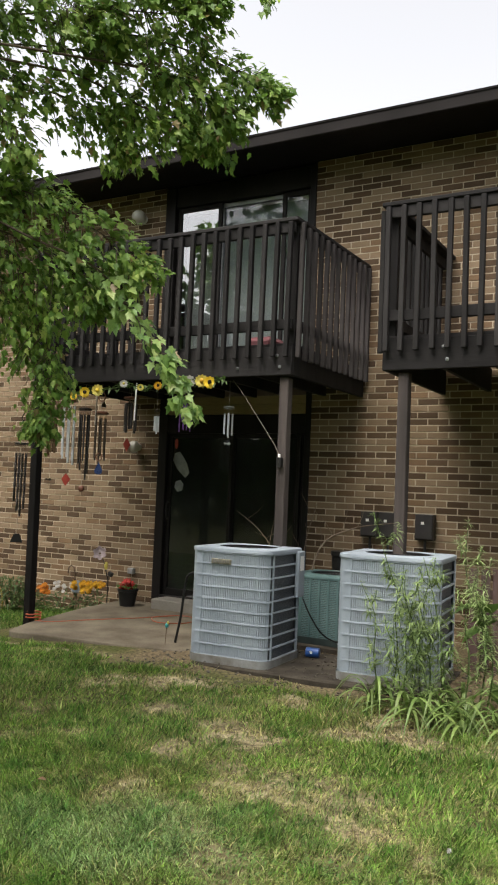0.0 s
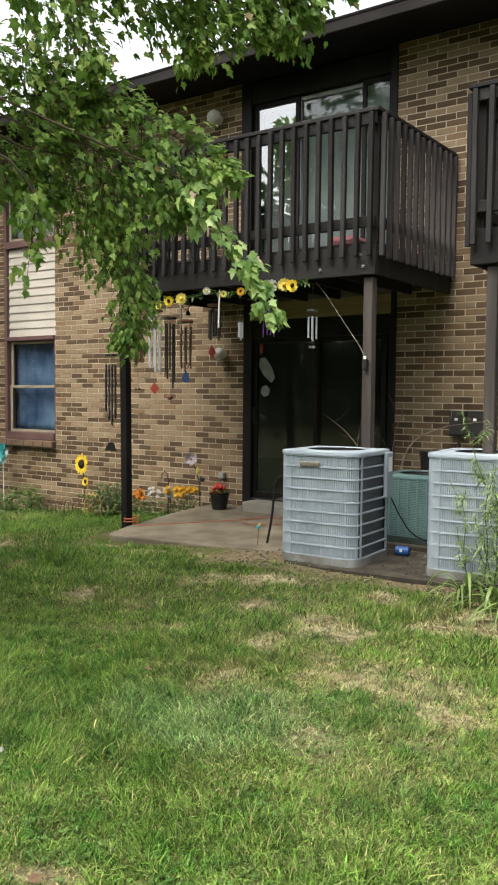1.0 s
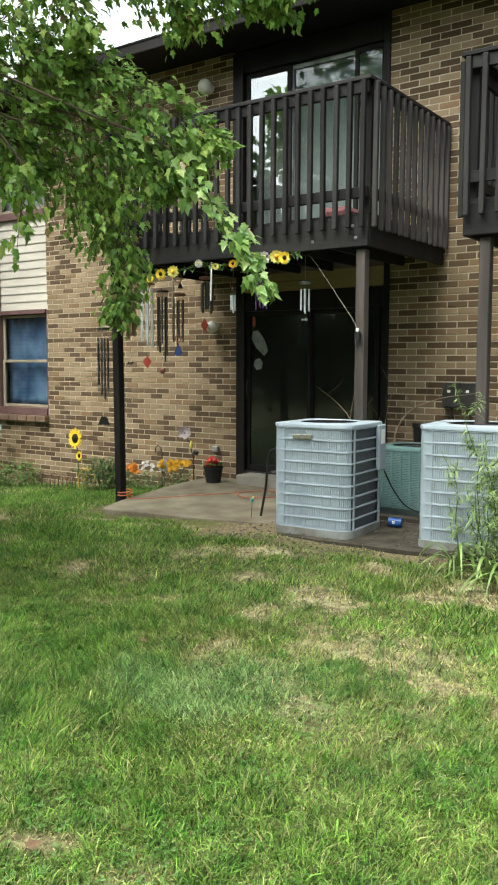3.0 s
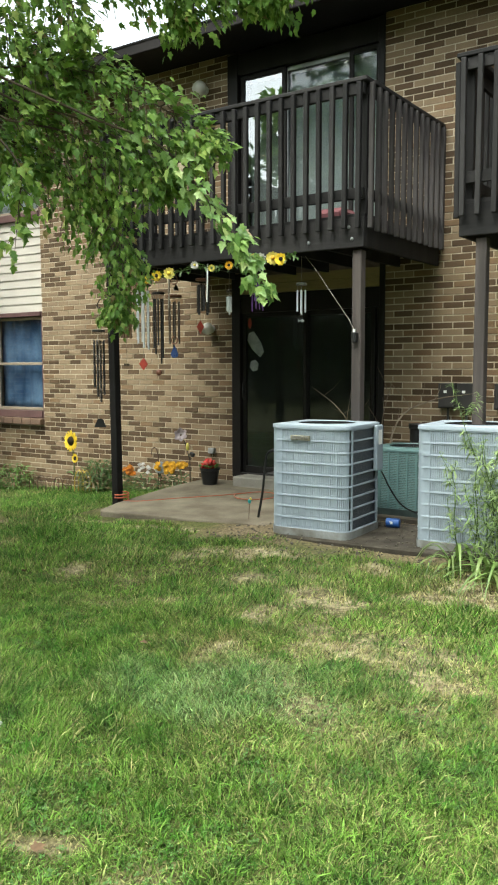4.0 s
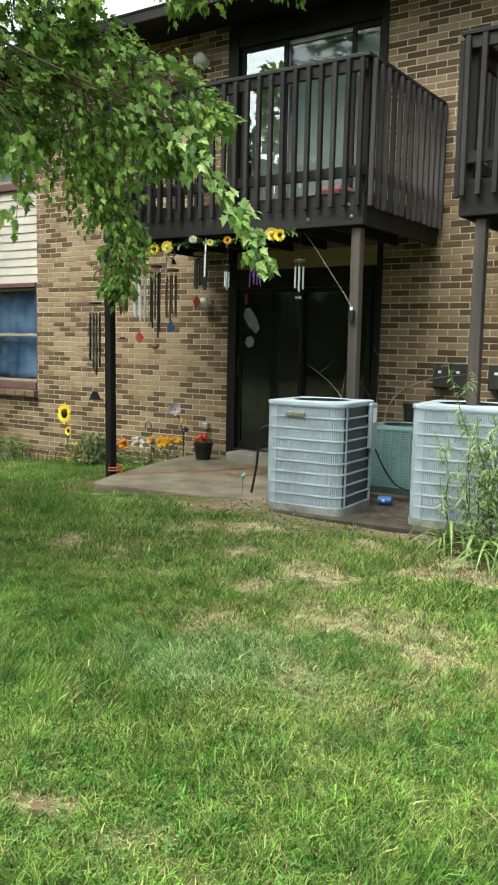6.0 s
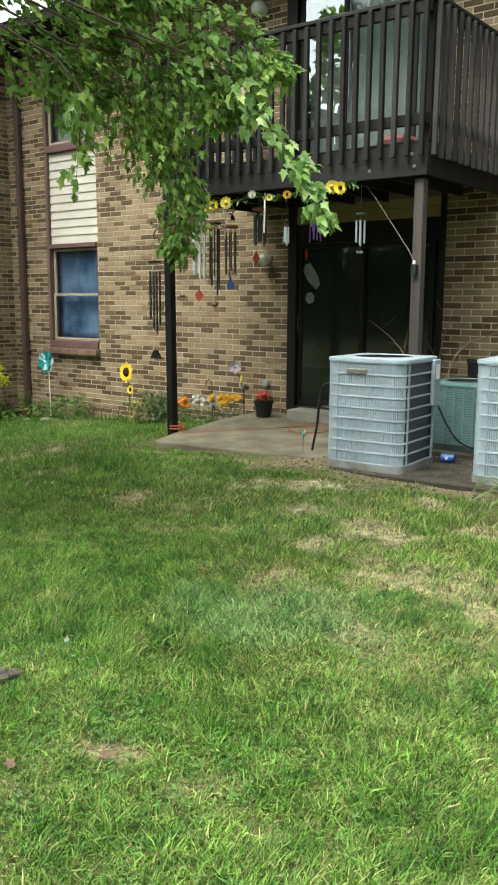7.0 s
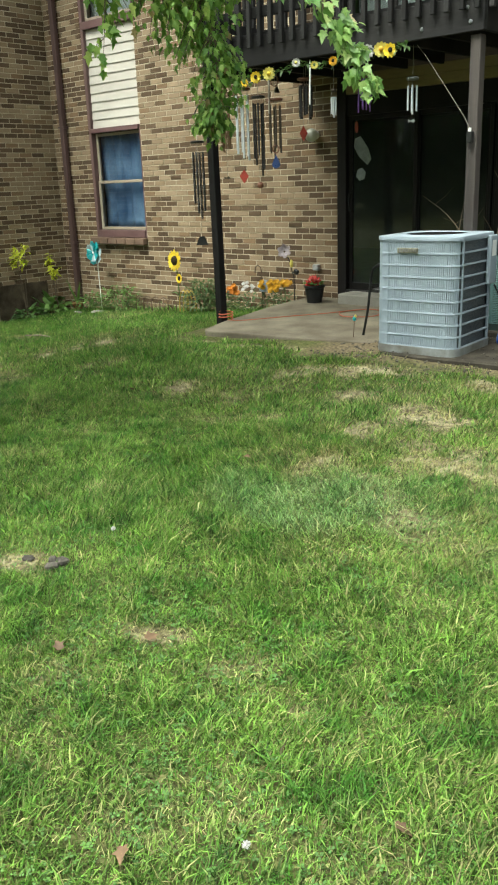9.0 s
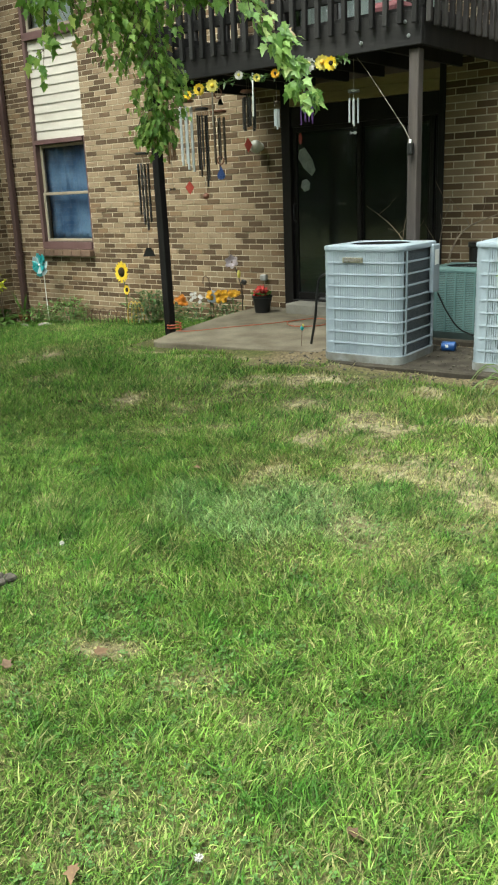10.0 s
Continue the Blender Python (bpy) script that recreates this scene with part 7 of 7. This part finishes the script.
part("stems", Geo().tube([(0, 0, -0.02), (0.05, 0, 0.4), (0.0, -0.03, 0.8)], 0.006, 5), M_stem, bl)

# ---- litter on the lawn ----
for i, (x, y, s) in enumerate(((3.82, -6.35, 0.055), (3.64, -6.57, 0.05), (2.92, -4.81, 0.045), (4.48, -7.0, 0.05), (4.93, -6.55, 0.045), (1.2, -4.2, 0.05), (4.3, -5.2, 0.035), (4.9, -6.9, 0.045))):
    t = new("dry_leaf", fast_mesh("dry_leaf", LV * s, LF, M_dryleaf))
    t.matrix_basis = pose(x, y, gz(x, y) + 0.035, 25 * math.sin(i), 20 * math.cos(2 * i), 73 * i)
    tagged(t, "curled brown fallen leaf on the grass", "leaf", "fallen leaves")
for i, (x, y) in enumerate(((3.068, -5.879), (4.708, -6.831), (4.80, -4.5))):
    c = thing("clover_flower", (x, y, gz(x, y)), "white clover flower head in the grass", "clover", "clover flowers")
    part("stalk", Geo().tube([(0, 0, 0), (0.005, 0, 0.05)], 0.0015, 5), M_stem, c)
    hd = Geo()
    for k in range(26):
        a, e = 2.4 * k, -0.5 + 2.0 * k / 26
        d = Vector((math.cos(a) * math.cos(e), math.sin(a) * math.cos(e), math.sin(e)))
        petals(hd, Vector((0.005, 0, 0.048)) + d * 0.003, d, 2, 0.0, 0.008, 0.003, 0.006, 1, 0.8)
    part("head", hd, M_whitepetal, c)
st = thing("flat_stone", (3.05, -6.21, gz(3.05, -6.21)), "broken grey stone sunk in the lawn", "stone")
sg = random.Random(6)
for i in range(5):
    part("chip", Geo().box((sg.uniform(-0.10, 0.10), sg.uniform(-0.06, 0.06), 0.008), (sg.uniform(0.03, 0.065), sg.uniform(0.025, 0.045), 0.03), 0.01, pose(0, 0, 0, sg.uniform(-8, 8), sg.uniform(-8, 8), sg.uniform(0, 180))), M_stone, st)
for i in range(9):
    x, y, a, ln = rg.uniform(1.2, 3.1), rg.uniform(-2.75, -2.35), rg.uniform(-1.5, 1.5), rg.uniform(0.06, 0.18)
    t = new("fallen_twig", Geo().tube([(0, 0, 0.012), (ln / 2, 0.01, 0.02), (ln, 0.0, 0.012)], [0.004, 0.0035, 0.002], 5).mesh("fallen_twig", M_deadtwig))
    t.matrix_basis = pose(x, y, gz(x, y), 0, 0, math.degrees(a))
    tagged(t, "dry fallen twig on the bare earth", "twig", "fallen twigs")
stick = new("fallen_twig", Geo().tube([(0, 0, 0.03), (0.22, 0.03, 0.045), (0.5, 0.02, 0.03)], [0.008, 0.007, 0.004], 6).mesh("fallen_twig", M_deadtwig))
stick.matrix_basis = pose(-2.45, -2.68, gz(-2.3, -2.65), 0, 0, 8)
tagged(stick, "pale bare stick on the dry grass", "twig", "fallen twigs")
for x, y, w in ((-4.25, -0.62, 0.10), (-3.85, -0.55, 0.12), (-4.85, -0.95, 0.11)):
    t = new("edging_stone", Geo().ball((0, 0, 0.015), w, 9, 6, (1, 0.6, 0.35)).mesh("edging_stone", M_step, 50))
    t.matrix_basis = pose(x, y, gz(x, y), 4, 0, 40 * x)
    tagged(t, "pale flat stone at the edge of the flower bed", "stone", "edging stones")
pole = thing("garden_stake", (-5.19, -1.33, gz(-5.19, -1.33)), "thin tan stake leaning on the wing wall", "stake")
part("stake", Geo().tube([(0, 0, -0.05), (-0.03, 0.0, 0.75)], 0.014, 7), M_deadtwig, pole, smooth=60)
rb = Geo()
for i in range(800):
    x, y, s = rg.uniform(1.4, 4.2), rg.uniform(-2.7, -0.9), rg.uniform(0.005, 0.018)
    on_pad = 1.98 < x < 3.96 and -2.28 + 0.07 * (x - 3) < y < -1.32
    rb.box((x, y, (-0.015 if on_pad else gz(x, y)) + s * 0.3), (s * 1.6, s, s * 0.7), s * 0.2, pose(0, 0, 0, rg.uniform(-20, 20), rg.uniform(-20, 20), rg.uniform(0, 180)))
part("litter", rb, M_stone, None, "small stones and crumbs of mulch on bare earth", category="gravel", kind="stuff")

# ---- bricks of the wall by the units, each its own piece ----
near_rng = random.Random(9)
for a, b, z in near_bricks:
    key = round(b - a, 4)
    if key not in brick_shapes:
        brick_shapes[key] = brick_mesh(b - a, C_BRICK - JOINT, 0.024, M_brick)
    o = new("brick", brick_shapes[key])
    o.parent = wall_south
    o.location = (a, 0.012 + near_rng.uniform(-0.0015, 0.0015), z)
for a, b, z in near_wing:
    key = round(b - a, 4)
    if key not in brick_shapes:
        brick_shapes[key] = brick_mesh(b - a, C_BRICK - JOINT, 0.024, M_brick)
    o = new("brick", brick_shapes[key])
    o.parent = wall_wing
    o.matrix_basis = pose(X_WING - 0.012 + near_rng.uniform(-0.0015, 0.0015), a, z, 0, 0, 90)
